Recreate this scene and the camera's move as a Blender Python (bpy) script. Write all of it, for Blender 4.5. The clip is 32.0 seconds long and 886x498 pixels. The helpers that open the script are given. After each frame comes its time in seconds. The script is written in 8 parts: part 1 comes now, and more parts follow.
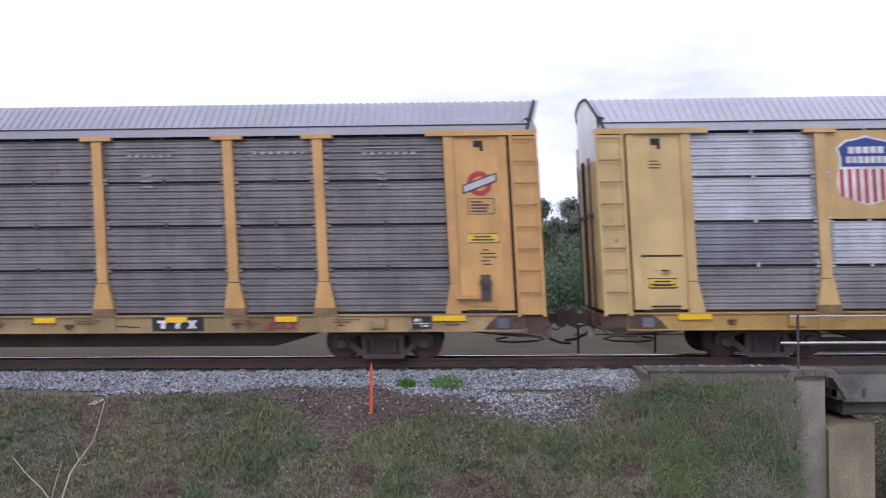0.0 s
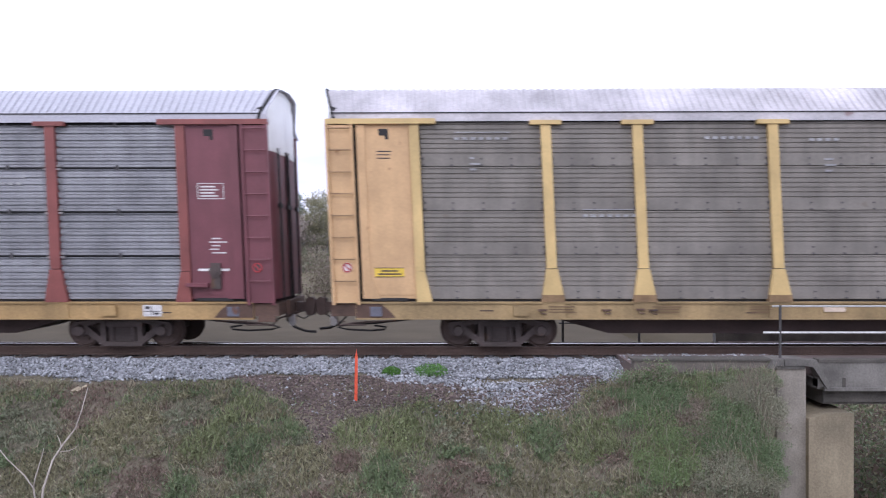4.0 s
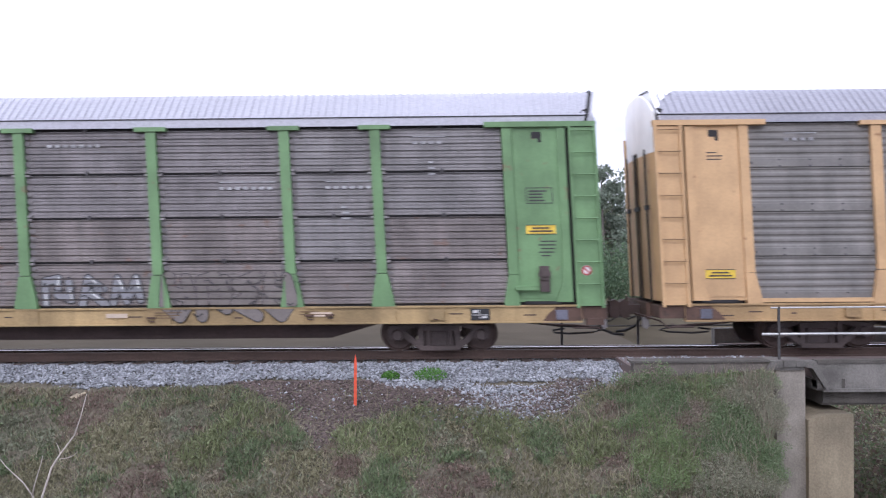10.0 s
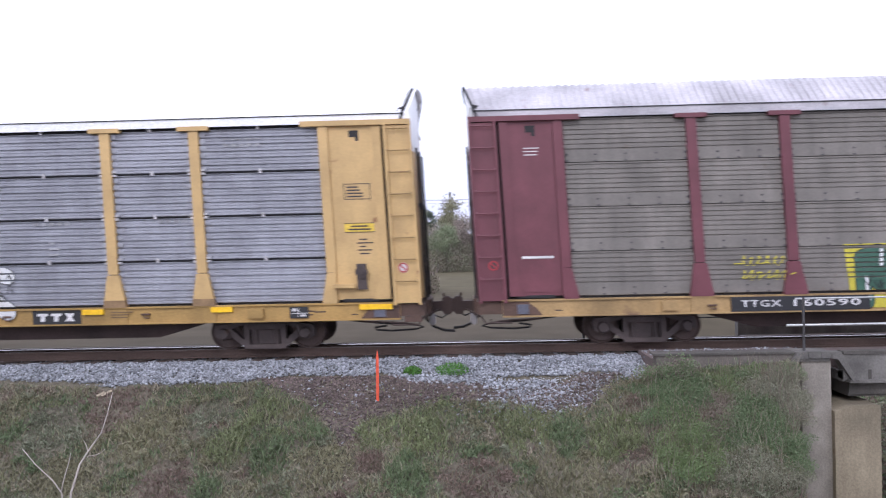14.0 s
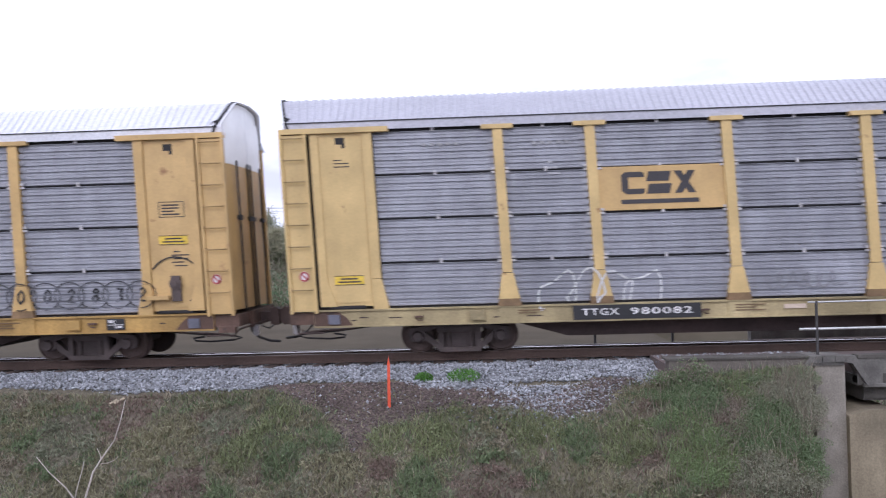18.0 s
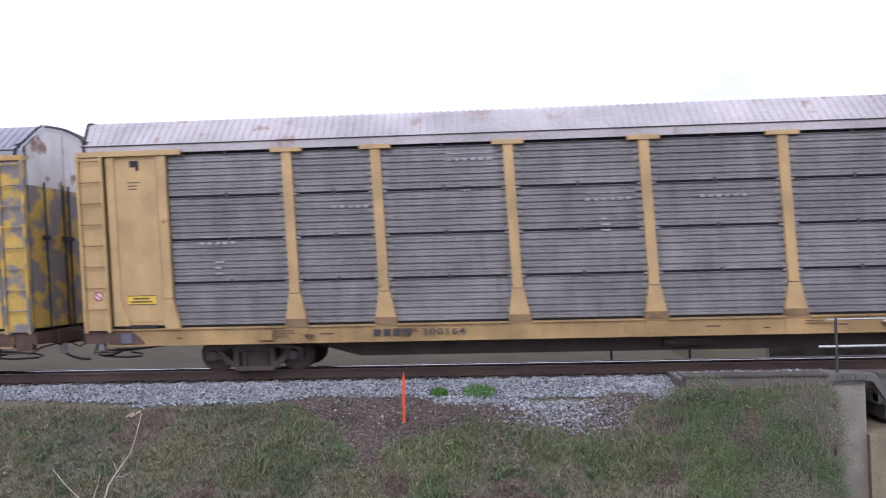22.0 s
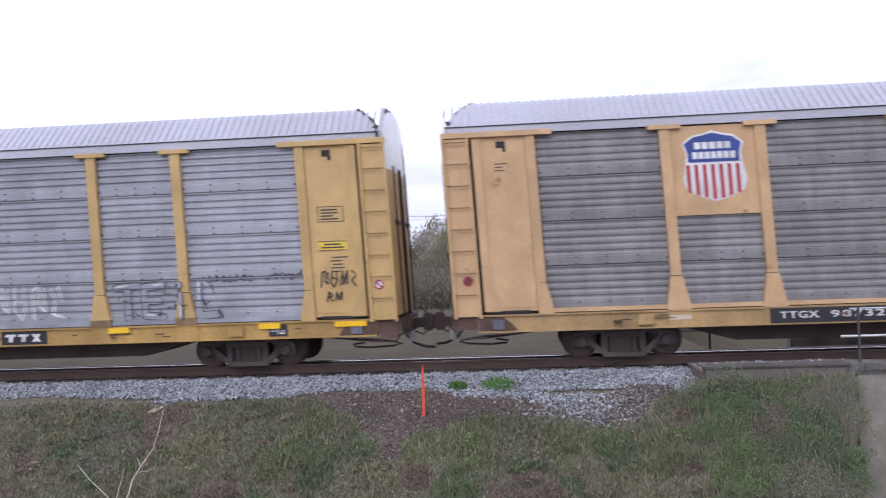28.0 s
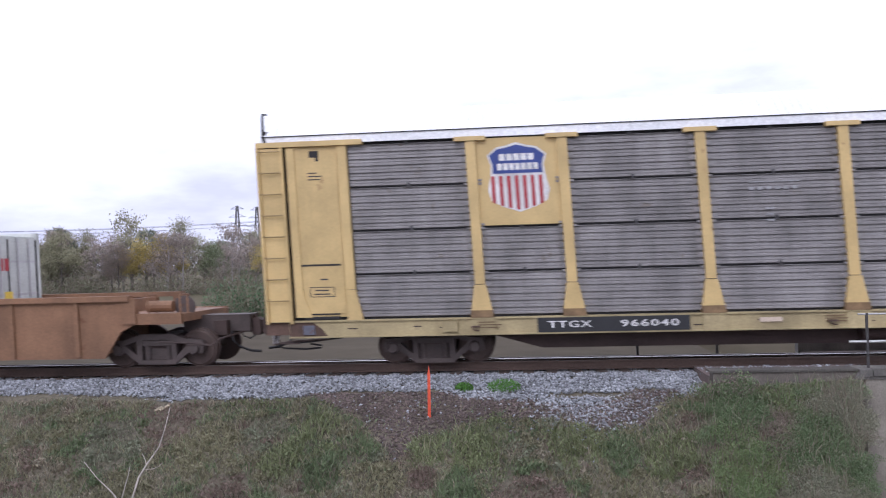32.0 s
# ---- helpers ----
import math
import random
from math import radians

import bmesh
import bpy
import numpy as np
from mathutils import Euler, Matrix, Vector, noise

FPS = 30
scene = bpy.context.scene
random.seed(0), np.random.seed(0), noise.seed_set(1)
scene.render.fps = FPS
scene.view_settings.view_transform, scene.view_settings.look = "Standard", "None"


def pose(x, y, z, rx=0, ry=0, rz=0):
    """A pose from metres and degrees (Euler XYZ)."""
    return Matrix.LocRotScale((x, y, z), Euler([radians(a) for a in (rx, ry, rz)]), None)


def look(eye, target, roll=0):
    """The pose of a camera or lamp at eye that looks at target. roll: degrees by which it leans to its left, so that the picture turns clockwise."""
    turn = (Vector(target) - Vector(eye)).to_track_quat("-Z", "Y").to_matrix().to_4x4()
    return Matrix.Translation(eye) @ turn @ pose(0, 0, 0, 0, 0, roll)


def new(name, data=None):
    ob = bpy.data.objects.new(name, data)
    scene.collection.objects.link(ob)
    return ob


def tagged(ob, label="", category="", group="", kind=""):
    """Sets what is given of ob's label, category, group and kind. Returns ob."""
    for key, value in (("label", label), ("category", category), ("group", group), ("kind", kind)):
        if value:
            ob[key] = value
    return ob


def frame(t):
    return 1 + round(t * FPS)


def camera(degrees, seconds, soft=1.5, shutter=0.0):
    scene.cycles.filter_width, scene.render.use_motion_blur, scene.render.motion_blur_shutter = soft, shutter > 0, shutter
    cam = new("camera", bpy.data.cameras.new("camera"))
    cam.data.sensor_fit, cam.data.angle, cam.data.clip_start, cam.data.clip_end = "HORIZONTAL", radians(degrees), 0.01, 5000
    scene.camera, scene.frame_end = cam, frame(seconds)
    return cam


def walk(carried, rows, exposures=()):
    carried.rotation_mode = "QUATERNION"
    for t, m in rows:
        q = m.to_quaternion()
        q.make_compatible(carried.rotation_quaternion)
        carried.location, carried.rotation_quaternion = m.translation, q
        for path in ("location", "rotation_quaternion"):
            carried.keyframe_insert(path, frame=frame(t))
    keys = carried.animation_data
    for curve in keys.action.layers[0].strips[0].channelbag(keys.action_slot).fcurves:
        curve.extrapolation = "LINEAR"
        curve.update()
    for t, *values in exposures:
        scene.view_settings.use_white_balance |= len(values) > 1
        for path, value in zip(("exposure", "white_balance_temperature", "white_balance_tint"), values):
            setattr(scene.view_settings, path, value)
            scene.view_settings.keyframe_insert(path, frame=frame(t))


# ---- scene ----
# ---- camera: hand-held at a fixed spot, turning a little ----
cam = camera(57.0, 32.0, soft=1.15, shutter=0.8)
scene.cycles.rolling_shutter_type = "TOP"
scene.cycles.rolling_shutter_duration = 0.12
EYE = (0.0, 0.0, 2.06)
TURNS = (
    (0, 1.8, 0.67, 0.46), (0.5, 2.31, 0.41, 0.89), (1, 2.62, 0, 1.28), (1.5, 1.81, -0.13, 1.21), (2, 1.81, -0.35, 1), (2.5, 1.57, -0.37, 0.52),
    (4.5, 0.61, -0.14, -0.04), (5, 0.41, -0.16, -0.21), (5.5, 0.43, -0.45, -0.32), (6, 0.4, -0.51, -0.08), (6.5, 0.45, -0.49, -0.11), (7, 0.43, -0.43, -0.01),
    (7.5, 0.59, -0.6, 0.03), (8, 0.89, -0.64, 0.43), (8.5, 0.84, -0.32, 0.65), (9, 0.81, -0.12, 0.57), (9.5, 0.8, 0.16, 0.61), (10, 0.69, 0.1, 0.48),
    (10.5, 0.76, -0.03, 0.47), (11, 0.81, -0.18, 0.35), (11.5, 0.96, -0.26, 0.68), (12, 1.04, -0.34, 0.45), (12.5, 1.14, -0.16, 0.62), (13, 1.47, -0.03, 1.02),
    (13.5, 2.02, -0.11, 1.24), (14, 2.1, -0.23, 1.27), (14.5, 2.11, -0.46, 1.21), (16.5, 2.67, -0.31, 1.37), (17, 2.68, -0.04, 1.51), (17.5, 2.69, 0.08, 1.66),
    (18, 2.83, 0.2, 1.68), (18.5, 3.19, 0.36, 1.51), (19, 3.21, 0.28, 1.71), (19.5, 3.15, 0.39, 1.57), (20, 3.17, 0.62, 1.59), (20.5, 3.14, 0.91, 1.77),
    (21, 3.52, 1.17, 1.74), (21.5, 4.2, 1.39, 1.66), (22, 3.93, 1.29, 1.44), (22.5, 3.96, 1.23, 1.44), (23, 3.98, 1.1, 1.64), (23.5, 4.18, 1.19, 1.53),
    (24, 4.53, 1, 1.51), (24.5, 5.01, 0.77, 1.65), (25, 4.84, 0.55, 1.58), (25.5, 4.75, 0.7, 1.49), (27.5, 5.18, 0.85, 1.98), (28, 5.17, 0.87, 2.11),
    (28.5, 5.25, 0.75, 2.13), (29, 5.03, 0.74, 1.83), (29.5, 4.97, 0.82, 1.73), (30, 5.14, 1.03, 1.63), (30.5, 5.43, 0.84, 1.75), (31, 5.47, 0.82, 2.02),
    (31.5, 5.51, 0.91, 1.73), (32, 5.67, 0.97, 1.56),
)
walk(cam, [(t, pose(*EYE, 90 + p, r, y)) for t, y, p, r in TURNS], exposures=[(t, e, 5900, 16) for t, e in ((0, 0.15), (2.5, 0.3), (5, 0.57), (13, 0.57), (18, 0.38), (25, 0.35), (32, 0.28))])

# where the middle of the train's first wagon stands, second by second (metres along the track)
RUN = (
    (0, 16.26), (1, 36.1), (2, 55.94), (5, 115.53), (6, 135.47), (7, 155.48), (8, 175.48), (9, 195.5), (10, 215.5),
    (11, 235.6), (12, 255.72), (13, 275.8), (14, 295.98), (17, 356.38), (18, 376.5), (19, 395.96), (20, 416.11), (21, 436.25),
    (22, 456.38), (23, 476.44), (24, 496.58), (25, 516.65), (28, 576.92), (29, 597.1), (30, 617.17), (31, 637.27), (32, 657.47),
)
PITCH = 28.24            # coupler to coupler
TRACK_Y = 18.61          # middle of the track

# ---- light: a bright overcast sky ----
world = bpy.data.worlds.new("sky")
scene.world = world
world.use_nodes = True
wn, wl = world.node_tree.nodes, world.node_tree.links
wn.clear()
w_out = wn.new("ShaderNodeOutputWorld")
w_bg = wn.new("ShaderNodeBackground")
w_sky = wn.new("ShaderNodeTexSky")
w_sky.sky_type, w_sky.sun_disc = "NISHITA", False
w_sky.sun_elevation, w_sky.sun_rotation = radians(38), radians(200)
w_sky.dust_density = 4.0
w_co = wn.new("ShaderNodeTexCoord")
w_map = wn.new("ShaderNodeMapping")
w_map.inputs["Scale"].default_value = (1.0, 1.0, 3.2)
w_map.inputs["Location"].default_value = (0.35, 0.1, 0.0)
w_noise = wn.new("ShaderNodeTexNoise")
w_noise.inputs["Scale"].default_value = 2.3
w_noise.inputs["Detail"].default_value = 6.0
w_noise.inputs["Roughness"].default_value = 0.55
w_sep = wn.new("ShaderNodeSeparateXYZ")
w_up = wn.new("ShaderNodeMapRange")
w_up.inputs["From Min"].default_value, w_up.inputs["From Max"].default_value = 0.0, 0.45
w_up.inputs["To Min"].default_value, w_up.inputs["To Max"].default_value = 0.25, 0.64
w_add = wn.new("ShaderNodeMath")
w_add.operation = "MULTIPLY_ADD"
w_add.inputs[1].default_value = 1.3
wl.new(w_co.outputs["Generated"], w_sep.inputs[0])
wl.new(w_sep.outputs["Z"], w_up.inputs["Value"])
w_half = wn.new("ShaderNodeMath")
w_half.operation = "SUBTRACT"
w_half.inputs[1].default_value = 0.5
w_ramp = wn.new("ShaderNodeValToRGB")
w_ramp.color_ramp.elements[0].position, w_ramp.color_ramp.elements[0].color = 0.18, (6.8, 6.85, 8.6, 1)
w_ramp.color_ramp.elements[1].position, w_ramp.color_ramp.elements[1].color = 0.50, (11.8, 12.0, 13.0, 1)
w_mix = wn.new("ShaderNodeMix")
w_mix.data_type = "RGBA"
w_mix.inputs["Factor"].default_value = 0.94
wl.new(w_co.outputs["Generated"], w_map.inputs["Vector"])
wl.new(w_map.outputs[0], w_noise.inputs["Vector"])
wl.new(w_noise.outputs["Fac"], w_half.inputs[0])
wl.new(w_half.outputs[0], w_add.inputs[0])
wl.new(w_up.outputs[0], w_add.inputs[2])
wl.new(w_add.outputs[0], w_ramp.inputs["Fac"])
wl.new(w_sky.outputs[0], w_mix.inputs["A"])
wl.new(w_ramp.outputs[0], w_mix.inputs["B"])
wl.new(w_mix.outputs["Result"], w_bg.inputs["Color"])
w_bg.inputs["Strength"].default_value = 0.1
wl.new(w_bg.outputs[0], w_out.inputs[0])

sun = new("sun", bpy.data.lights.new("sun", "SUN"))
sun.data.energy, sun.data.angle, sun.data.color = 0.7, radians(20), (1.0, 0.96, 0.9)
sun.matrix_world = look((-20, -50, 60), (0, 18, 0))

# ---- materials ----
def material(name, color, rough=0.6, metal=0.0, low=0.65, coarse=1.3, fine=22.0, grain=0.18, bump=0.15, streak=0.0,
             rust=0.0, rust_color=(0.12, 0.045, 0.02), stretch=(1, 1, 1), island=0.0, vary=0.0):
    """Paint, metal, stone or earth: a colour with broad stains, fine grain, run-down streaks and rust."""
    m = bpy.data.materials.new(name)
    m.use_nodes = True
    n, l = m.node_tree.nodes, m.node_tree.links
    bsdf = n["Principled BSDF"]
    co = n.new("ShaderNodeTexCoord")
    info = n.new("ShaderNodeObjectInfo")
    shift = n.new("ShaderNodeVectorMath")
    shift.operation = "MULTIPLY_ADD"
    shift.inputs[1].default_value = (37.0, 19.0, 53.0)
    l.new(info.outputs["Random"], shift.inputs[0])
    mp = n.new("ShaderNodeMapping")
    mp.inputs["Scale"].default_value = stretch
    l.new(co.outputs["Object"], mp.inputs["Vector"])
    l.new(mp.outputs[0], shift.inputs[2])

    def noise_node(scale, detail, vec):
        t = n.new("ShaderNodeTexNoise")
        t.inputs["Scale"].default_value, t.inputs["Detail"].default_value = scale, detail
        l.new(vec, t.inputs["Vector"])
        return t.outputs["Fac"]

    def ranged(fac, a, b, lo, hi):
        r = n.new("ShaderNodeMapRange")
        r.inputs["From Min"].default_value, r.inputs["From Max"].default_value = a, b
        r.inputs["To Min"].default_value, r.inputs["To Max"].default_value = lo, hi
        l.new(fac, r.inputs["Value"])
        return r.outputs[0]

    def times(a, b):
        q = n.new("ShaderNodeMath")
        q.operation = "MULTIPLY"
        l.new(a, q.inputs[0])
        l.new(b, q.inputs[1])
        return q.outputs[0]

    broad = ranged(noise_node(coarse, 5, shift.outputs[0]), 0.3, 0.7, low, 1.08)
    small = noise_node(fine, 4, shift.outputs[0])
    value = times(broad, ranged(small, 0.25, 0.75, 1 - grain, 1 + grain))
    if streak:
        sm = n.new("ShaderNodeMapping")
        sm.inputs["Scale"].default_value = (4.0, 4.0, 0.3)
        l.new(shift.outputs[0], sm.inputs["Vector"])
        value = times(value, ranged(noise_node(1.0, 4, sm.outputs[0]), 0.35, 0.7, 1.0, 1 - streak * 0.45))
    if vary:
        value = times(value, ranged(info.outputs["Random"], 0, 1, 1 - vary, 1 + vary))
    if island:
        g = n.new("ShaderNodeNewGeometry")
        value = times(value, ranged(g.outputs["Random Per Island"], 0, 1, 1 - island, 1 + island))
    hsv = n.new("ShaderNodeHueSaturation")
    hsv.inputs["Color"].default_value = (*color, 1)
    l.new(value, hsv.inputs["Value"])
    out = hsv.outputs[0]
    if rust:
        mx = n.new("ShaderNodeMix")
        mx.data_type = "RGBA"
        mx.inputs["B"].default_value = (*rust_color, 1)
        l.new(out, mx.inputs["A"])
        l.new(ranged(noise_node(coarse * 2.2, 8, shift.outputs[0]), 0.72 - rust * 0.45, 0.78 - rust * 0.4, 0, 0.9), mx.inputs["Factor"])
        out = mx.outputs["Result"]
    l.new(out, bsdf.inputs["Base Color"])
    bsdf.inputs["Roughness"].default_value, bsdf.inputs["Metallic"].default_value = rough, metal
    if bump:
        b = n.new("ShaderNodeBump")
        b.inputs["Strength"].default_value, b.inputs["Distance"].default_value = bump, 0.02
        l.new(small, b.inputs["Height"])
        l.new(b.outputs[0], bsdf.inputs["Normal"])
    return m


PANEL = {
    "silver": material("galvanised_bright", (0.358, 0.36, 0.398), 0.42, 0.3, 0.75, streak=0.25, vary=0.10, grain=0.12, bump=0.03),
    "bright": material("galvanised_white", (0.58, 0.58, 0.63), 0.45, 0.25, 0.75, streak=0.2, vary=0.05, rust=0.10, rust_color=(0.36, 0.35, 0.38), grain=0.10, bump=0.03),
    "pewter": material("galvanised_pewter", (0.318, 0.318, 0.342), 0.5, 0.25, 0.7, streak=0.35, vary=0.08, grain=0.12, bump=0.03),
    "gleam": material("galvanised_gleaming", (0.37, 0.373, 0.41), 0.42, 0.3, 0.8, streak=0.25, vary=0.08, grain=0.10, bump=0.03),
    "umber": material("galvanised_umber", (0.238, 0.216, 0.193), 0.6, 0.15, 0.7, streak=0.4, vary=0.05, rust=0.08, rust_color=(0.17, 0.14, 0.115), grain=0.12, bump=0.03),
    "grey": material("galvanised_grey", (0.245, 0.243, 0.275), 0.48, 0.25, 0.7, streak=0.35, vary=0.08, grain=0.12, bump=0.03),
    "brown": material("galvanised_dusty", (0.25, 0.23, 0.233), 0.55, 0.2, 0.65, streak=0.4, vary=0.10, rust=0.10, rust_color=(0.15, 0.12, 0.105), grain=0.12, bump=0.03),
    "rusted": material("galvanised_rusted", (0.255, 0.222, 0.215), 0.6, 0.1, 0.65, streak=0.5, vary=0.06, rust=0.22, rust_color=(0.19, 0.125, 0.10), grain=0.14, bump=0.03),
    "tan": material("galvanised_tan", (0.272, 0.256, 0.258), 0.55, 0.2, 0.7, streak=0.4, vary=0.08, rust=0.06, rust_color=(0.19, 0.16, 0.145), grain=0.12, bump=0.03),
    "taupe": material("galvanised_taupe", (0.226, 0.212, 0.20), 0.55, 0.2, 0.7, streak=0.4, vary=0.06, rust=0.08, rust_color=(0.17, 0.14, 0.12), grain=0.12, bump=0.03),
    "sand": material("galvanised_sand", (0.25, 0.237, 0.237), 0.55, 0.2, 0.7, streak=0.4, vary=0.06, rust=0.06, rust_color=(0.19, 0.16, 0.14), grain=0.12, bump=0.03),
    "clay": material("galvanised_clay", (0.305, 0.286, 0.285), 0.55, 0.2, 0.7, streak=0.4, vary=0.08, rust=0.08, rust_color=(0.19, 0.16, 0.14), grain=0.12, bump=0.03),
    "dark": material("galvanised_dark", (0.18, 0.163, 0.168), 0.55, 0.2, 0.65, streak=0.4, vary=0.10, rust=0.10, rust_color=(0.15, 0.12, 0.105), grain=0.12, bump=0.03),
}
PAINT = {
    "yellow": material("yellow_paint", (0.585, 0.39, 0.165), 0.5, 0, 0.8, streak=0.15, grain=0.07, bump=0.015, rust=0.09, rust_color=(0.27, 0.135, 0.06)),
    "gold": material("gold_paint", (0.57, 0.375, 0.15), 0.5, 0, 0.8, streak=0.15, grain=0.07, bump=0.015, rust=0.09, rust_color=(0.27, 0.135, 0.06)),
    "orange": material("orange_yellow_paint", (0.625, 0.355, 0.13), 0.5, 0, 0.78, streak=0.2, grain=0.07, bump=0.015, rust=0.09, rust_color=(0.27, 0.135, 0.06)),
    "pale": material("pale_yellow_paint", (0.62, 0.445, 0.195), 0.5, 0, 0.8, streak=0.15, grain=0.07, bump=0.015, rust=0.09, rust_color=(0.27, 0.135, 0.06)),
    "peach": material("faded_yellow_paint", (0.60, 0.385, 0.20), 0.55, 0, 0.8, streak=0.2, grain=0.07, bump=0.015, rust=0.09, rust_color=(0.27, 0.135, 0.06)),
    "ochre": material("ochre_paint", (0.535, 0.36, 0.165), 0.5, 0, 0.75, streak=0.2, rust=0.05, grain=0.07, bump=0.015),
    "amber": material("weathered_amber_paint", (0.43, 0.235, 0.08), 0.55, 0, 0.65, streak=0.4, rust=0.20, rust_color=(0.2, 0.09, 0.04), grain=0.07, bump=0.02),
    "maroon": material("maroon_paint", (0.17, 0.052, 0.066), 0.5, 0, 0.75, streak=0.2, grain=0.07, bump=0.015),
    "red": material("oxide_red_paint", (0.235, 0.068, 0.06), 0.5, 0, 0.75, streak=0.2, grain=0.07, bump=0.015),
    "black": material("black_paint", (0.045, 0.038, 0.045), 0.5, 0, 0.8, streak=0.15, grain=0.07, bump=0.015),
    "green": material("green_paint", (0.165, 0.295, 0.135), 0.55, 0, 0.7, streak=0.3, rust=0.14, rust_color=(0.19, 0.13, 0.08), grain=0.07, bump=0.015),
    "rusty": material("rusty_yellow_paint", (0.58, 0.37, 0.12), 0.65, 0, 0.7, streak=0.3, rust=0.50, rust_color=(0.17, 0.075, 0.045), coarse=1.1, bump=0.08),
    "peeling": material("peeling_yellow_paint", (0.55, 0.36, 0.08), 0.6, 0, 0.8, rust=0.60, rust_color=(0.17, 0.165, 0.19), coarse=1.0, bump=0.06),
    "white_rusty": material("rust_streaked_white_paint", (0.76, 0.72, 0.70), 0.55, 0, 0.8, streak=0.3, rust=0.34, rust_color=(0.21, 0.10, 0.065), coarse=0.9, grain=0.08, bump=0.03),
    "end_white": material("bright_white_paint", (0.86, 0.86, 0.87), 0.45, 0, 0.92, grain=0.04, bump=0.01),
    "white": material("white_paint", (0.72, 0.71, 0.72), 0.5, 0, 0.85, streak=0.12, grain=0.05, bump=0.01),
}
SILL = {
    "yellow": material("sill_yellow", (0.455, 0.298, 0.128), 0.6, 0, 0.55, coarse=0.7, streak=0.35, rust=0.15, rust_color=(0.15, 0.085, 0.05), bump=0.06),
    "gold": material("sill_gold", (0.47, 0.29, 0.09), 0.6, 0, 0.6, coarse=0.7, streak=0.25, rust=0.10, rust_color=(0.17, 0.095, 0.05), bump=0.06),
    "faded": material("sill_faded", (0.47, 0.31, 0.15), 0.65, 0, 0.6, coarse=0.7, streak=0.3, rust=0.15, rust_color=(0.17, 0.09, 0.05), bump=0.06),
    "dirty": material("sill_dirty", (0.44, 0.31, 0.15), 0.65, 0, 0.45, coarse=0.6, streak=0.45, rust=0.12, rust_color=(0.05, 0.035, 0.03), bump=0.06),
    "pale": material("sill_pale", (0.46, 0.37, 0.2), 0.65, 0, 0.5, coarse=0.6, streak=0.4, rust=0.08, rust_color=(0.07, 0.05, 0.04), bump=0.06),
    "black": PAINT["black"],
}
ROOF = {
    "grey": material("roof_galvanised", (0.345, 0.34, 0.385), 0.5, 0.2, 0.85, coarse=0.4, bump=0.04),
    "light": material("roof_light", (0.42, 0.415, 0.465), 0.5, 0.1, 0.9, coarse=0.4, bump=0.04),
    "pale": material("roof_pale", (0.60, 0.60, 0.64), 0.5, 0, 0.92, coarse=0.4, bump=0.03),
    "white": material("roof_white", (0.80, 0.80, 0.82), 0.5, 0, 0.92, coarse=0.4, bump=0.03),
    "stained": material("roof_stained", (0.55, 0.52, 0.55), 0.6, 0.1, 0.6, coarse=0.9, rust=0.12, rust_color=(0.28, 0.2, 0.2), bump=0.05),
    "rust": material("roof_rusty", (0.50, 0.455, 0.465), 0.65, 0.05, 0.7, coarse=0.8, rust=0.20, rust_color=(0.34, 0.235, 0.20), bump=0.05),
}
# end paints darkened to 0.55: the rungs' shade is in the colour, with some rust
SHADED_RUNG = {k: material("rung_" + k, tuple(v * 0.55 for v in c), 0.6, 0, 0.7, rust=0.2, bump=0.05) for k, c in (("yellow", (0.6, 0.385, 0.145)), ("gold", (0.59, 0.37, 0.125)), ("orange", (0.6, 0.335, 0.125)), ("pale", (0.57, 0.4, 0.17)), ("peach", (0.57, 0.355, 0.18)), ("ochre", (0.53, 0.345, 0.14)))}
UNDER = material("underframe_grime", (0.066, 0.041, 0.036), 0.75, 0, 0.6, bump=0.2)
END_RUST = material("rusty_end_sill", (0.13, 0.075, 0.055), 0.75, 0, 0.5, coarse=2.0, streak=0.3, rust=0.2, rust_color=(0.05, 0.035, 0.03), bump=0.15)
TRUCK = material("truck_grime", (0.10, 0.075, 0.07), 0.7, 0.1, 0.55, rust=0.12, rust_color=(0.1, 0.055, 0.035), bump=0.25)
WHEEL = material("wheel_steel", (0.085, 0.055, 0.046), 0.65, 0.1, 0.7, bump=0.1)
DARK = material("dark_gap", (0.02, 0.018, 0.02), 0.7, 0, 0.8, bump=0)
FOOT_GRIME = material("grimy_foot_bracket", (0.27, 0.17, 0.085), 0.7, 0, 0.6, coarse=3.0, streak=0.3, rust=0.12, rust_color=(0.10, 0.06, 0.04), bump=0.1)
CLIP_DULL = material("dull_clip_grey", (0.30, 0.28, 0.28), 0.6, 0.2, 0.7, bump=0.05)
CLIP_DARK = material("dark_clip", (0.075, 0.07, 0.075), 0.6, 0.2, 0.7, bump=0.05)
BOX_GREY = material("blue_grey_box", (0.15, 0.15, 0.19), 0.7, 0, 0.6, rust=0.1, bump=0.1)
HARD = material("bracket_grey", (0.52, 0.50, 0.51), 0.55, 0.3, 0.8, bump=0.05)
BOARD = material("black_board", (0.022, 0.022, 0.025), 0.55, 0, 0.8, bump=0.03)
WHITE = material("white_stencil", (0.72, 0.7, 0.7), 0.6, 0, 0.7, fine=40, grain=0.3, bump=0)
BLACKINK = material("black_stencil", (0.05, 0.045, 0.05), 0.6, 0, 0.7, fine=40, grain=0.3, bump=0)
REFLECT_DULL = material("dull_yellow_reflector", (0.50, 0.35, 0.04), 0.5, 0, 0.8, bump=0)
PLATE = material("pale_sill_plate", (0.62, 0.50, 0.40), 0.6, 0, 0.8, bump=0)
PRINT_DIM = material("dim_sill_print", (0.17, 0.105, 0.055), 0.6, 0, 0.7, fine=40, grain=0.3, bump=0)
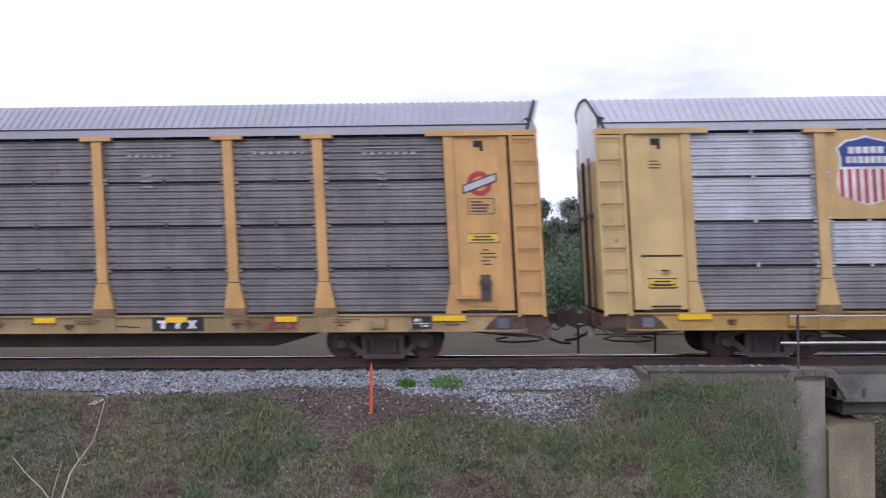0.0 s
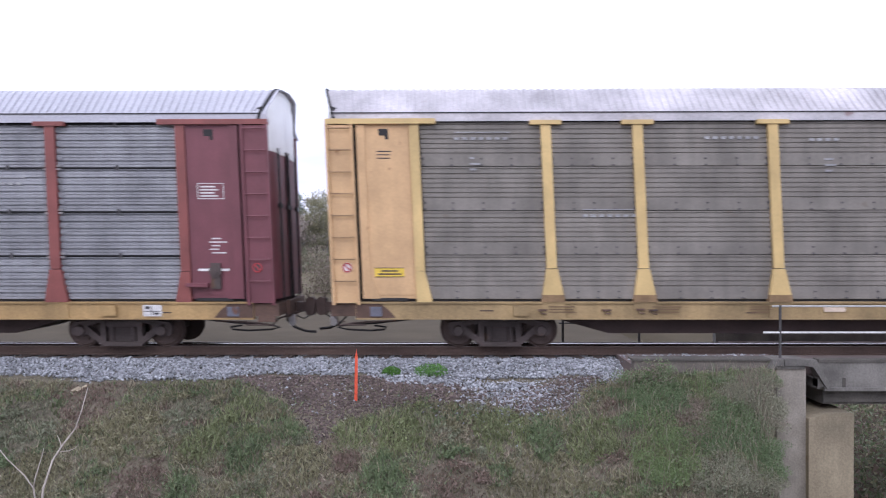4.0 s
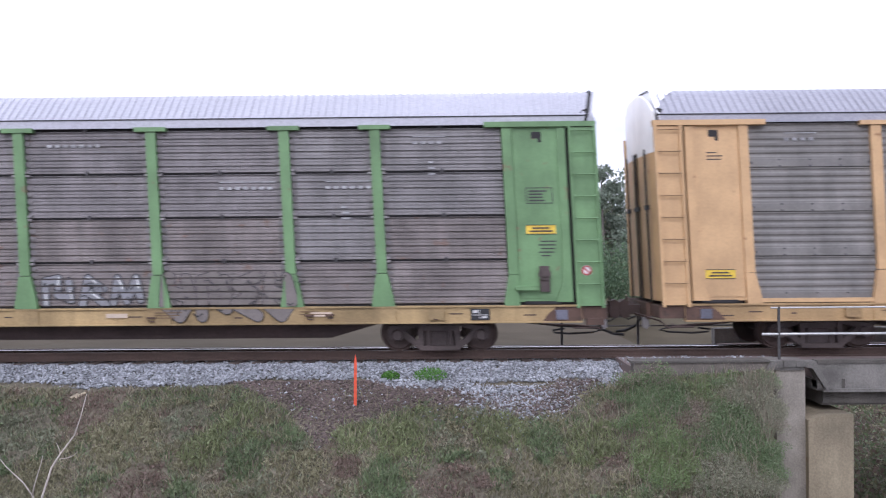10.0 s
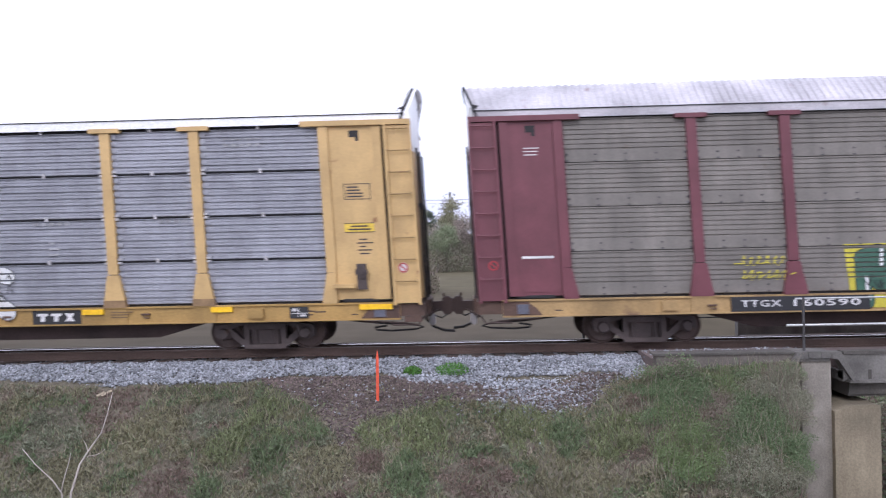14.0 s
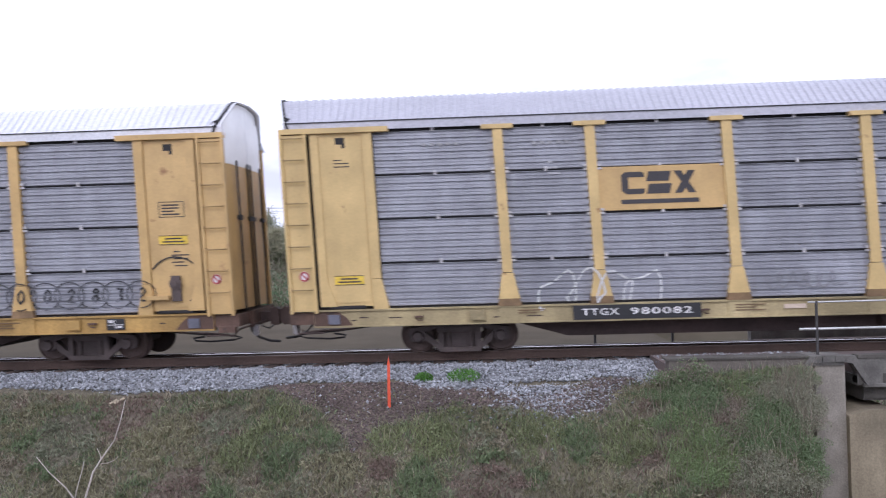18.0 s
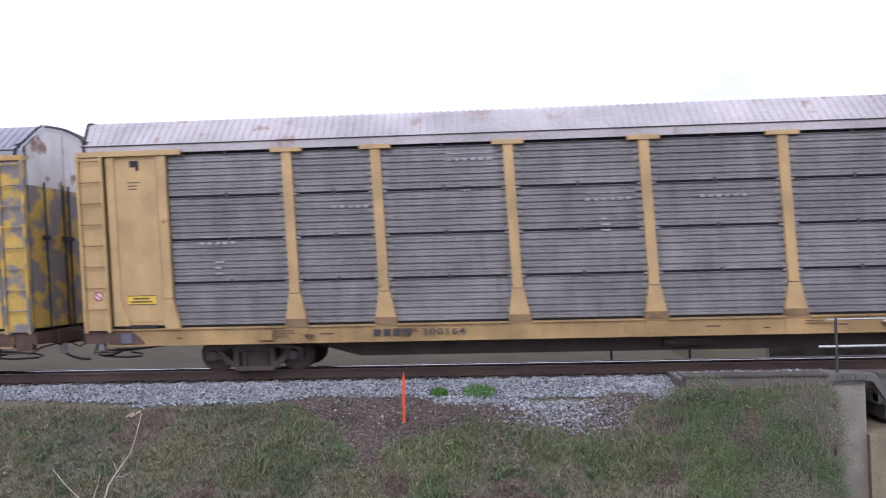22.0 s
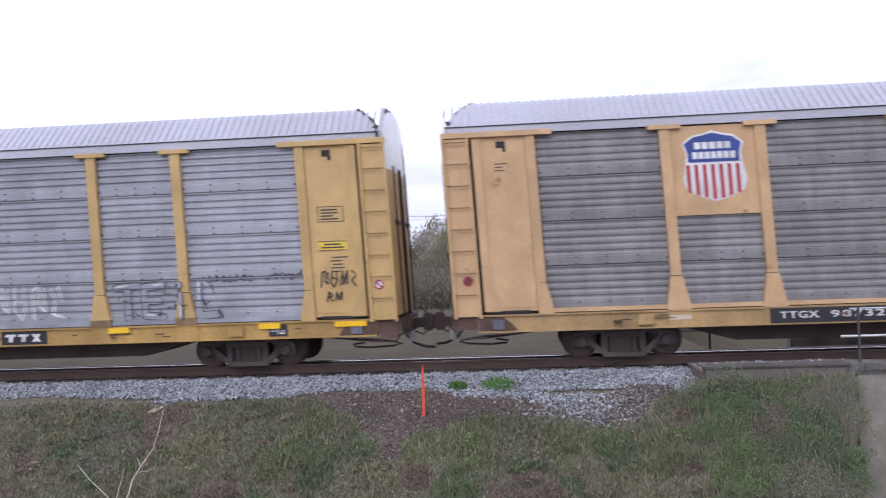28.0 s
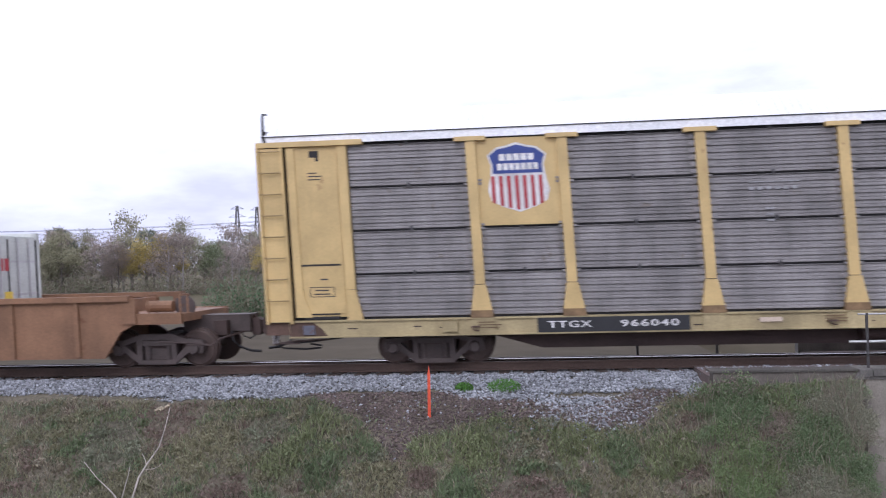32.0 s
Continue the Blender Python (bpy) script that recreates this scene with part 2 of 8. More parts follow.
REFLECT = material("yellow_reflector", (0.85, 0.50, 0.01), 0.4, 0, 0.9, bump=0)
BLUE = material("shield_blue", (0.035, 0.06, 0.25), 0.5, 0, 0.8, bump=0)
REDINK = material("shield_red", (0.42, 0.04, 0.05), 0.5, 0, 0.8, bump=0)
GREYINK = material("faded_grey_stencil", (0.045, 0.042, 0.045), 0.6, 0, 0.7, fine=40, grain=0.3, bump=0)
YELLOWINK = material("sign_yellow", (0.72, 0.5, 0.06), 0.5, 0, 0.85, bump=0)
CONTAINER = material("container_white", (0.62, 0.63, 0.6), 0.5, 0, 0.75, streak=0.25, bump=0.05)
WELL = material("well_car_brown", (0.265, 0.138, 0.075), 0.65, 0, 0.6, coarse=0.8, streak=0.3, rust=0.14, bump=0.08)
CONCRETE = material("weathered_concrete", (0.34, 0.305, 0.262), 0.85, 0, 0.55, coarse=1.5, fine=30, streak=0.4, bump=0.3)
CONCRETE_TAN = material("rust_stained_concrete", (0.34, 0.285, 0.20), 0.85, 0, 0.55, coarse=0.9, fine=26, streak=0.55, rust=0.10, rust_color=(0.2, 0.13, 0.07), bump=0.3)
# stained concrete, its tone lowered to hold shade at the lip and below the beam
CONCRETE_DARK = material("shade_and_stain_concrete", (0.13, 0.118, 0.105), 0.9, 0, 0.5, coarse=1.2, fine=26, streak=0.5, rust=0.16, rust_color=(0.075, 0.06, 0.055), bump=0.3)
CONCRETE_CURB = material("dusty_curb_concrete", (0.19, 0.165, 0.145), 0.9, 0, 0.6, coarse=1.6, fine=26, streak=0.4, bump=0.3)
CONCRETE_BEAM = material("grey_beam_concrete", (0.20, 0.187, 0.172), 0.9, 0, 0.5, coarse=1.4, fine=26, streak=0.5, rust=0.08, rust_color=(0.10, 0.085, 0.075), bump=0.3)
RAIL_RUST = material("rail_rust", (0.095, 0.06, 0.048), 0.75, 0.2, 0.7, bump=0.2)
RAIL_SHINE = material("rail_polished", (0.72, 0.70, 0.68), 0.22, 1.0, 0.95, grain=0.03, bump=0)
RAIL_TOP = material("rail_worn_top", (0.20, 0.165, 0.15), 0.5, 0.3, 0.9, bump=0)
SLEEPER = material("sleeper_wood", (0.085, 0.062, 0.052), 0.85, 0, 0.6, stretch=(6, 1, 6), bump=0.4)
STONE = material("ballast_stone", (0.305, 0.312, 0.335), 0.85, 0, 0.8, island=0.46, bump=0.2)
STONE_BROWN = material("brown_stone", (0.142, 0.107, 0.099), 0.9, 0, 0.8, island=0.5, bump=0.2)
STEEL_RAILING = material("railing_steel", (0.09, 0.085, 0.085), 0.6, 0.5, 0.7, bump=0.05)
PIPE_PALE = material("railing_pipe", (0.55, 0.55, 0.55), 0.45, 0.6, 0.8, bump=0.03)
STAKE = material("stake_orange", (0.72, 0.10, 0.045), 0.6, 0, 0.8, bump=0.05)
TWIG = material("dead_wood", (0.55, 0.49, 0.45), 0.85, 0, 0.6, bump=0.2)
BARK = material("bark", (0.20, 0.17, 0.155), 0.9, 0, 0.6, bump=0.4)
BARE = material("bare_twigs", (0.30, 0.27, 0.265), 0.9, 0, 0.7, island=0.25, bump=0)


# ---- mesh helpers ----
class Shape:
    """Collects vertices and faces; each call adds one solid."""

    def __init__(self):
        self.v, self.f = [], []

    def add(self, verts, faces):
        k = len(self.v)
        self.v += verts
        self.f += [tuple(i + k for i in f) for f in faces]
        return self

    def box(self, x0, x1, y0, y1, z0, z1):
        return self.add([(x, y, z) for x in (x0, x1) for y in (y0, y1) for z in (z0, z1)],
                        [(0, 1, 3, 2), (4, 6, 7, 5), (0, 4, 5, 1), (2, 3, 7, 6), (0, 2, 6, 4), (1, 5, 7, 3)])

    def prism(self, poly, y0, y1):
        """A polygon of (x, z), seen from the near side, from y0 to y1."""
        k = len(poly)
        return self.add([(x, y0, z) for x, z in poly] + [(x, y1, z) for x, z in poly],
                        [tuple(range(k)), tuple(range(2 * k - 1, k - 1, -1))] + [(i, i + k, (i + 1) % k + k, (i + 1) % k) for i in range(k)])

    def sheet(self, profile, x0, x1):
        """A folded sheet: a line of (y, z) drawn out along x."""
        k = len(profile)
        return self.add([(x0, y, z) for y, z in profile] + [(x1, y, z) for y, z in profile], [(i, i + k, i + k + 1, i + 1) for i in range(k - 1)])

    def rod(self, points, r, sides=6, r_end=None):
        """A round bar along points, tapering to r_end."""
        pts = [Vector(p) for p in points]
        k0 = len(self.v)
        r_end = r if r_end is None else r_end
        for i, p in enumerate(pts):
            d = (pts[min(i + 1, len(pts) - 1)] - pts[max(i - 1, 0)]).normalized()
            a = d.orthogonal().normalized()
            b = d.cross(a)
            rr = r + (r_end - r) * i / (len(pts) - 1)
            for s in range(sides):
                w = 2 * math.pi * s / sides
                self.v.append(tuple(p + rr * (a * math.cos(w) + b * math.sin(w))))
        for i in range(len(pts) - 1):
            for s in range(sides):
                q = (s + 1) % sides
                self.f.append((k0 + i * sides + s, k0 + i * sides + q, k0 + (i + 1) * sides + q, k0 + (i + 1) * sides + s))
        self.f.append(tuple(k0 + s for s in range(sides - 1, -1, -1)))
        self.f.append(tuple(k0 + (len(pts) - 1) * sides + s for s in range(sides)))
        return self

    def disc(self, cx, cz, y0, y1, r, sides=24, r2=None):
        """A wheel-like disc round the y axis; r2: radius at y1."""
        r2 = r if r2 is None else r2
        k0 = len(self.v)
        for y, rr in ((y0, r), (y1, r2)):
            self.v += [(cx + rr * math.cos(2 * math.pi * s / sides), y, cz + rr * math.sin(2 * math.pi * s / sides)) for s in range(sides)]
        self.f += [(k0 + s, k0 + (s + 1) % sides, k0 + sides + (s + 1) % sides, k0 + sides + s) for s in range(sides)]
        self.f += [tuple(k0 + s for s in range(sides - 1, -1, -1)), tuple(k0 + sides + s for s in range(sides))]
        return self

    def mesh(self, name, mat, smooth=False):
        me = bpy.data.meshes.new(name)
        me.from_pydata(self.v, [], self.f)
        me.validate()
        bm = bmesh.new()
        bm.from_mesh(me)
        bmesh.ops.recalc_face_normals(bm, faces=bm.faces)
        bm.to_mesh(me)
        bm.free()
        me.materials.append(mat)
        if smooth:
            me.shade_smooth()
        return me


STORE = {}


def shared(key, mat, build, smooth=False):
    """One mesh for all alike pieces of one material."""
    k = (key, mat.name)
    if k not in STORE:
        s = Shape()
        build(s)
        STORE[k] = s.mesh(str(key), mat, smooth)
    return STORE[k]


def part(name, data, parent, at=(0, 0, 0), label=""):
    ob = new(name, data)
    ob.parent, ob.location = parent, at
    return tagged(ob, label)


def thing(name, data, label, category, group="", kind="", at=(0, 0, 0)):
    ob = new(name, data)
    ob.location = at
    return tagged(ob, label, category, group, kind)


def made(name, mat, build, smooth=False):
    s = Shape()
    build(s)
    return s.mesh(name, mat, smooth)


# ---- ground: an embankment with a bridge opening, a field behind ----
def ground_height(x, y):
    prof_y = (-400, -6, 3.0, 7.0, 10.5, 13.2, 16.0, 17.0, 20.2, 21.4, 24.0, 45.0, 140.0, 4000.0)
    prof_z = (-0.2, 0.35, 0.3, -2.6, -2.9, -2.05, -0.62, -0.35, -0.50, -0.75, -0.95, -1.0, -1.0, 3.0)
    z = float(np.interp(y, prof_y, prof_z))
    if x > 2.4 and y < 15.6:
        z = max(z, z + (max(z, -0.36 - 0.62 * max(0.0, 15.4 - y)) - z) * min(1.0, (x - 2.4) / 1.0))
    edge = 5.98 - 0.39 * max(0.0, 15.4 - max(y, 9.0))
    if edge < x < 21.0 and 5.0 < y < 60:
        k = min(1.0, (x - edge) / 0.12, (21.0 - x) / 0.4, (y - 5.0) / 6.0, (60 - y) / 20)
        z = z + (min(z, -4.2) - z) * k
    if y < 16.2 and y > 4:
        z += 0.10 * noise.noise((x * 0.5, y * 0.7, 1.0)) + 0.05 * noise.noise((x * 1.7, y * 1.9, 5.0))
    return z


def lines(dense, far, step, grow):
    out, a = list(np.arange(dense[0], dense[1] + 1e-6, step)), step
    lo, hi = dense
    while hi < far or lo > -far:
        a *= grow
        lo, hi = lo - a, hi + a
        out = [lo, *out, hi]
    return out


GX = lines((-14, 24), 3500, 0.25, 1.22)
GY = lines((5, 26), 3500, 0.25, 1.22)
nx, ny = len(GX), len(GY)
gm = bpy.data.meshes.new("ground")
gm.from_pydata([(x, y, ground_height(x, y)) for x in GX for y in GY], [], [(i * ny + j, (i + 1) * ny + j, (i + 1) * ny + j + 1, i * ny + j + 1) for i in range(nx - 1) for j in range(ny - 1)])
gm.shade_smooth()


def ground_material():
    """Grassy earth on the slope, a tan gravel strip behind the track, a field beyond."""
    m = material("ground", (0.15, 0.132, 0.10), 0.95, 0, 0.6, coarse=0.9, fine=14, grain=0.4, bump=0.5)
    n, l = m.node_tree.nodes, m.node_tree.links
    bsdf = n["Principled BSDF"]
    bsdf.inputs["Specular IOR Level"].default_value = 0.08
    grass = bsdf.inputs["Base Color"].links[0].from_socket
    co = n.new("ShaderNodeTexCoord")
    sep = n.new("ShaderNodeSeparateXYZ")
    l.new(co.outputs["Object"], sep.inputs[0])
    ns = n.new("ShaderNodeTexNoise")
    ns.inputs["Scale"].default_value = 0.6
    l.new(co.outputs["Object"], ns.inputs["Vector"])
    wob = n.new("ShaderNodeMath")
    wob.operation = "MULTIPLY_ADD"
    wob.inputs[1].default_value = 1.2
    l.new(ns.outputs["Fac"], wob.inputs[0])
    l.new(sep.outputs["Y"], wob.inputs[2])
    out = grass
    for color, a, b in (((0.078, 0.064, 0.046), 21.0, 22.0), ((0.105, 0.09, 0.058), 44.0, 60.0)):
        r = n.new("ShaderNodeMapRange")
        r.inputs["From Min"].default_value, r.inputs["From Max"].default_value = a, b
        l.new(wob.outputs[0], r.inputs["Value"])
        v = n.new("ShaderNodeHueSaturation")
        v.inputs["Color"].default_value = (*color, 1)
        k = n.new("ShaderNodeMapRange")
        k.inputs["To Min"].default_value, k.inputs["To Max"].default_value = 0.7, 1.3
        l.new(ns.outputs["Fac"], k.inputs["Value"])
        l.new(k.outputs[0], v.inputs["Value"])
        mx = n.new("ShaderNodeMix")
        mx.data_type = "RGBA"
        l.new(r.outputs[0], mx.inputs["Factor"])
        l.new(out, mx.inputs["A"])
        l.new(v.outputs[0], mx.inputs["B"])
        out = mx.outputs["Result"]
    l.new(out, bsdf.inputs["Base Color"])
    return m


gm.materials.append(ground_material())
thing("ground", gm, "grassy railway embankment with a gravel strip and a field behind", "ground", kind="structure")

# track
track = thing("railway_track", None, "single railway track on wooden sleepers in grey ballast", "track", kind="structure")
# the far rail lies lower; it shows its worn, polished inner side, the near one its rusty outer side
for side, z in ((-1, -0.12), (1, -0.21)):
    y = TRACK_Y + side * 0.75
    part("rail", made("rail", RAIL_RUST, lambda s: (s.box(-760, 760, y - 0.012, y + 0.012, z - 0.15, z - 0.03), s.box(-760, 760, y - 0.075, y + 0.075, z - 0.185, z - 0.15), s.box(-760, 760, y - 0.036, y + 0.034, z - 0.04, z - 0.003))), track)
    part("rail_head", made("rail_head", RAIL_TOP, lambda s: s.box(-760, 760, y - 0.030, y + 0.030, z - 0.003, z)), track, label="worn running surface")
    part("rail_face", made("rail_face", RAIL_SHINE, lambda s: s.sheet([(y - side * 0.0415, z - 0.033), (y - side * 0.0396, z - 0.018)], -760, 760)), track, label="polished inner face of the rail head")
slp = made("sleeper", SLEEPER, lambda s: s.box(-0.115, 0.115, -1.30, 1.30, -0.185, 0.0))
for k in range(-22, 30):
    o = part("sleeper", slp, track, (k * 0.52 + random.uniform(-0.03, 0.03), TRACK_Y + random.uniform(-0.04, 0.04), -0.352 + random.uniform(-0.008, 0.004)))
    o.rotation_euler = (-0.045, 0, random.uniform(-0.02, 0.02))
tagged(part("sleeper_run", made("sleepers_far", SLEEPER, lambda s: [s.box(k * 0.52 - 0.115, k * 0.52 + 0.115, TRACK_Y - 1.3, TRACK_Y + 1.3, -0.55, -0.36) for k in range(-700, 700) if not -22 <= k < 30]), track), kind="stuff")

# bridge
bridge = thing("railway_bridge", None, "weathered concrete railway bridge abutment and girder", "bridge", kind="structure")
part("ballast_curb", made("ballast_curb", CONCRETE_CURB, lambda s: s.box(3.40, 6.10, 15.45, 15.75, -0.72, -0.095)), bridge)
# the shadow line along the curb's top is put into the lip's dark colour
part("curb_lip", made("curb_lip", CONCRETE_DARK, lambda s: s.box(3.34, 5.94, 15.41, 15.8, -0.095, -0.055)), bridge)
part("wing_wall", made("wing_wall", CONCRETE, lambda s: (s.box(6.06, 6.60, 15.42, 15.95, -5.0, -0.24), s.box(6.06, 6.60, 15.95, 21.9, -5.0, -0.66))), bridge)
part("corbel", made("corbel", CONCRETE_BEAM, lambda s: (s.box(5.95, 6.17, 15.35, 15.9, -0.19, -0.06), s.box(6.18, 6.40, 15.345, 15.9, -0.18, -0.055), s.box(6.41, 6.59, 15.35, 15.9, -0.18, -0.06), s.box(6.0, 6.57, 15.38, 15.9, -0.24, -0.18), s.prism([(5.78, -0.42), (5.83, -0.44), (6.02, -0.20), (5.95, -0.10)], 15.36, 15.55), s.prism([(6.60, -0.07), (6.78, -0.07), (6.82, -0.16), (7.06, -0.58), (6.98, -0.62), (6.72, -0.21), (6.60, -0.19)], 15.36, 15.60))), bridge)
part("bridge_seat", made("bridge_seat", CONCRETE_TAN, lambda s: s.prism([(6.605, -5.0), (7.43, -5.0), (7.44, -1.08), (7.40, -1.05), (6.95, -1.06), (6.605, -1.16)], 15.30, 21.9)), bridge)
part("girder", made("girder", CONCRETE_BEAM, lambda s: (s.box(6.85, 20.6, 15.50, 21.7, -0.64, -0.46), s.box(6.85, 20.6, 15.46, 15.7, -0.60, -0.13), s.box(6.85, 20.6, 21.5, 21.76, -0.46, -0.05), s.box(6.95, 20.6, 15.40, 15.6, -0.66, -0.60))), bridge)
# darker tone stands for the shade beneath the beam
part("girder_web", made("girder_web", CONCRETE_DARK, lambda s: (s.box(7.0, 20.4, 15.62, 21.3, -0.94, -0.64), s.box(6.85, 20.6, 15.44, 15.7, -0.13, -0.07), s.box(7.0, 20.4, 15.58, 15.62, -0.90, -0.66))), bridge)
for k in range(9):
    part("drain_stain", made("drain_stain", CONCRETE_DARK, lambda s: s.box(7.30 + k * 1.33, 7.36 + k * 1.33, 15.452, 15.462, -0.60, -0.42 + 0.05 * (k % 3))), bridge)
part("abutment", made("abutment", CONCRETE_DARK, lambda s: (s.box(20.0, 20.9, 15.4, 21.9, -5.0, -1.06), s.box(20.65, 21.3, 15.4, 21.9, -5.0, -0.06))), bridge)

rail_near = thing("bridge_railing", None, "steel pipe railing along the bridge edge", "railing", kind="structure")
for k in range(6):
    part("railing_post", made("railing_post", STEEL_RAILING, lambda s: s.rod([(6.17 + k * 2.7, 15.55, -0.06), (6.17 + k * 2.7, 15.55, 0.94)], 0.028, 8)), rail_near)
part("hand_rail", made("hand_rail", PIPE_PALE, lambda s: s.rod([(6.02, 15.55, 0.92), (20.3, 15.55, 0.92)], 0.017, 8)), rail_near)
part("mid_rail", made("mid_rail", PIPE_PALE, lambda s: s.rod([(5.85, 15.55, 0.42), (20.3, 15.55, 0.42)], 0.024, 8)), rail_near)
rail_far = thing("bridge_railing", None, "dark steel railing on the far edge of the bridge", "railing", kind="structure")
for px in (2.86, 4.87, 7.56, 10.0, 12.4, 14.8, 17.2, 19.6):
    part("railing_post", made("railing_post", STEEL_RAILING, lambda s: s.rod([(px, 21.6, -0.95 if px < 6.0 else -0.06), (px, 21.6, 0.29)], 0.035, 8)), rail_far)
for z in (0.27, 0.03):
    part("hand_rail", made("hand_rail", STEEL_RAILING, lambda s: s.rod([(2.75, 21.6, z), (19.7, 21.6, z)], 0.02, 6)), rail_far)


# ---- the auto-carrier wagons ----
BAY_B, BAY_S, BAY_W = 2.73, 1.91, 2.80
POSTS = []
x = -(2.5 * BAY_W + BAY_S + BAY_B)
for step in (BAY_B, BAY_S, *[BAY_W] * 5, BAY_S, BAY_B):
    POSTS.append(x)
    x += step
POSTS.append(x)
HALF = 13.5                       # half length at the ladders
Z0, Z1 = 0.95, 4.66               # panels: foot and top
ROWS = 4
ROW_H = (Z1 - Z0) / ROWS
FACE = -1.50                      # face of the panels, towards the near side


def panel_profile(kind):
    """The folded section of one side panel, foot to top: (y, z)."""
    out, z = [(0.05, 0.0), (0.0, 0.012)], 0.012
    if kind == "A":
        n, h = 6, (ROW_H - 0.056) / 6
        for i in range(n):
            out += [(y, z + h * k) for y, k in ((0.0, 0.24), (0.011, 0.32), (0.011, 0.37), (0.0, 0.41), (0.0, 0.66), (0.036, 0.78), (0.036, 0.86), (0.0, 0.95))]
            z += h
    elif kind == "C":
        z, n = 0.20, 7
        h = (ROW_H - 0.03 - z) / n
        for i in range(n):
            out += [(0.0, z + h * 0.66), (0.020, z + h * 0.72), (0.020, z + h * 0.86), (0.0, z + h * 0.95)]
            z += h
        out += [(0.0, ROW_H - 0.005)]
        return out
    else:
        z, n, d = 0.19, 5, 0.034 if kind == "S" else 0.017
        out += [(-0.006, 0.02), (-0.006, z - 0.01), (0.0, z)]
        h = (ROW_H - 0.004 - z) / n
        for i in range(n):
            out += [(0.0, z + h * 0.22), (d, z + h * 0.46), (d, z + h * 0.68), (0.0, z + h * 0.86)]
            z += h
        return out + [(0.0, ROW_H - 0.002)]
    return out + [(0.0, ROW_H - (0.042 if kind == "A" else 0.014)), (0.05, ROW_H - (0.040 if kind == "A" else 0.0))]


def panel_mesh(kind, width, mat):
    def build(s):
        w = width / 2 - 0.02
        s.sheet([(FACE + y, z) for y, z in panel_profile(kind)], -w, w)
    return shared(("side_panel", kind, round(width, 2)), mat, build)


def sign_mesh(width, height, mat):
    """A smooth sign panel that replaces folded sheets."""
    return shared(("sign_panel", round(width, 2), round(height, 2)), mat,
                  lambda s: s.box(-width / 2 + 0.02, width / 2 - 0.02, FACE - 0.03, FACE + 0.02, 0.01, height - 0.012))


def post_mesh(mat):
    def build(s):
        s.box(-0.105, 0.105, FACE - 0.09, FACE + 0.05, 1.60, Z1 + 0.02)
    return shared("post", mat, build)


def post_foot_mesh(mat, a=0.0, b=0.0):
    """The flared foot of a post; a, b: what is cut off at either side."""
    return shared(("post_foot", a, b), mat, lambda s: s.prism([(-0.12 + a * 0.1, 1.585), (0.12 - b * 0.1, 1.585), (0.235 - b, 0.97), (0.235 - b, 0.90), (-0.235 + a, 0.90), (-0.235 + a, 0.97)], FACE - 0.108, FACE + 0.05))


def foot_grime_mesh():
    """The rusty bracket that ties a post to the side sill."""
    return shared("foot_bracket", FOOT_GRIME, lambda s: s.prism([(-0.228, 1.05), (0.228, 1.05), (0.245, 0.90), (-0.245, 0.90)], FACE - 0.114, FACE + 0.05))


def foot_rail_mesh(width, mat):
    """The narrow ledge along the foot of a riveted side panel."""
    return shared(("foot_rail", round(width, 2)), mat, lambda s: (s.box(-width / 2 + 0.19, width / 2 - 0.19, FACE - 0.085, FACE - 0.03, 0.925, 1.01),))


def half_post_mesh(mat, side):
    def build(s):
        s.box(-0.10, 0.10, FACE - 0.09, FACE + 0.05, 1.55, Z1 + 0.02)
        s.prism([(-0.10, 1.54), (0.10, 1.54), (0.10 + 0.12 * side, 0.97), (0.10 + 0.12 * side, 0.90), (-0.10, 0.90)] if side > 0 else
                [(-0.10, 1.54), (0.10, 1.54), (0.10, 0.90), (-0.22, 0.90), (-0.22, 0.97)], FACE - 0.104, FACE + 0.05)
    return shared(("door_post", side), mat, build)


def clip_mesh(mat):
    def build(s):
        for k in range(1, ROWS):
            z = Z0 + k * ROW_H
            for sx in (-1, 1):
                s.box(0.115 * sx - 0.005, 0.115 * sx + 0.005 + 0.07 * sx, FACE - 0.055, FACE - 0.005, z - 0.06, z - 0.01)
                s.box(0.115 * sx - 0.005, 0.115 * sx + 0.005 + 0.07 * sx, FACE - 0.055, FACE - 0.005, z + 0.015, z + 0.06)
    return shared("clips", mat, build)


def panel_edge_mesh(mat):
    """The scalloped tabs by which the folded sheets meet a post."""
    def build(s):
        h = (ROW_H - 0.056) / 6
        for r in range(ROWS):
            for i in range(6):
                z = Z0 + r * ROW_H + 0.012 + h * i
                for sx in (-1, 1):
                    s.prism([(sx * 0.10, z + 0.004), (sx * 0.20, z + 0.012), (sx * 0.235, z + h * 0.35), (sx * 0.20, z + h * 0.68), (sx * 0.10, z + h * 0.72)], FACE - 0.014, FACE + 0.02)
    return shared("panel_edge", mat, build)


def drip_shade_mesh():
    # near-black strip that draws the shade line at the roof's drip
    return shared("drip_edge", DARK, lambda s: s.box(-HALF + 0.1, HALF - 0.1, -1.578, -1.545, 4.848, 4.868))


def tie_bracket_mesh():
    return shared("tie_bracket", END_RUST, lambda s: (s.box(-0.09, 0.09, FACE - 0.13, FACE - 0.06, 0.70, 0.735), s.rod([(-0.07, FACE - 0.12, 0.70), (-0.03, FACE - 0.14, 0.65), (0.07, FACE - 0.12, 0.64)], 0.014, 5)))


def roof_section():
    half = [(-1.57, 4.675), (-1.56, 4.85), (-1.47, 4.92), (-1.20, 5.17), (-0.98, 5.38), (-0.86, 5.46), (-0.60, 5.50), (0.0, 5.54)]
    return half + [(-y, z) for y, z in half[-2::-1]]


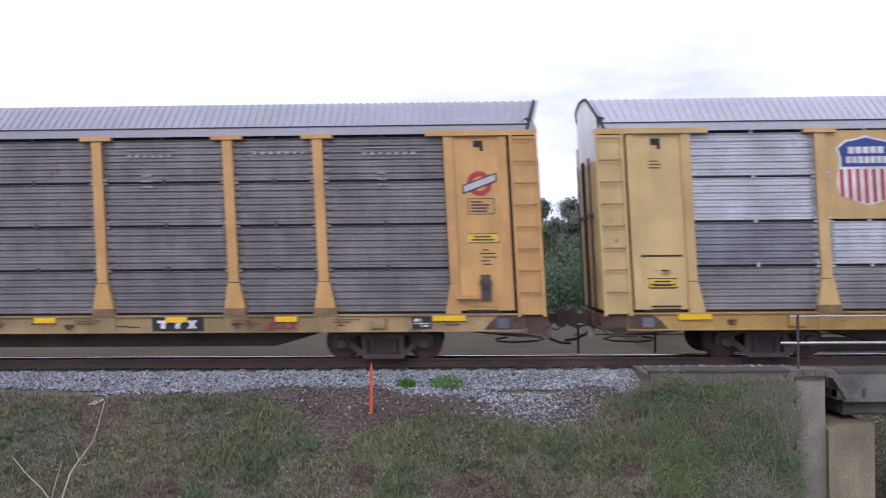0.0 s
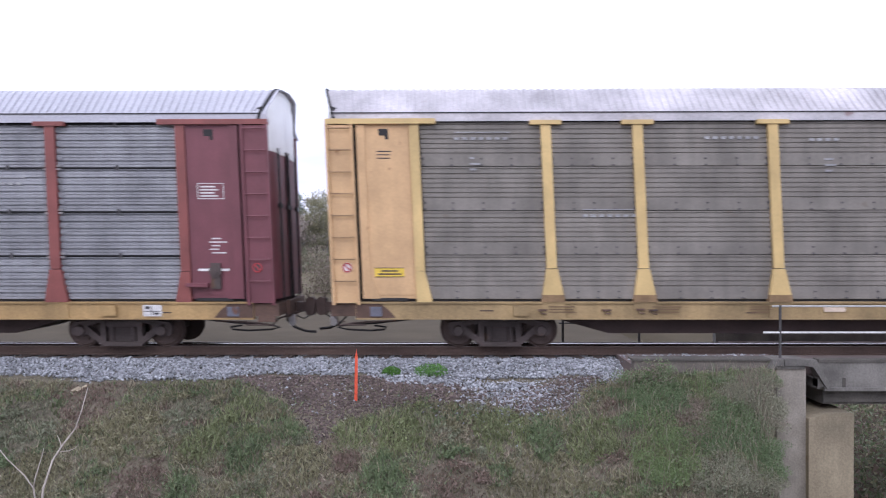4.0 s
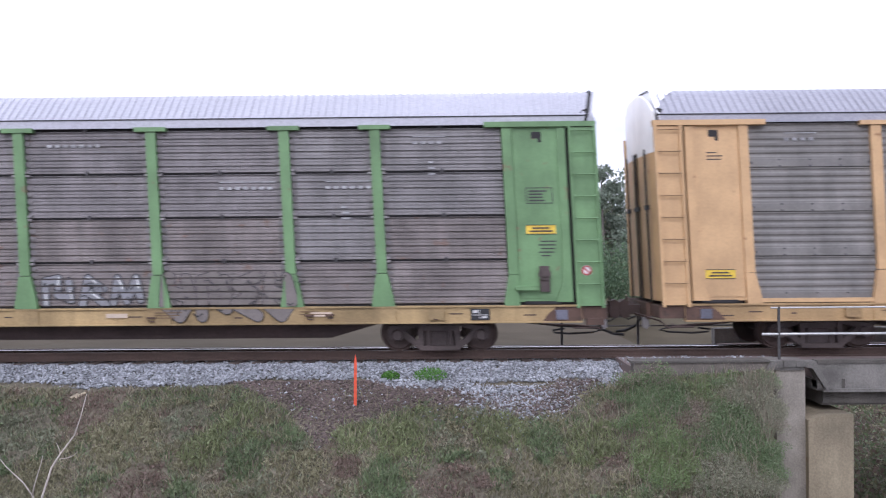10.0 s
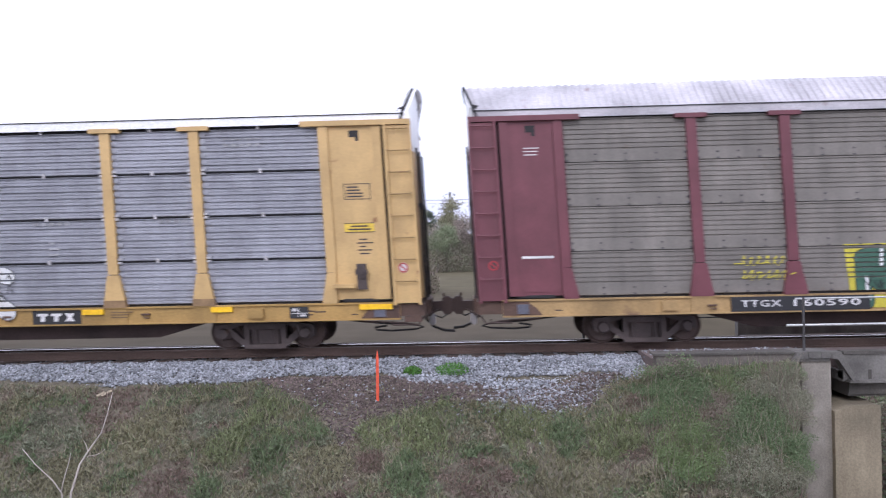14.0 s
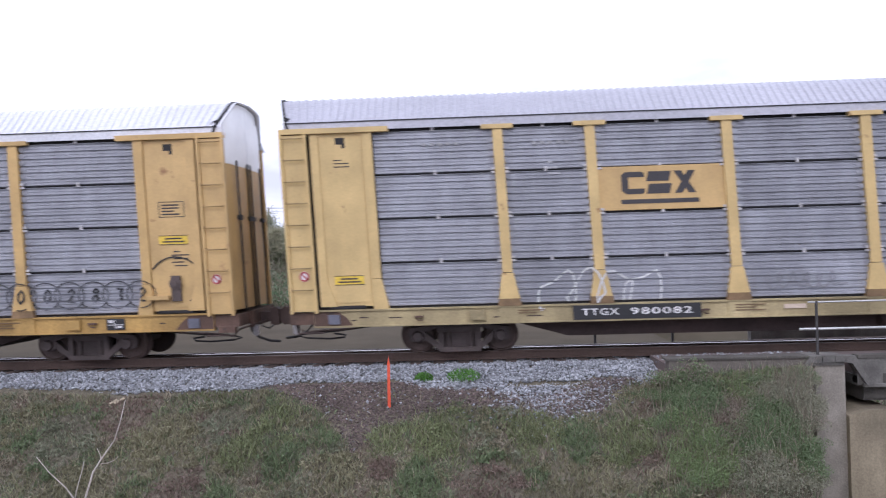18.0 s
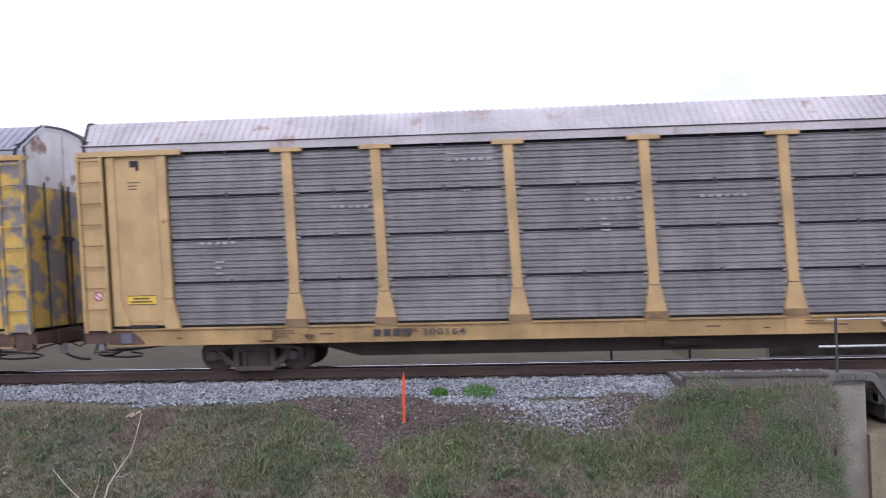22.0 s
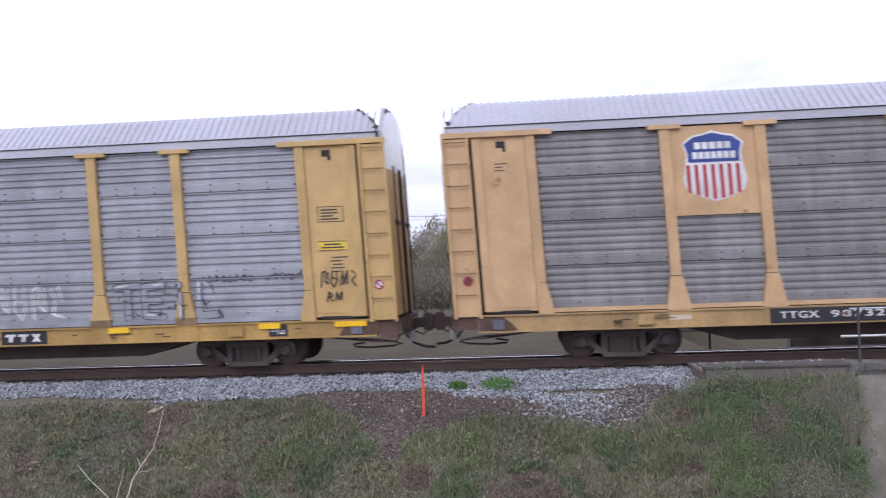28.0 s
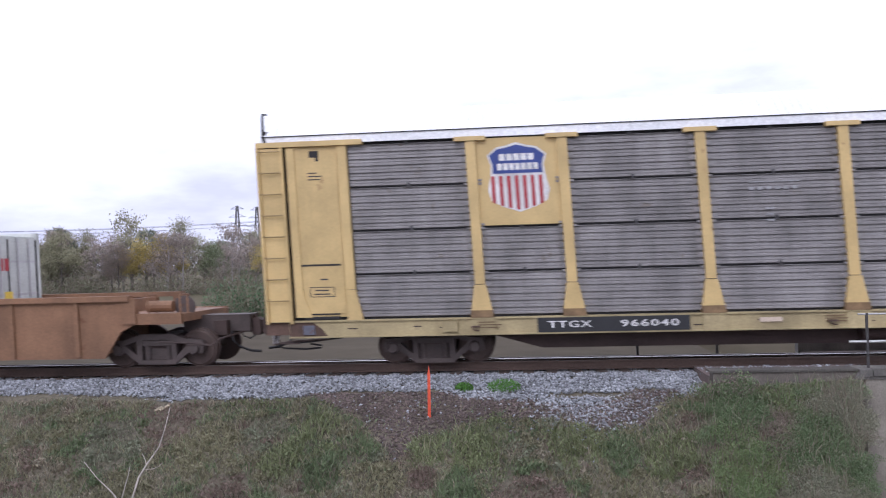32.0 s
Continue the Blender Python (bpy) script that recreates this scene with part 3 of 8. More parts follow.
def end_drift(z, kind):
    """How far the roof's edge leans out at height z, or back on the riveted wagons."""
    return 0.32 * (z - 4.9) if kind != "B" else -0.55 * max(0.0, (z - 4.9) / 0.6) ** 1.7


def roof_mesh(mat, kind):
    sec = roof_section()

    def build(s):
        xs, x, k = [], -HALF + 0.12, 0
        while x < HALF - 0.12:
            xs += [(x, 0.0), (x + 0.075, 0.0), (x + 0.09, 1.0), (x + 0.145, 1.0)]
            x += 0.16
        cols = []
        for x, up in xs:
            slant = max(0.0, abs(x) - (HALF - 1.2)) / 1.2
            cols.append([(x + math.copysign(slant * end_drift(z, kind) * (kind != "B"), x), y * (1 + 0.022 * up * (z > 4.85)), z + 0.018 * up * (z > 4.85)) for y, z in sec])
        n = len(sec)
        s.add([p for c in cols for p in c], [(i * n + j, i * n + j + 1, (i + 1) * n + j + 1, (i + 1) * n + j) for i in range(len(cols) - 1) for j in range(n - 1)])
    return shared(("roof", kind == "B"), mat, build)


def hoop_mesh(kind):
    def build(s):
        sec = roof_section()
        s.rod([(HALF - 0.12 + end_drift(z, kind), y * 1.01, z + 0.02) for y, z in sec if kind != "B" or y < 0.5], 0.03, 5)
        for w in (-1.46, 1.46):
            s.prism([(HALF - 0.40, 4.74), (HALF - 0.10, 4.74), (HALF - 0.10, 5.02), (HALF - 0.22, 4.98)], w - 0.02, w + 0.02)
    return shared(("end_hoop", kind == "B"), DARK, build)


def end_cap_mesh():
    """The white hood between the dark rim and the end of the roof on riveted wagons."""
    def build(s):
        sec = roof_section()[1:-1]
        k = len(sec)
        s.add([(HALF - 0.12 + end_drift(z, "B"), y * 1.012, z + 0.026) for y, z in sec] + [(HALF - 0.09, y * 1.012, z + 0.026) for y, z in sec], [(i, i + 1, k + i + 1, k + i) for i in range(k - 1)])
    return shared("end_cap", PAINT["end_white"], build)


def ladder_panel_mesh(mat):
    def build(s):
        s.box(-0.27, 0.27, FACE - 0.10, FACE + 0.02, 0.88, 4.60)
    return shared("ladder_panel", mat, build)


def rung_mesh(mat):
    def build(s):
        s.rod([(-0.22, FACE - 0.10, 0.03), (-0.22, FACE - 0.18, 0.0), (0.22, FACE - 0.18, 0.0), (0.22, FACE - 0.10, 0.03)], 0.014, 5)
    return shared("rung", mat, build)


def door_mesh(mat, z0, z1, flip):
    """One leaf of the folding end doors."""
    def build(s):
        plan = [(0.0, -1.36), (0.05, -1.10), (0.075, -0.55), (0.085, -0.02)]
        plan = [(x, y * flip) for x, y in plan]
        k = len(plan)
        sec = [(y, z) for y, z in roof_section()]
        for off in (0.0, -0.05):
            s.v += [(x + off, y, z0) for x, y in plan] + [(x + off, y, min(z1, float(np.interp(y, [q[0] for q in sec], [q[1] for q in sec])) - 0.05)) for x, y in plan]
        for i in range(k - 1):
            s.f += [(i, i + 1, k + i + 1, k + i), (2 * k + i, 3 * k + i, 3 * k + i + 1, 2 * k + i + 1), (k + i, k + i + 1, 3 * k + i + 1, 3 * k + i), (i, 2 * k + i, 2 * k + i + 1, i + 1)]
        s.f += [(0, k, 3 * k, 2 * k), (k - 1, 3 * k - 1, 4 * k - 1, 2 * k - 1)]
    return shared(("end_door", round(z0, 2), flip), mat, build)


def lock_rod_mesh():
    def build(s):
        s.rod([(0, 0, 0.9), (0, 0, 4.2)], 0.022, 5)
        s.box(-0.03, 0.03, -0.12, 0.12, 2.9, 3.0)
    return shared("lock_rod", DARK, build)


def gable_mesh(kind):
    """The end of the roof above the doors."""
    def build(s):
        sec = roof_section()
        k = len(sec)
        for x in (0.0, -0.03):
            s.v += [(x + end_drift(z, kind) * (kind != "B"), y * 0.985, z - 0.01) for y, z in sec]
        s.f += [tuple(range(k)), tuple(range(2 * k - 1, k - 1, -1))] + [(i, (i + 1) % k, k + (i + 1) % k, k + i) for i in range(k)]
    return shared(("roof_gable", kind == "B"), PAINT["end_white"], build)


def end_wall_mesh(mat):
    def build(s):
        s.box(-0.60, 0.60, FACE - 0.045, FACE + 0.03, 0.97, 4.62)
        s.box(-0.50, 0.50, FACE - 0.06, FACE - 0.04, 1.05, 4.50)
    return shared("end_wall", mat, build)


def wall_rib_mesh(mat, side):
    """The flared rib along the outer edge of an end wall."""
    return shared(("wall_rib", side), mat, lambda s: s.prism([(side * x, z) for x, z in ((0.42, 4.60), (0.595, 4.60), (0.595, 0.97), (0.24, 0.97), (0.42, 1.50))][::side], FACE - 0.088, FACE - 0.05))


def door_slot_mesh():
    """The dark slot under an end wall, and the shaft of its hinge."""
    return shared("door_slot", DARK, lambda s: (s.box(-0.40, 0.34, FACE - 0.075, FACE - 0.03, 0.925, 0.985),))


def top_beam_mesh(mat):
    return shared("top_beam", mat, lambda s: s.box(-1.16, 1.16, FACE - 0.13, FACE + 0.06, 4.62, 4.73))


def cap_mesh(mat):
    return shared("post_cap", mat, lambda s: s.box(-0.33, 0.33, FACE - 0.12, FACE + 0.04, 4.60, 4.69))


def sill_mesh(mat):
    def build(s):
        s.box(-13.05, 13.05, FACE - 0.06, FACE + 0.06, 0.55, 0.90)
        s.box(-13.05, 13.05, FACE - 0.10, FACE + 0.04, 0.87, 0.905)
        s.box(-13.05, 13.05, FACE - 0.10, FACE + 0.10, 0.535, 0.565)
        for p in POSTS[1:-1]:
            s.box(p - 0.24, p + 0.24, FACE - 0.085, FACE - 0.05, 0.565, 0.868)
    return shared("side_sill", mat, build)


def belly_mesh():
    def build(s):
        s.prism([(-9.0, 0.56), (-7.7, 0.19), (7.7, 0.19), (9.0, 0.56), (13.1, 0.56), (13.1, 0.74), (-13.1, 0.74), (-13.1, 0.56)], -1.0, 1.0)
    return shared("centre_sill", UNDER, build)


def deck_mesh():
    return shared("deck", UNDER, lambda s: s.box(-13.2, 13.2, -1.42, 1.42, 0.78, 0.90))


def side_frame_mesh():
    """A cast side frame: arched top, slanting lower members and open windows that show the wheels."""
    def build(s):
        s.prism([(-1.10, 0.52), (-1.06, 0.64), (-0.70, 0.68), (-0.36, 0.80), (0.36, 0.80), (0.70, 0.68), (1.06, 0.64), (1.10, 0.52), (0.72, 0.56), (0.36, 0.67), (-0.36, 0.67), (-0.72, 0.56)], -0.09, 0.09)
        for sx in (-1, 1):
            s.prism([(sx * x, z) for x, z in ((0.74, 0.56), (0.82, 0.44), (0.42, 0.14), (0.34, 0.14), (0.34, 0.26), (0.44, 0.30))][::sx], -0.08, 0.08)
            s.box(sx * 0.40 - 0.06, sx * 0.40 + 0.06, -0.085, 0.085, 0.22, 0.70)
            s.prism([(sx * x, z) for x, z in ((0.74, 0.58), (1.10, 0.56), (1.08, 0.38), (0.98, 0.34), (0.80, 0.34), (0.72, 0.42))][::sx], -0.10, 0.08)
            s.disc(sx * 0.89, 0.46, -0.18, -0.05, 0.10, 12, 0.14)
        s.box(-0.44, 0.44, -0.09, 0.09, 0.12, 0.22)
        s.box(-0.34, 0.34, -0.06, 0.06, 0.54, 0.66)
        s.box(-0.34, 0.34, 0.03, 0.08, 0.22, 0.54)
        for dx in (-0.24, 0.24):
            s.rod([(dx, 0.02, 0.22), (dx, 0.02, 0.54)], 0.07, 8)
    return shared("side_frame", TRUCK, build)


def wheel_mesh(r):
    def build(s):
        s.disc(0, 0, -0.07, 0.06, r, 28)
        s.disc(0, 0, 0.06, 0.10, r + 0.028, 28)
        s.disc(0, 0, -0.10, -0.07, r - 0.055, 28, r - 0.025)
        s.disc(0, 0, -0.16, -0.10, 0.11, 14, 0.14)
        for k in range(5):
            w = 2 * math.pi * k / 5
            s.disc(r * 0.57 * math.cos(w), r * 0.57 * math.sin(w), -0.115, -0.095, 0.032, 8)
    return shared(("wheel", r), WHEEL, build)


def axle_mesh():
    return shared("axle", TRUCK, lambda s: s.rod([(0, -0.75, 0), (0, 0.75, 0)], 0.08, 10))


def bolster_mesh():
    return shared("bolster", UNDER, lambda s: s.box(-0.22, 0.22, -0.95, 0.95, 0.42, 0.70))


def coupler_mesh():
    def build(s):
        s.box(-0.75, -0.12, -0.10, 0.10, 0.58, 0.80)
        s.prism([(-0.22, 0.52), (-0.06, 0.50), (-0.01, 0.56), (-0.01, 0.86), (-0.08, 0.92), (-0.22, 0.88)], -0.17, 0.12)
        s.box(-0.06, 0.05, -0.05, 0.10, 0.56, 0.86)
        s.box(-1.0, -0.70, -0.5, 0.5, 0.55, 0.88)
        s.rod([(-0.16, 0, 0.88), (-0.2, -0.02, 0.98)], 0.025, 6)
    return shared("coupler", UNDER, build)


def hose_mesh():
    def build(s):
        s.rod([(-0.62, -0.42, 0.62), (-0.58, -0.46, 0.42), (-0.44, -0.44, 0.27), (-0.2, -0.38, 0.17), (0.03, -0.34, 0.15)], 0.032, 6)
        s.rod([(-0.5, -0.2, 0.62), (-0.4, -0.24, 0.50), (-0.25, -0.24, 0.44), (-0.12, -0.2, 0.52)], 0.018, 5)
    return shared("air_hose", DARK, build)


def loop_mesh():
    """The slack brake pipe looped under the end sill."""
    return shared("brake_pipe", DARK, lambda s: s.rod([(-2.2, -1.3, 0.52), (-1.5, -1.3, 0.44), (-0.75, -1.2, 0.38), (-0.62, -1.15, 0.33), (-0.8, -1.1, 0.28), (-1.3, -1.15, 0.26), (-1.62, -1.2, 0.29), (-1.66, -1.22, 0.34), (-1.4, -1.22, 0.38)], 0.022, 6))


def hanger_mesh():
    """The pale bracket beside the coupler."""
    return shared("hose_bracket", CLIP_DULL, lambda s: s.prism([(-0.52, 0.56), (-0.38, 0.56), (-0.38, 0.34), (-0.46, 0.30), (-0.52, 0.36)], -0.62, -0.56))


def sill_end_mesh():
    """Rusty end of the side sill, where the paint has gone."""
    return shared("sill_end", END_RUST, lambda s: s.prism([(-0.42, 0.57), (0.40, 0.57), (0.40, 0.86), (-0.12, 0.86), (-0.30, 0.72)], FACE - 0.066, FACE - 0.05))


def valve_box_mesh():
    return shared("valve_box", BOX_GREY, lambda s: s.box(-0.12, 0.12, FACE - 0.10, FACE - 0.06, 0.60, 0.80))


def lever_mesh():
    def build(s):
        s.rod([(-1.9, -1.48, 0.50), (-1.0, -1.5, 0.46), (-0.7, -1.5, 0.40), (-0.62, -1.2, 0.52), (-0.3, -0.2, 0.62)], 0.02, 5)
        s.rod([(-1.25, -1.5, 0.5), (-1.25, -1.5, 0.42), (-0.8, -1.5, 0.42), (-0.8, -1.5, 0.5)], 0.02, 5)
    return shared("cut_lever", UNDER, build)


def brake_mesh():
    def build(s):
        s.disc(0.0, 1.55, FACE - 0.16, FACE - 0.13, 0.13, 16)
        s.disc(0.0, 1.55, FACE - 0.20, FACE - 0.06, 0.06, 10)
        s.box(-0.10, 0.10, FACE - 0.13, FACE - 0.05, 1.18, 1.72)
    return shared("hand_brake", TRUCK, build)


def step_mesh(mat):
    return shared("brake_step", mat, lambda s: s.box(-0.26, 0.20, FACE - 0.22, FACE - 0.05, 1.22, 1.30))


CARS = []
WHEELS = []


def truck(car, cx, r=0.37):
    for side in (-1, 1):
        part("side_frame", side_frame_mesh(), car, (cx, side * 0.98, r - 0.58))
    part("bolster", bolster_mesh(), car, (cx, 0, -0.12))
    for dx in (-0.89, 0.89):
        ws = part("wheelset", axle_mesh(), car, (cx + dx, 0, r - 0.12))
        WHEELS.append((car, ws, r))
        part("wheel", wheel_mesh(r), ws, (0, -0.75, 0))
        w = part("wheel", wheel_mesh(r), ws, (0, 0.75, 0))
        w.rotation_euler = (0, 0, math.pi)


def autorack(index, label, kind="A", panel="grey", post="yellow", end=None, sill="yellow", roof="grey", top=None, brake=True,
             swaps=None, signs=(), reflect=(), panel_reflect=(), beam=None):
    """One three-deck auto-carrier. swaps: (bay, row) -> another panel tone; signs: (bay, first row, rows, paint)."""
    end = end or post
    grimy = post in ("yellow", "gold", "orange", "pale", "peach", "ochre", "rusty", "amber") and kind != "B" or panel == "gleam"
    car = thing("autorack_wagon", None, label, "rail wagon", "auto-carrier wagons of the train")
    CARS.append((index, car))
    RIBS[car.name] = kind
    P, S = PANEL[panel], PAINT[post]
    E = PAINT[end]
    part("side_sill", sill_mesh(SILL[sill]), car)
    far = part("side_sill", sill_mesh(SILL[sill]), car)
    far.rotation_euler = (0, 0, math.pi)
    part("centre_sill", belly_mesh(), car)
    part("air_reservoir", shared("air_reservoir", SILL["faded"] if index == 14 else UNDER, lambda s: s.rod([(-0.48, -1.12, 0.40), (-0.42, -1.12, 0.40), (0.42, -1.12, 0.40), (0.48, -1.12, 0.40)], 0.13, 12)), car, (-0.75, 0, 0))
    part("deck", deck_mesh(), car)
    part("roof", roof_mesh(ROOF[roof], kind), car)
    part("drip_edge", drip_shade_mesh(), car)
    dice = random.Random(index * 7 + 3)
    for k in range(5):
        part("tie_bracket", tie_bracket_mesh(), car, (dice.uniform(-11.2, 11.2), 0, dice.uniform(-0.02, 0.03)))
    slots = [dice.uniform(-12.6, 12.6) for k in range(13)]
    tagged(part("sill_slot", made("sill_slot", UNDER, lambda s: [s.box(v, v + 0.10 + 0.22 * ((v * 7) % 1), FACE - 0.064, FACE - 0.058, 0.64 + 0.10 * ((v * 3) % 1), 0.665 + 0.10 * ((v * 3) % 1)) for v in slots]), car), kind="stuff")
    # near-black sheets added behind the panels, in place of the shade inside the gaps
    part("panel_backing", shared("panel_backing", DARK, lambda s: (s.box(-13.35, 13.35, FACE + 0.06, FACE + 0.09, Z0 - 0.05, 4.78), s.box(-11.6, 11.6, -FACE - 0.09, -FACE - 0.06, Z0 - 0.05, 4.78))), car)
    covered = {(b, r) for b, r0, n, _ in signs for r in range(r0, r0 + n)}
    for b in range(9):
        cx, w = (POSTS[b] + POSTS[b + 1]) / 2, POSTS[b + 1] - POSTS[b] - 0.16
        for r in range(ROWS):
            if (b, r) in covered:
                continue
            tone = (swaps or {}).get((b, r), panel)
            part("side_panel", panel_mesh("S" if kind == "B" and panel == "gleam" else kind, w, PANEL[tone]), car, (cx, 0, Z0 + r * ROW_H))
        o = part("side_panel", shared(("far_panel", kind, round(w, 2)), P, lambda s: s.sheet([(FACE + y, z + Z0 + r * ROW_H) for r in range(ROWS) for y, z in panel_profile(kind)], -w / 2, w / 2)), car, (cx, 0, 0))
        o.rotation_euler = (0, 0, math.pi)
    if kind == "B":
        for b in range(9):
            w = POSTS[b + 1] - POSTS[b]
            part("foot_rail", foot_rail_mesh(w, PANEL["silver"] if panel == "gleam" else S), car, ((POSTS[b] + POSTS[b + 1]) / 2, 0, 0))
    for b, r0, n, paint in signs:
        cx, w = (POSTS[b] + POSTS[b + 1]) / 2, POSTS[b + 1] - POSTS[b] - 0.16
        if n == 1 and paint.name.startswith("galv"):
            part("side_panel", panel_mesh(kind, w, paint), car, (cx, 0, Z0 + r0 * ROW_H))
        else:
            part("sign_panel", sign_mesh(w, n * ROW_H, paint), car, (cx, 0, Z0 + r0 * ROW_H))
    for k, p in enumerate(POSTS[1:-1]):
        q = part("post", post_mesh(S), car, (p, 0, 0))
        part("post_cap", cap_mesh(S), q)
        part("post_foot", post_foot_mesh(S), q)
        if grimy:
            part("foot_bracket", foot_grime_mesh(), q)
        if kind == "A":
            tagged(part("panel_clip", clip_mesh(HARD if panel == "silver" else CLIP_DULL), q), kind="stuff")
            tagged(part("panel_edge", panel_edge_mesh(P), q), kind="stuff")
        o = part("post", post_mesh(S), car, (p, 0, 0))
        part("post_foot", post_foot_mesh(S), o)
        o.rotation_euler = (0, 0, math.pi)
    for side in (-1, 1):
        part("door_post", half_post_mesh(S, -side), car, (side * (POSTS[-1] + 0.02), 0, 0))
        part("end_wall", end_wall_mesh(E), car, (side * 12.28, 0, 0))
        part("wall_rib", wall_rib_mesh(E, side), car, (side * 12.28, 0, 0))
        part("door_slot", door_slot_mesh(), car, (side * 12.28, 0, 0))
        part("top_beam", top_beam_mesh(PAINT[beam or post]), car, (side * 12.36, 0, 0))
        lad = part("ladder_panel", ladder_panel_mesh(E), car, (side * 13.23, 0, 0))
        for sx in (-0.26, 0.26):
            part("stile", shared("stile", E, lambda s: s.box(-0.03, 0.03, FACE - 0.15, FACE - 0.09, 0.84, 4.62)), lad, (sx, 0, 0))
        for k in range(8):
            part("rung", rung_mesh(SHADED_RUNG[end] if end in SHADED_RUNG else E), lad, (0, 0, 1.34 + k * 0.455))
        o = part("end_wall", shared("far_end_wall", E, lambda s: s.box(-0.95, 0.95, FACE - 0.06, FACE + 0.03, 0.90, 4.72)), car, (side * 12.55, 0, 0))
        o.rotation_euler = (0, 0, math.pi)
        turn = 0 if side > 0 else math.pi
        for flip in (-1, 1):
            d = part("end_door", door_mesh(E, 0.95, 4.10, flip), car, (side * 13.47, 0, 0))
            d.rotation_euler = (0, 0, turn)
            d = part("end_door_top", door_mesh(PAINT["end_white" if top in (None, "white") else top], 4.105, 5.44, flip), car, (side * 13.47, 0, 0))
            d.rotation_euler = (0, 0, turn)
        for nm, me, px in (("roof_gable", gable_mesh(kind), HALF - 0.125), ("coupler", coupler_mesh(), 14.11), ("air_hose", hose_mesh(), 14.11), ("end_hoop", hoop_mesh(kind), 0.0)):
            o = part(nm, me, car, (side * px, 0, 0))
            o.rotation_euler = (0, 0, turn)
        if kind == "B":
            part("end_cap", end_cap_mesh(), car).rotation_euler = (0, 0, turn)
        for yy in (-0.9, -0.12, 0.12, 0.9):
            part("lock_rod", lock_rod_mesh(), car, (side * 13.575, yy, 0))
        for nm, me, px in (("brake_pipe", loop_mesh(), 14.11), ("hose_bracket", hanger_mesh(), 14.11), ("sill_end", sill_end_mesh(), 12.64), ("valve_box", valve_box_mesh(), 12.62)):
            o = part(nm, me, car, (side * px, 0, 0))
            if side < 0:
                o.scale = (-1, 1, 1)
        o = part("cut_lever", lever_mesh(), car, (side * 14.11, 0, 0))
        if side < 0:
            o.scale = (-1, 1, 1)
        part("end_sill", shared("end_sill", END_RUST, lambda s: (s.box(-0.42, 0.10, FACE - 0.02, -FACE + 0.02, 0.60, 0.86), s.box(-0.34, 0.02, FACE - 0.07, FACE + 0.10, 0.48, 0.62), s.box(0.10, 0.18, -0.7, 0.7, 0.52, 0.88))), car, (side * 13.47, 0, 0)).rotation_euler = (0, 0, turn)
        truck(car, side * 10.03)
    if brake:
        part("hand_brake", brake_mesh(), car, (12.30, 0, 0))
        part("brake_step", step_mesh(E), car, (11.95, 0, 0))
    part("end_plate", shared("jack_pad", SILL[sill], lambda s: s.box(-0.16, 0.16, FACE - 0.14, FACE - 0.05, 0.62, 0.83)), car, (10.0, 0, 0))
    part("end_plate", shared("jack_pad", SILL[sill], None), car, (-9.6, 0, 0))
    rivets(car, kind, panel == "silver")
    for x in panel_reflect:
        part("reflector", shared("panel_reflector", REFLECT_DULL, lambda s: s.box(-0.23, 0.23, FACE - 0.03, FACE, 1.07, 1.18)), car, (x, 0, 0))
    for x in reflect:
        wide = 1.5 if abs(x) > 11 else 1.0
        part("reflector", shared(("reflector", wide), REFLECT, lambda s: s.box(-0.23 * wide, 0.23 * wide, FACE - 0.112, FACE - 0.06, 0.76, 0.87)), car, (x, 0, 0))
    return car


# ---- signs, stencils, reflectors and graffiti on the wagons ----
def flat(polys, y, step=0.0):
    """Thin plates from polygons of (x, z) at depth y, each a hair in front of the last."""
    s = Shape()
    for i, poly in enumerate(polys):
        a = y - i * step
        s.prism(poly, a - 0.004, a)
    return s


def rect(x0, x1, z0, z1, lean=0.0):
    return [(x0 - lean, z0), (x1 - lean, z0), (x1 + lean, z1), (x0 + lean, z1)]


def ring(cx, cz, r0, r1, a0=0.0, a1=360.0, n=20):
    """Quads of a flat ring or arc."""
    out = []
    for i in range(n):
        a, b = radians(a0 + (a1 - a0) * i / n), radians(a0 + (a1 - a0) * (i + 1) / n)
        out.append([(cx + r0 * math.cos(a), cz + r0 * math.sin(a)), (cx + r1 * math.cos(a), cz + r1 * math.sin(a)),
                    (cx + r1 * math.cos(b), cz + r1 * math.sin(b)), (cx + r0 * math.cos(b), cz + r0 * math.sin(b))])
    return out


SIGN_Y = FACE - 0.032
SKIN_Y = FACE - 0.024
SILL_Y = FACE - 0.062
WALL_Y = FACE - 0.062


def mark(car, name, mat, polys, y, at=(0, 0, 0), label="", step=0.0):
    ob = part(name, flat(polys, y, step).mesh(name, mat), car, at, label)
    return tagged(ob, kind="stuff") if len(polys) > 5 and "logo" not in name else ob


LETTERS = {}


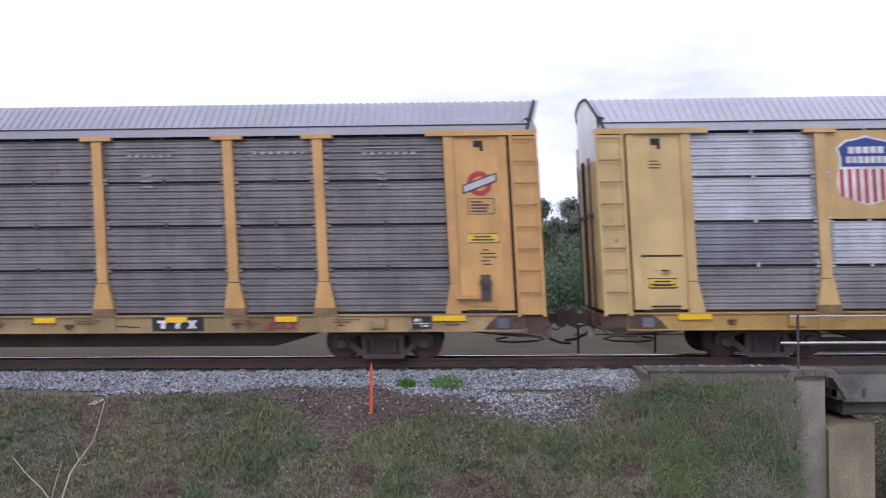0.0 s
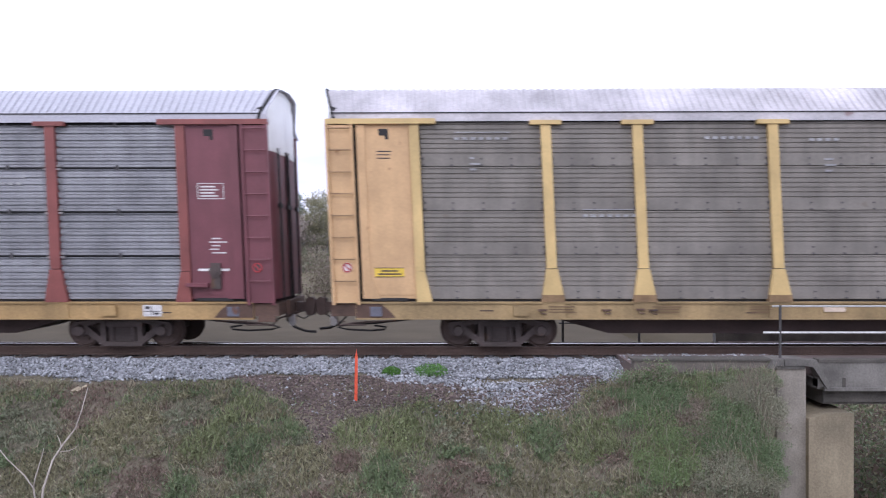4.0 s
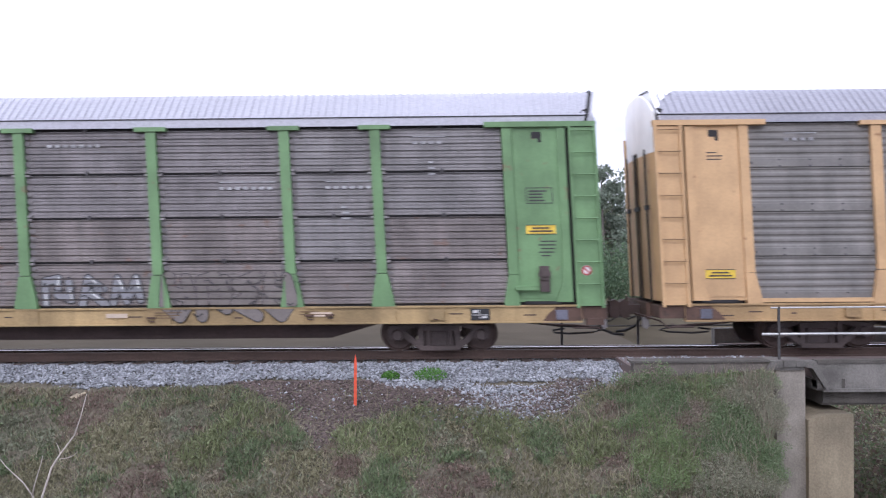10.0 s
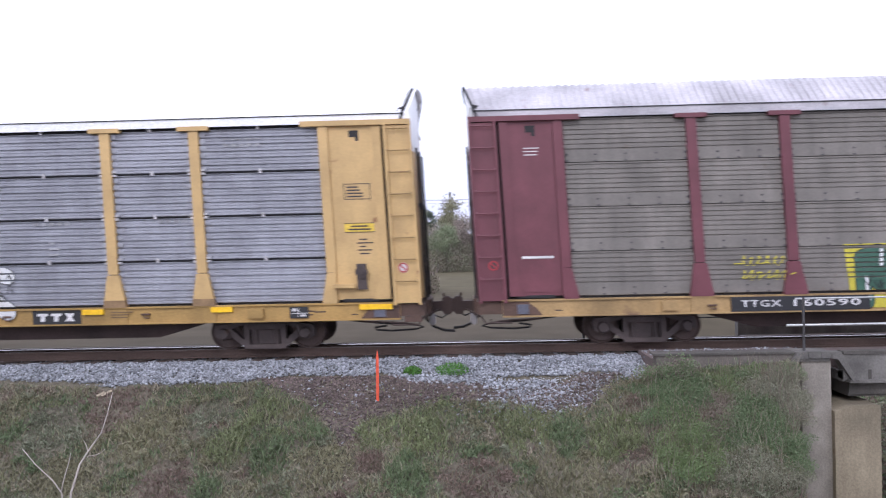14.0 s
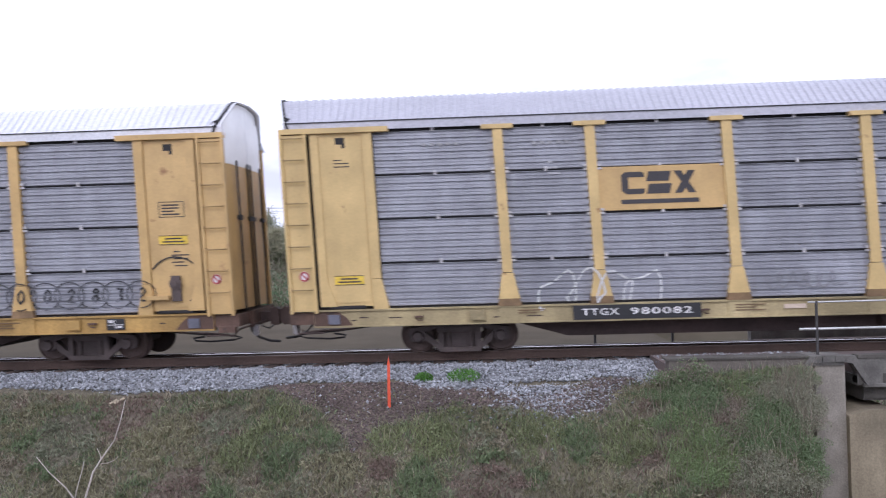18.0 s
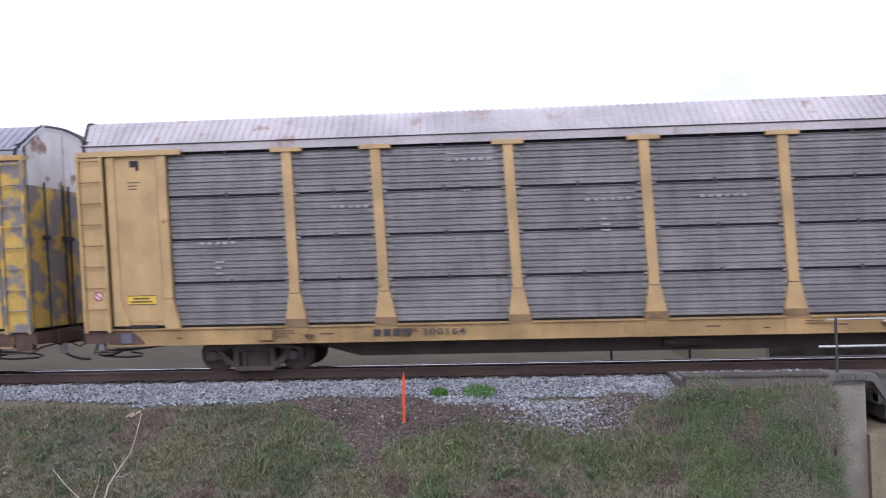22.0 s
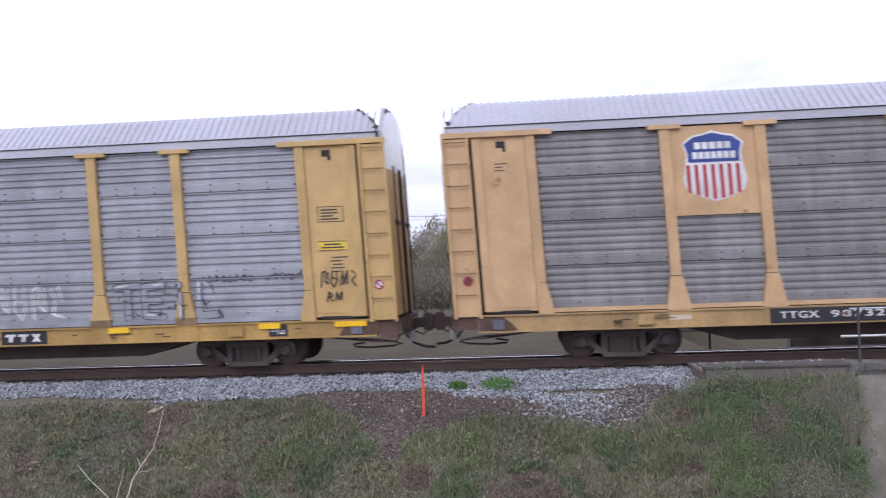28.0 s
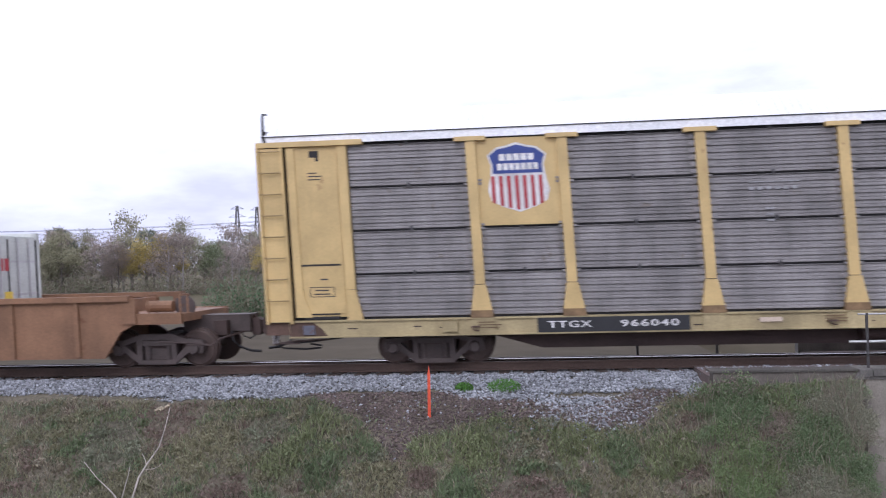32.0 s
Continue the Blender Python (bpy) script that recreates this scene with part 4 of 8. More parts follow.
def lettering(car, text, mat, x0, x1, z0, z1, y, name="stencilled_number", label=""):
    """Raised flat characters that fill the box."""
    if text not in LETTERS:
        cu = bpy.data.curves.new("text", "FONT")
        cu.body, cu.resolution_u, cu.extrude, cu.space_character = text, 2, 0.0, 1.12
        cu.offset = 0.012
        ob = bpy.data.objects.new("text", cu)
        LETTERS[text] = bpy.data.meshes.new_from_object(ob)
        bpy.data.objects.remove(ob)
    me = LETTERS[text].copy()
    co = np.array([v.co for v in me.vertices])
    lo, hi = co.min(0), co.max(0)
    for v in me.vertices:
        v.co = (x0 + (v.co.x - lo[0]) / (hi[0] - lo[0]) * (x1 - x0), y - 0.004, z0 + (v.co.y - lo[1]) / (hi[1] - lo[1]) * (z1 - z0))
    me.materials.clear()
    me.materials.append(mat)
    return part(name, me, car, label=label)


def number_board(car, x0, x1, digits, board=True, ink=None, split=0.45, z=(0.60, 0.84)):
    """The owner's mark as four plain bars and the wagon's number, on the side sill."""
    ink = ink or WHITE
    z0, z1 = z
    if board:
        part("number_board", made("number_board", BOARD, lambda s: s.box(x0, x1, FACE - 0.110, FACE - 0.05, z0 - 0.03, z1 + 0.03)), car)
    w = (x1 - x0)
    a, b = z0 + 0.06, z1 - 0.04
    if board:
        lettering(car, "TTGX", ink, x0 + w * 0.07, x0 + w * 0.36, a, b, FACE - 0.112, "reporting_mark")
    else:
        mark(car, "owner_mark", ink, [rect(x0 + w * (0.05 + 0.095 * i), x0 + w * (0.05 + 0.095 * i) + w * 0.07, a, b, 0.012) for i in range(4)], FACE - 0.112)
    lettering(car, digits, ink, x0 + w * split, x0 + w * 0.93, a, b, FACE - 0.112)


def pool_mark(car, x0, x1, board=True, ink=None):
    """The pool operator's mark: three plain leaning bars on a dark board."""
    if board:
        mark(car, "mark_board", BOARD, [rect(x0, x1, 0.57, 0.86)], SILL_Y)
    w = x1 - x0
    polys = []
    for i in range(3):
        c = x0 + w * (0.22 + 0.28 * i)
        polys += [rect(c - w * 0.11, c + w * 0.11, 0.745, 0.80, 0.01), rect(c - w * 0.045, c + w * 0.045, 0.63, 0.745, 0.01)] if i < 2 else \
                 [rect(c - w * 0.04, c + w * 0.04, 0.63, 0.80, w * 0.06), rect(c - w * 0.04, c + w * 0.04, 0.63, 0.80, -w * 0.06)]
    mark(car, "owner_mark", ink or WHITE, polys, SILL_Y - 0.026, step=0.0005)


def shield(car, bay=1, cz=3.82):
    """A railway shield: blue field with two plain bars, red and white stripes."""
    cx = (POSTS[bay] + POSTS[bay + 1]) / 2

    def outline(k, top=True):
        pts = [(-0.42, 0.62), (-0.2, 0.66), (0.0, 0.72), (0.2, 0.66), (0.42, 0.62), (0.62, 0.46), (0.55, 0.25), (0.58, 0.0), (0.64, -0.28), (0.58, -0.5), (0.36, -0.62), (0.0, -0.74), (-0.36, -0.62), (-0.58, -0.5), (-0.64, -0.28), (-0.58, 0.0), (-0.55, 0.25), (-0.62, 0.46)]
        return [(cx + x * k, cz + z * k) for x, z in pts]
    y = SIGN_Y
    b = mark(car, "shield", WHITE, [outline(1.0)], y)
    mark(b, "shield_field", BLUE, [[(cx + x, cz + z) for x, z in [(-0.40, 0.58), (-0.19, 0.62), (0, 0.67), (0.19, 0.62), (0.40, 0.58), (0.57, 0.45), (0.51, 0.24), (0.52, 0.07), (-0.52, 0.07), (-0.51, 0.24), (-0.57, 0.45)]]], y - 0.005)
    mark(b, "shield_bar", WHITE, [rect(cx - 0.37 + 0.15 * i, cx - 0.37 + 0.12 + 0.15 * i, cz + 0.34, cz + 0.48) for i in range(5)] + [rect(cx - 0.42 + 0.125 * i, cx - 0.42 + 0.10 + 0.125 * i, cz + 0.14, cz + 0.28) for i in range(7)], y - 0.010)
    foot = lambda x: -0.50 - 0.20 * (1 - abs(x) / 0.6) ** 0.7
    mark(b, "shield_stripe", REDINK, [[(cx + x, cz + foot(x)), (cx + x + 0.075, cz + foot(x + 0.075)), (cx + x + 0.075, cz + 0.02), (cx + x, cz + 0.02)] for x in (-0.565, -0.40, -0.235, -0.07, 0.095, 0.26, 0.425, 0.50)[:7]], y - 0.005)


def stripe_logo(car, ink, cx=-5.6, z=3.5, y=None):
    """Speed stripes, a leaning block pair and two lines of bars below."""
    y = y or SKIN_Y
    polys = [rect(cx - 1.10, cx - 0.14 + 0.02 * i, z - 0.15 + 0.086 * i, z - 0.115 + 0.086 * i) for i in range(4)]
    polys += [rect(cx - 0.12, cx + 0.02, z - 0.15, z + 0.15, 0.02), rect(cx + 0.04, cx + 0.20, z - 0.15, z + 0.15, -0.03), rect(cx + 0.22, cx + 0.33, z - 0.15, z + 0.15, 0.02),
              rect(cx + 0.40, cx + 0.80, z + 0.07, z + 0.15, 0.01), rect(cx + 0.37, cx + 0.77, z - 0.15, z - 0.07, 0.01), rect(cx + 0.40, cx + 0.75, z - 0.04, z + 0.04, 0.01)]
    polys += [rect(cx - 0.17 + 0.16 * i, cx - 0.17 + 0.12 + 0.16 * i, z - 0.33, z - 0.22) for i in range(7)]
    polys += [rect(cx - 0.17 + 0.155 * i, cx - 0.17 + 0.12 + 0.155 * i, z - 0.52, z - 0.41) for i in range(8)]
    mark(car, "owner_logo", ink, polys, y)


def block_logo(car, ink, x0, x1, z0, z1, forms, y, bar=None, edge=None):
    """A row of fat plain shapes (open frames, folded bands, leaning bars), with an optional bar below."""
    w = (x1 - x0) / len(forms)
    polys = []
    m, t = (z0 + z1) / 2, (z1 - z0) * 0.24
    for i, form in enumerate(forms):
        a, b = x0 + w * i + 0.03, x0 + w * (i + 1) - 0.03
        q = (b - a) * 0.30
        if form == "open":
            polys += [rect(a, a + q, z0 + t, z1 - t), [(a, z1 - t), (b, z1 - t), (b, z1 - t * 0.3), (b - q * 0.4, z1), (a + q * 0.6, z1), (a, z1 - t * 0.6)], [(a, z0 + t * 0.6), (a + q * 0.6, z0), (b - q * 0.4, z0), (b, z0 + t * 0.3), (b, z0 + t), (a, z0 + t)]]
        elif form == "bars":
            polys += [rect(a, b, m + t * 0.25, z1, 0.03), rect(a, b, z0, m - t * 0.25, 0.03)]
        elif form == "fold":
            polys += [rect(a, b, z1 - t * 0.8, z1), rect(a, b, z0, z0 + t * 0.8), rect(a, b, m - t * 0.4, m + t * 0.4), rect(a, a + q * 0.9, m + t * 0.4, z1 - t * 0.8), rect(b - q * 0.9, b, z0 + t * 0.8, m - t * 0.4)]
        elif form == "cross":
            polys += [rect((a + b) / 2 - q * 0.55, (a + b) / 2 + q * 0.55, z0, z1, (b - a) * 0.30), rect((a + b) / 2 - q * 0.55, (a + b) / 2 + q * 0.55, z0, z1, -(b - a) * 0.30)]
        elif form == "slant":
            polys += [rect(a, a + q * 0.8, z0, z1), rect(b - q * 0.8, b, z0, z1), [(a, z1), (a + q, z1), (b, z0), (b - q, z0)]]
        else:
            c = (a + b) / 2
            polys += [[(a, z1), (a + q * 0.7, z1), (a + q * 1.2, z0), (a + q * 0.5, z0)], [(a + q * 0.5, z0), (a + q * 1.2, z0), (c + q * 0.35, z1), (c - q * 0.35, z1)],
                      [(c - q * 0.35, z1), (c + q * 0.35, z1), (b - q * 0.5, z0), (b - q * 1.2, z0)], [(b - q * 1.2, z0), (b - q * 0.5, z0), (b, z1), (b - q * 0.7, z1)]]
    if bar:
        polys.append(rect(x0, x1, bar[0], bar[1]))
    if edge:
        mark(car, "owner_logo", edge, [[(x + (0.035 if x > sum(q[0] for q in p) / len(p) else -0.035), z + (0.03 if z > sum(q[1] for q in p) / len(p) else -0.03)) for x, z in p] for p in polys], y, step=0.0003)
        y -= 0.012
    mark(car, "owner_logo", ink, polys, y, step=0.0003)


def chevron_logo(car, side):
    """A red ring with a grey bar leaning across it, on the end wall."""
    cx, cz = side * 12.28, 3.62
    mark(car, "emblem", REDINK, ring(cx, cz, 0.15, 0.26, n=18), WALL_Y)
    mark(car, "emblem_bar", GREYINK, [[(cx - 0.36, cz - 0.22), (cx + 0.36, cz + 0.04), (cx + 0.36, cz + 0.23), (cx - 0.36, cz - 0.03)]], WALL_Y - 0.006)
    mark(car, "emblem_bar", HARD, [[(cx - 0.33, cz - 0.18), (cx + 0.33, cz + 0.06), (cx + 0.33, cz + 0.19), (cx - 0.33, cz - 0.05)]], WALL_Y - 0.012)


def placards(car, ink, seed, yellow=True, vent=True):
    """Framed notices, small print bars and the dark vent at the top of the end walls."""
    r = random.Random(seed)
    for side in (-1, 1):
        cx = side * 12.28 + r.uniform(-0.05, 0.05)
        if vent:
            mark(car, "vent", DARK, [rect(cx - 0.10, cx + 0.10, 4.38, 4.52), rect(cx + 0.03, cx + 0.10, 4.30, 4.38)], WALL_Y)
        polys = []
        if side > 0:
            z = r.uniform(2.95, 3.1)
            polys += [rect(cx - 0.28, cx + 0.28, z, z + 0.015), rect(cx - 0.28, cx + 0.28, z + 0.32, z + 0.335), rect(cx - 0.28, cx - 0.265, z + 0.015, z + 0.32), rect(cx + 0.265, cx + 0.28, z + 0.015, z + 0.32)]
            for k in range(4):
                polys.append(rect(cx - 0.22, cx + r.uniform(0.02, 0.22), z + 0.05 + 0.065 * k, z + 0.08 + 0.065 * k))
            for k in range(5):
                polys.append(rect(cx - 0.02 - 0.05 * (k % 2), cx + r.uniform(0.1, 0.32), 1.92 + 0.075 * k, 1.945 + 0.075 * k))
        else:
            for k in range(3):
                polys.append(rect(cx - 0.16, cx + r.uniform(0.0, 0.18), 3.9 + 0.07 * k, 3.92 + 0.07 * k))
        if ink is WHITE:
            polys.append(rect(cx - 0.33, cx + 0.33, 1.55 if side > 0 else 1.75, 1.60 if side > 0 else 1.80))
        mark(car, "notice", ink, polys, WALL_Y)
        if yellow:
            z = 2.38 if side > 0 else 1.42
            p = mark(car, "warning_plate", YELLOWINK if ink is not WHITE or side < 0 else REFLECT, [rect(cx - 0.31, cx + 0.31, z, z + 0.20)], WALL_Y)
            mark(p, "plate_print", BLACKINK, [rect(cx - 0.31, cx + 0.31, z, z + 0.014), rect(cx - 0.31, cx + 0.31, z + 0.186, z + 0.20), rect(cx - 0.24, cx + 0.24, z + 0.05, z + 0.08), rect(cx - 0.18, cx + 0.18, z + 0.115, z + 0.145)], WALL_Y - 0.006)
        if r.random() < 0.6:
            s = mark(car, "round_sign", WHITE if yellow else GREYINK, [[(side * 13.18 + 0.11 * math.cos(a * 0.524), 1.62 + 0.11 * math.sin(a * 0.524)) for a in range(12)]], FACE - 0.105)
            mark(s, "sign_ring", REDINK, ring(side * 13.18, 1.62, 0.075, 0.105, n=12) + [[(side * 13.18 - 0.08, 1.68), (side * 13.18 - 0.06, 1.70), (side * 13.18 + 0.08, 1.56), (side * 13.18 + 0.06, 1.54)]], FACE - 0.111)
    # faint print beside the post feet and pale plates on the sill
    if ink is not WHITE:
        rows = []
        for p in r.sample(POSTS[1:-1], 5):
            a = p + r.choice((-0.5, 0.05, 0.3)) - 0.15
            for k in range(r.randint(2, 3)):
                rows.append(rect(a, a + r.uniform(0.35, 0.62), 0.79 - 0.055 * k, 0.812 - 0.055 * k))
        tagged(mark(car, "sill_print", PRINT_DIM, rows, SILL_Y - 0.028), kind="stuff")
        for p in r.sample((-0.16, 3.3, -8.9, 7.6, -3.1), 2):
            mark(car, "sill_plate", PLATE, [rect(p - 0.22, p + 0.22, 0.70, 0.79)], SILL_Y - 0.026)
    # load table near the brake end
    mark(car, "load_table", BOARD if ink is not WHITE else WHITE, [rect(10.72, 11.12, 0.60, 0.84)], SILL_Y - 0.02)
    mark(car, "load_print", WHITE if ink is not WHITE else BLACKINK, [rect(10.75, 11.09, 0.70, 0.715), rect(10.90, 10.915, 0.63, 0.82), rect(10.77, 10.87, 0.75, 0.81), rect(10.95, 11.06, 0.64, 0.68)], SILL_Y - 0.026)


def chalk(car, seed, amount=1.0):
    """Faded white stencils on the side panels: lines and rows of dashes."""
    r = random.Random(seed)
    polys = []
    for b in range(9):
        if r.random() > 0.75 * amount:
            continue
        c, w = (POSTS[b] + POSTS[b + 1]) / 2, (POSTS[b + 1] - POSTS[b]) * 0.5
        z = r.choice((4.30, 4.34, 3.42, 2.72))
        x0 = c + r.uniform(-0.7, 0.1) * w
        n = r.randint(4, 7)
        if r.random() < 0.7:
            polys.append(rect(x0, x0 + n * 0.17, z + 0.10, z + 0.118))
        for k in range(n):
            polys.append(rect(x0 + 0.17 * k, x0 + 0.17 * k + 0.10, z - 0.05, z + 0.01))
        if r.random() < 0.5:
            for k in range(3):
                polys.append(rect(x0 + 0.3, x0 + 0.3 + r.uniform(0.1, 0.25), z - 0.45 - 0.12 * k, z - 0.41 - 0.12 * k))
    if polys:
        tagged(mark(car, "faded_stencil", FADED, polys, SKIN_Y), kind="stuff")


FADED = material("faded_stencil_white", (0.40, 0.395, 0.41), 0.6, 0, 0.6, fine=30, grain=0.5, bump=0)


# graffiti is sprayed over panels, posts and sill alike: every stroke is cut where the surface steps
def clip(poly, axis, lo, hi):
    for sign, lim in ((1, lo), (-1, hi)):
        out = []
        for i, p in enumerate(poly):
            q = poly[(i + 1) % len(poly)]
            a, b = sign * (p[axis] - lim), sign * (q[axis] - lim)
            if a >= 0:
                out.append(p)
            if a * b < 0:
                t = a / (a - b)
                out.append((p[0] + (q[0] - p[0]) * t, p[1] + (q[1] - p[1]) * t))
        poly = out
        if len(poly) < 3:
            return []
    return poly


RIBS = {}


def painted_bands(kind):
    """Heights at which the folded sheets carry spray; their grooves are left bare to draw the shaded rib lines."""
    out = []
    for r in range(2):
        base = Z0 + r * ROW_H
        if kind == "A":
            h = (ROW_H - 0.056) / 6
            out += [(base + 0.012 + h * (i - 0.05), base + 0.012 + h * (i + 0.72)) for i in range(6)]
        elif kind == "C":
            z, h = 0.20, (ROW_H - 0.23) / 7
            out += [(base + 0.01, base + z)] + [(base + z + h * (i - 0.06), base + z + h * (i + 0.68)) for i in range(7)]
        else:
            z, h = 0.19, (ROW_H - 0.194) / 5
            out += [(base + 0.01, base + z)] + [(base + z + h * (i - 0.10), base + z + h * (i + 0.74)) for i in range(5)]
    return out


def sprayed(polys, lift, kind="A"):
    """Flat sprayed shapes; a polygon may bring its own lift as (lift, polygon)."""
    s = Shape()
    bands = painted_bands(kind)
    edges = [-20.0, -12.95]
    for p in POSTS:
        edges += [p - 0.115, p + 0.115]
    edges += [12.95, 20.0]
    for i, poly in enumerate(polys):
        d = lift + i * 0.00015
        if isinstance(poly, tuple):
            d, poly = poly
        foot = clip(poly, 1, 0.57, 0.865)
        if foot:
            k = len(foot)
            y = FACE - 0.088 - 0.3 * d
            s.add([(x, y, z) for x, z in foot], [tuple(range(k))])
        body = clip(poly, 1, 0.92, 4.6)
        if not body:
            continue
        lo, hi = min(p[0] for p in body), max(p[0] for p in body)
        for j in range(len(edges) - 1):
            if edges[j + 1] < lo or edges[j] > hi:
                continue
            q = clip(body, 0, edges[j], edges[j + 1])
            if not q:
                continue
            c = abs(edges[j] + edges[j + 1]) / 2
            if j % 2 == 0 or c > 11.8:
                y = FACE - (0.155 if c > 12.95 else 0.066 if c > 11.8 else 0.119) - d
                s.add([(x, y, z) for x, z in q], [tuple(range(len(q)))])
                continue
            y = FACE - 0.012 - d
            for z0, z1 in bands:
                g = clip(q, 1, z0, z1)
                if g:
                    s.add([(x, y, z) for x, z in g], [tuple(range(len(g)))])
    return s


def capsule(p, q, r, n=5):
    a = math.atan2(q[1] - p[1], q[0] - p[0])
    out = []
    for c, a0 in ((q, a - math.pi / 2), (p, a + math.pi / 2)):
        out += [(c[0] + r * math.cos(a0 + math.pi * i / n), c[1] + r * math.sin(a0 + math.pi * i / n)) for i in range(n + 1)]
    return out


# strokes of plain block letters in a unit cell, each a run of points
WORD = {
    "A": ((0, 0, .4, 1, .8, 0), (.2, .38, .6, .38)), "B": ((0, 0, 0, 1, .6, .9, .6, .6, 0, .52, .7, .42, .7, .08, 0, 0),), "C": ((.75, .85, .35, 1, 0, .65, 0, .3, .35, 0, .75, .12),),
    "D": ((0, 0, 0, 1, .5, .92, .75, .5, .5, .08, 0, 0),), "E": ((.7, 1, 0, .95, 0, .05, .7, 0), (0, .5, .55, .52)), "G": ((.75, .85, .35, 1, 0, .6, .05, .2, .4, 0, .75, .2, .72, .45, .45, .45),),
    "H": ((0, 0, .05, 1), (.7, 0, .7, 1), (.02, .5, .7, .5)), "I": ((.38, 0, .38, .7), (.38, .98, .39, 1)), "K": ((0, 0, 0, 1), (.75, 1, .05, .5, .8, 0)), "L": ((.05, 1, 0, 0, .7, .03),),
    "M": ((0, 0, .1, 1, .4, .4, .7, 1, .8, 0),), "N": ((0, 0, .05, 1, .65, .05, .7, 1),), "O": ((.38, 1, .02, .7, .02, .28, .38, 0, .74, .28, .74, .7, .38, 1),), "P": ((0, 0, 0, 1, .65, .9, .65, .55, 0, .48),),
    "R": ((0, 0, 0, 1, .65, .9, .6, .55, 0, .48, .7, 0),), "S": ((.7, .88, .35, 1, .05, .75, .65, .35, .35, 0, 0, .12),), "T": ((-.05, .96, .8, 1), (.38, .98, .36, 0)), "U": ((0, 1, .02, .25, .35, 0, .7, .25, .72, 1),),
    "V": ((0, 1, .38, 0, .75, 1),), "W": ((0, 1, .2, 0, .4, .6, .6, 0, .82, 1),), "Y": ((0, 1, .36, .5, .75, 1), (.36, .5, .34, 0)), "Z": ((0, .95, .72, 1, .02, .04, .78, 0),), "/": ((.0, .0, .5, 1.0),),
    "(": ((.65, 1, .2, .55, .45, 0),),
    "0": ((.35, 1, .1, .7, .1, .3, .35, 0, .6, .3, .6, .7, .35, 1),), "2": ((.1, .8, .35, 1, .6, .75, .1, .05, .65, 0),), "3": ((.1, .95, .55, .9, .3, .55, .6, .25, .1, 0),), "8": ((.35, .55, .12, .8, .35, 1, .58, .8, .35, .55, .08, .25, .35, 0, .62, .25, .35, .55),),
    # shapes of no alphabet, for what cannot be read
    "a": ((0, 0, .1, .95, .7, .8), (.1, .4, .7, .1)), "b": ((.1, 1, 0, .3, .4, 0, .75, .4, .6, .95), (.2, .6, .6, .5)), "c": ((0, 1, .7, .7, .1, .4, .75, 0),), "d": ((.05, 0, .05, .9, .45, 1, .4, .4, .8, .2, .75, .9),),
    "e": ((0, .9, .35, .6, .1, .1, .75, .05), (.5, 1, .75, .5)), "f": ((.1, 0, .3, 1, .75, .6, .35, .45, .8, 0),), "g": ((.7, 1, .1, .8, .6, .55, .05, .3, .7, 0),), "h": ((0, .1, .15, 1, .4, .15, .7, 1, .8, .2),),
}


def letter(ch):
    """The strokes of a letter as segments (a, b, c, d)."""
    return [(*run[i:i + 2], *run[i + 2:i + 4]) for run in WORD[ch] for i in range(0, len(run) - 2, 2)]


def glyph(r, kind):
    """Strokes of one sprayed shape in a unit cell; no letter of any alphabet."""
    if kind == "bubble":
        n = r.randint(3, 4)
        return [(r.uniform(.1, .8), .12, r.uniform(.1, .8), .88) for _ in range(n)] + [(.1, r.uniform(.1, .9), .9, r.uniform(.1, .9))]
    if kind == "spike":
        return [(r.uniform(-.2, 1.2), r.uniform(0, .4), r.uniform(-.2, 1.2), r.uniform(.6, 1.05)) for _ in range(5)] + [(r.uniform(-.1, .5), r.uniform(.2, .8), r.uniform(.5, 1.2), r.uniform(.2, .8)) for _ in range(2)]
    a = r.uniform(-.12, .2)
    return [(0.05, 0, .05 + a, 1), (.75, r.uniform(0, .3), .75 + a, r.uniform(.7, 1))] + [(.05 + a * z, z, .75 + a * z, z + r.uniform(-.2, .2)) for z in r.sample([.05, .5, .95, .7, .3], 2)]


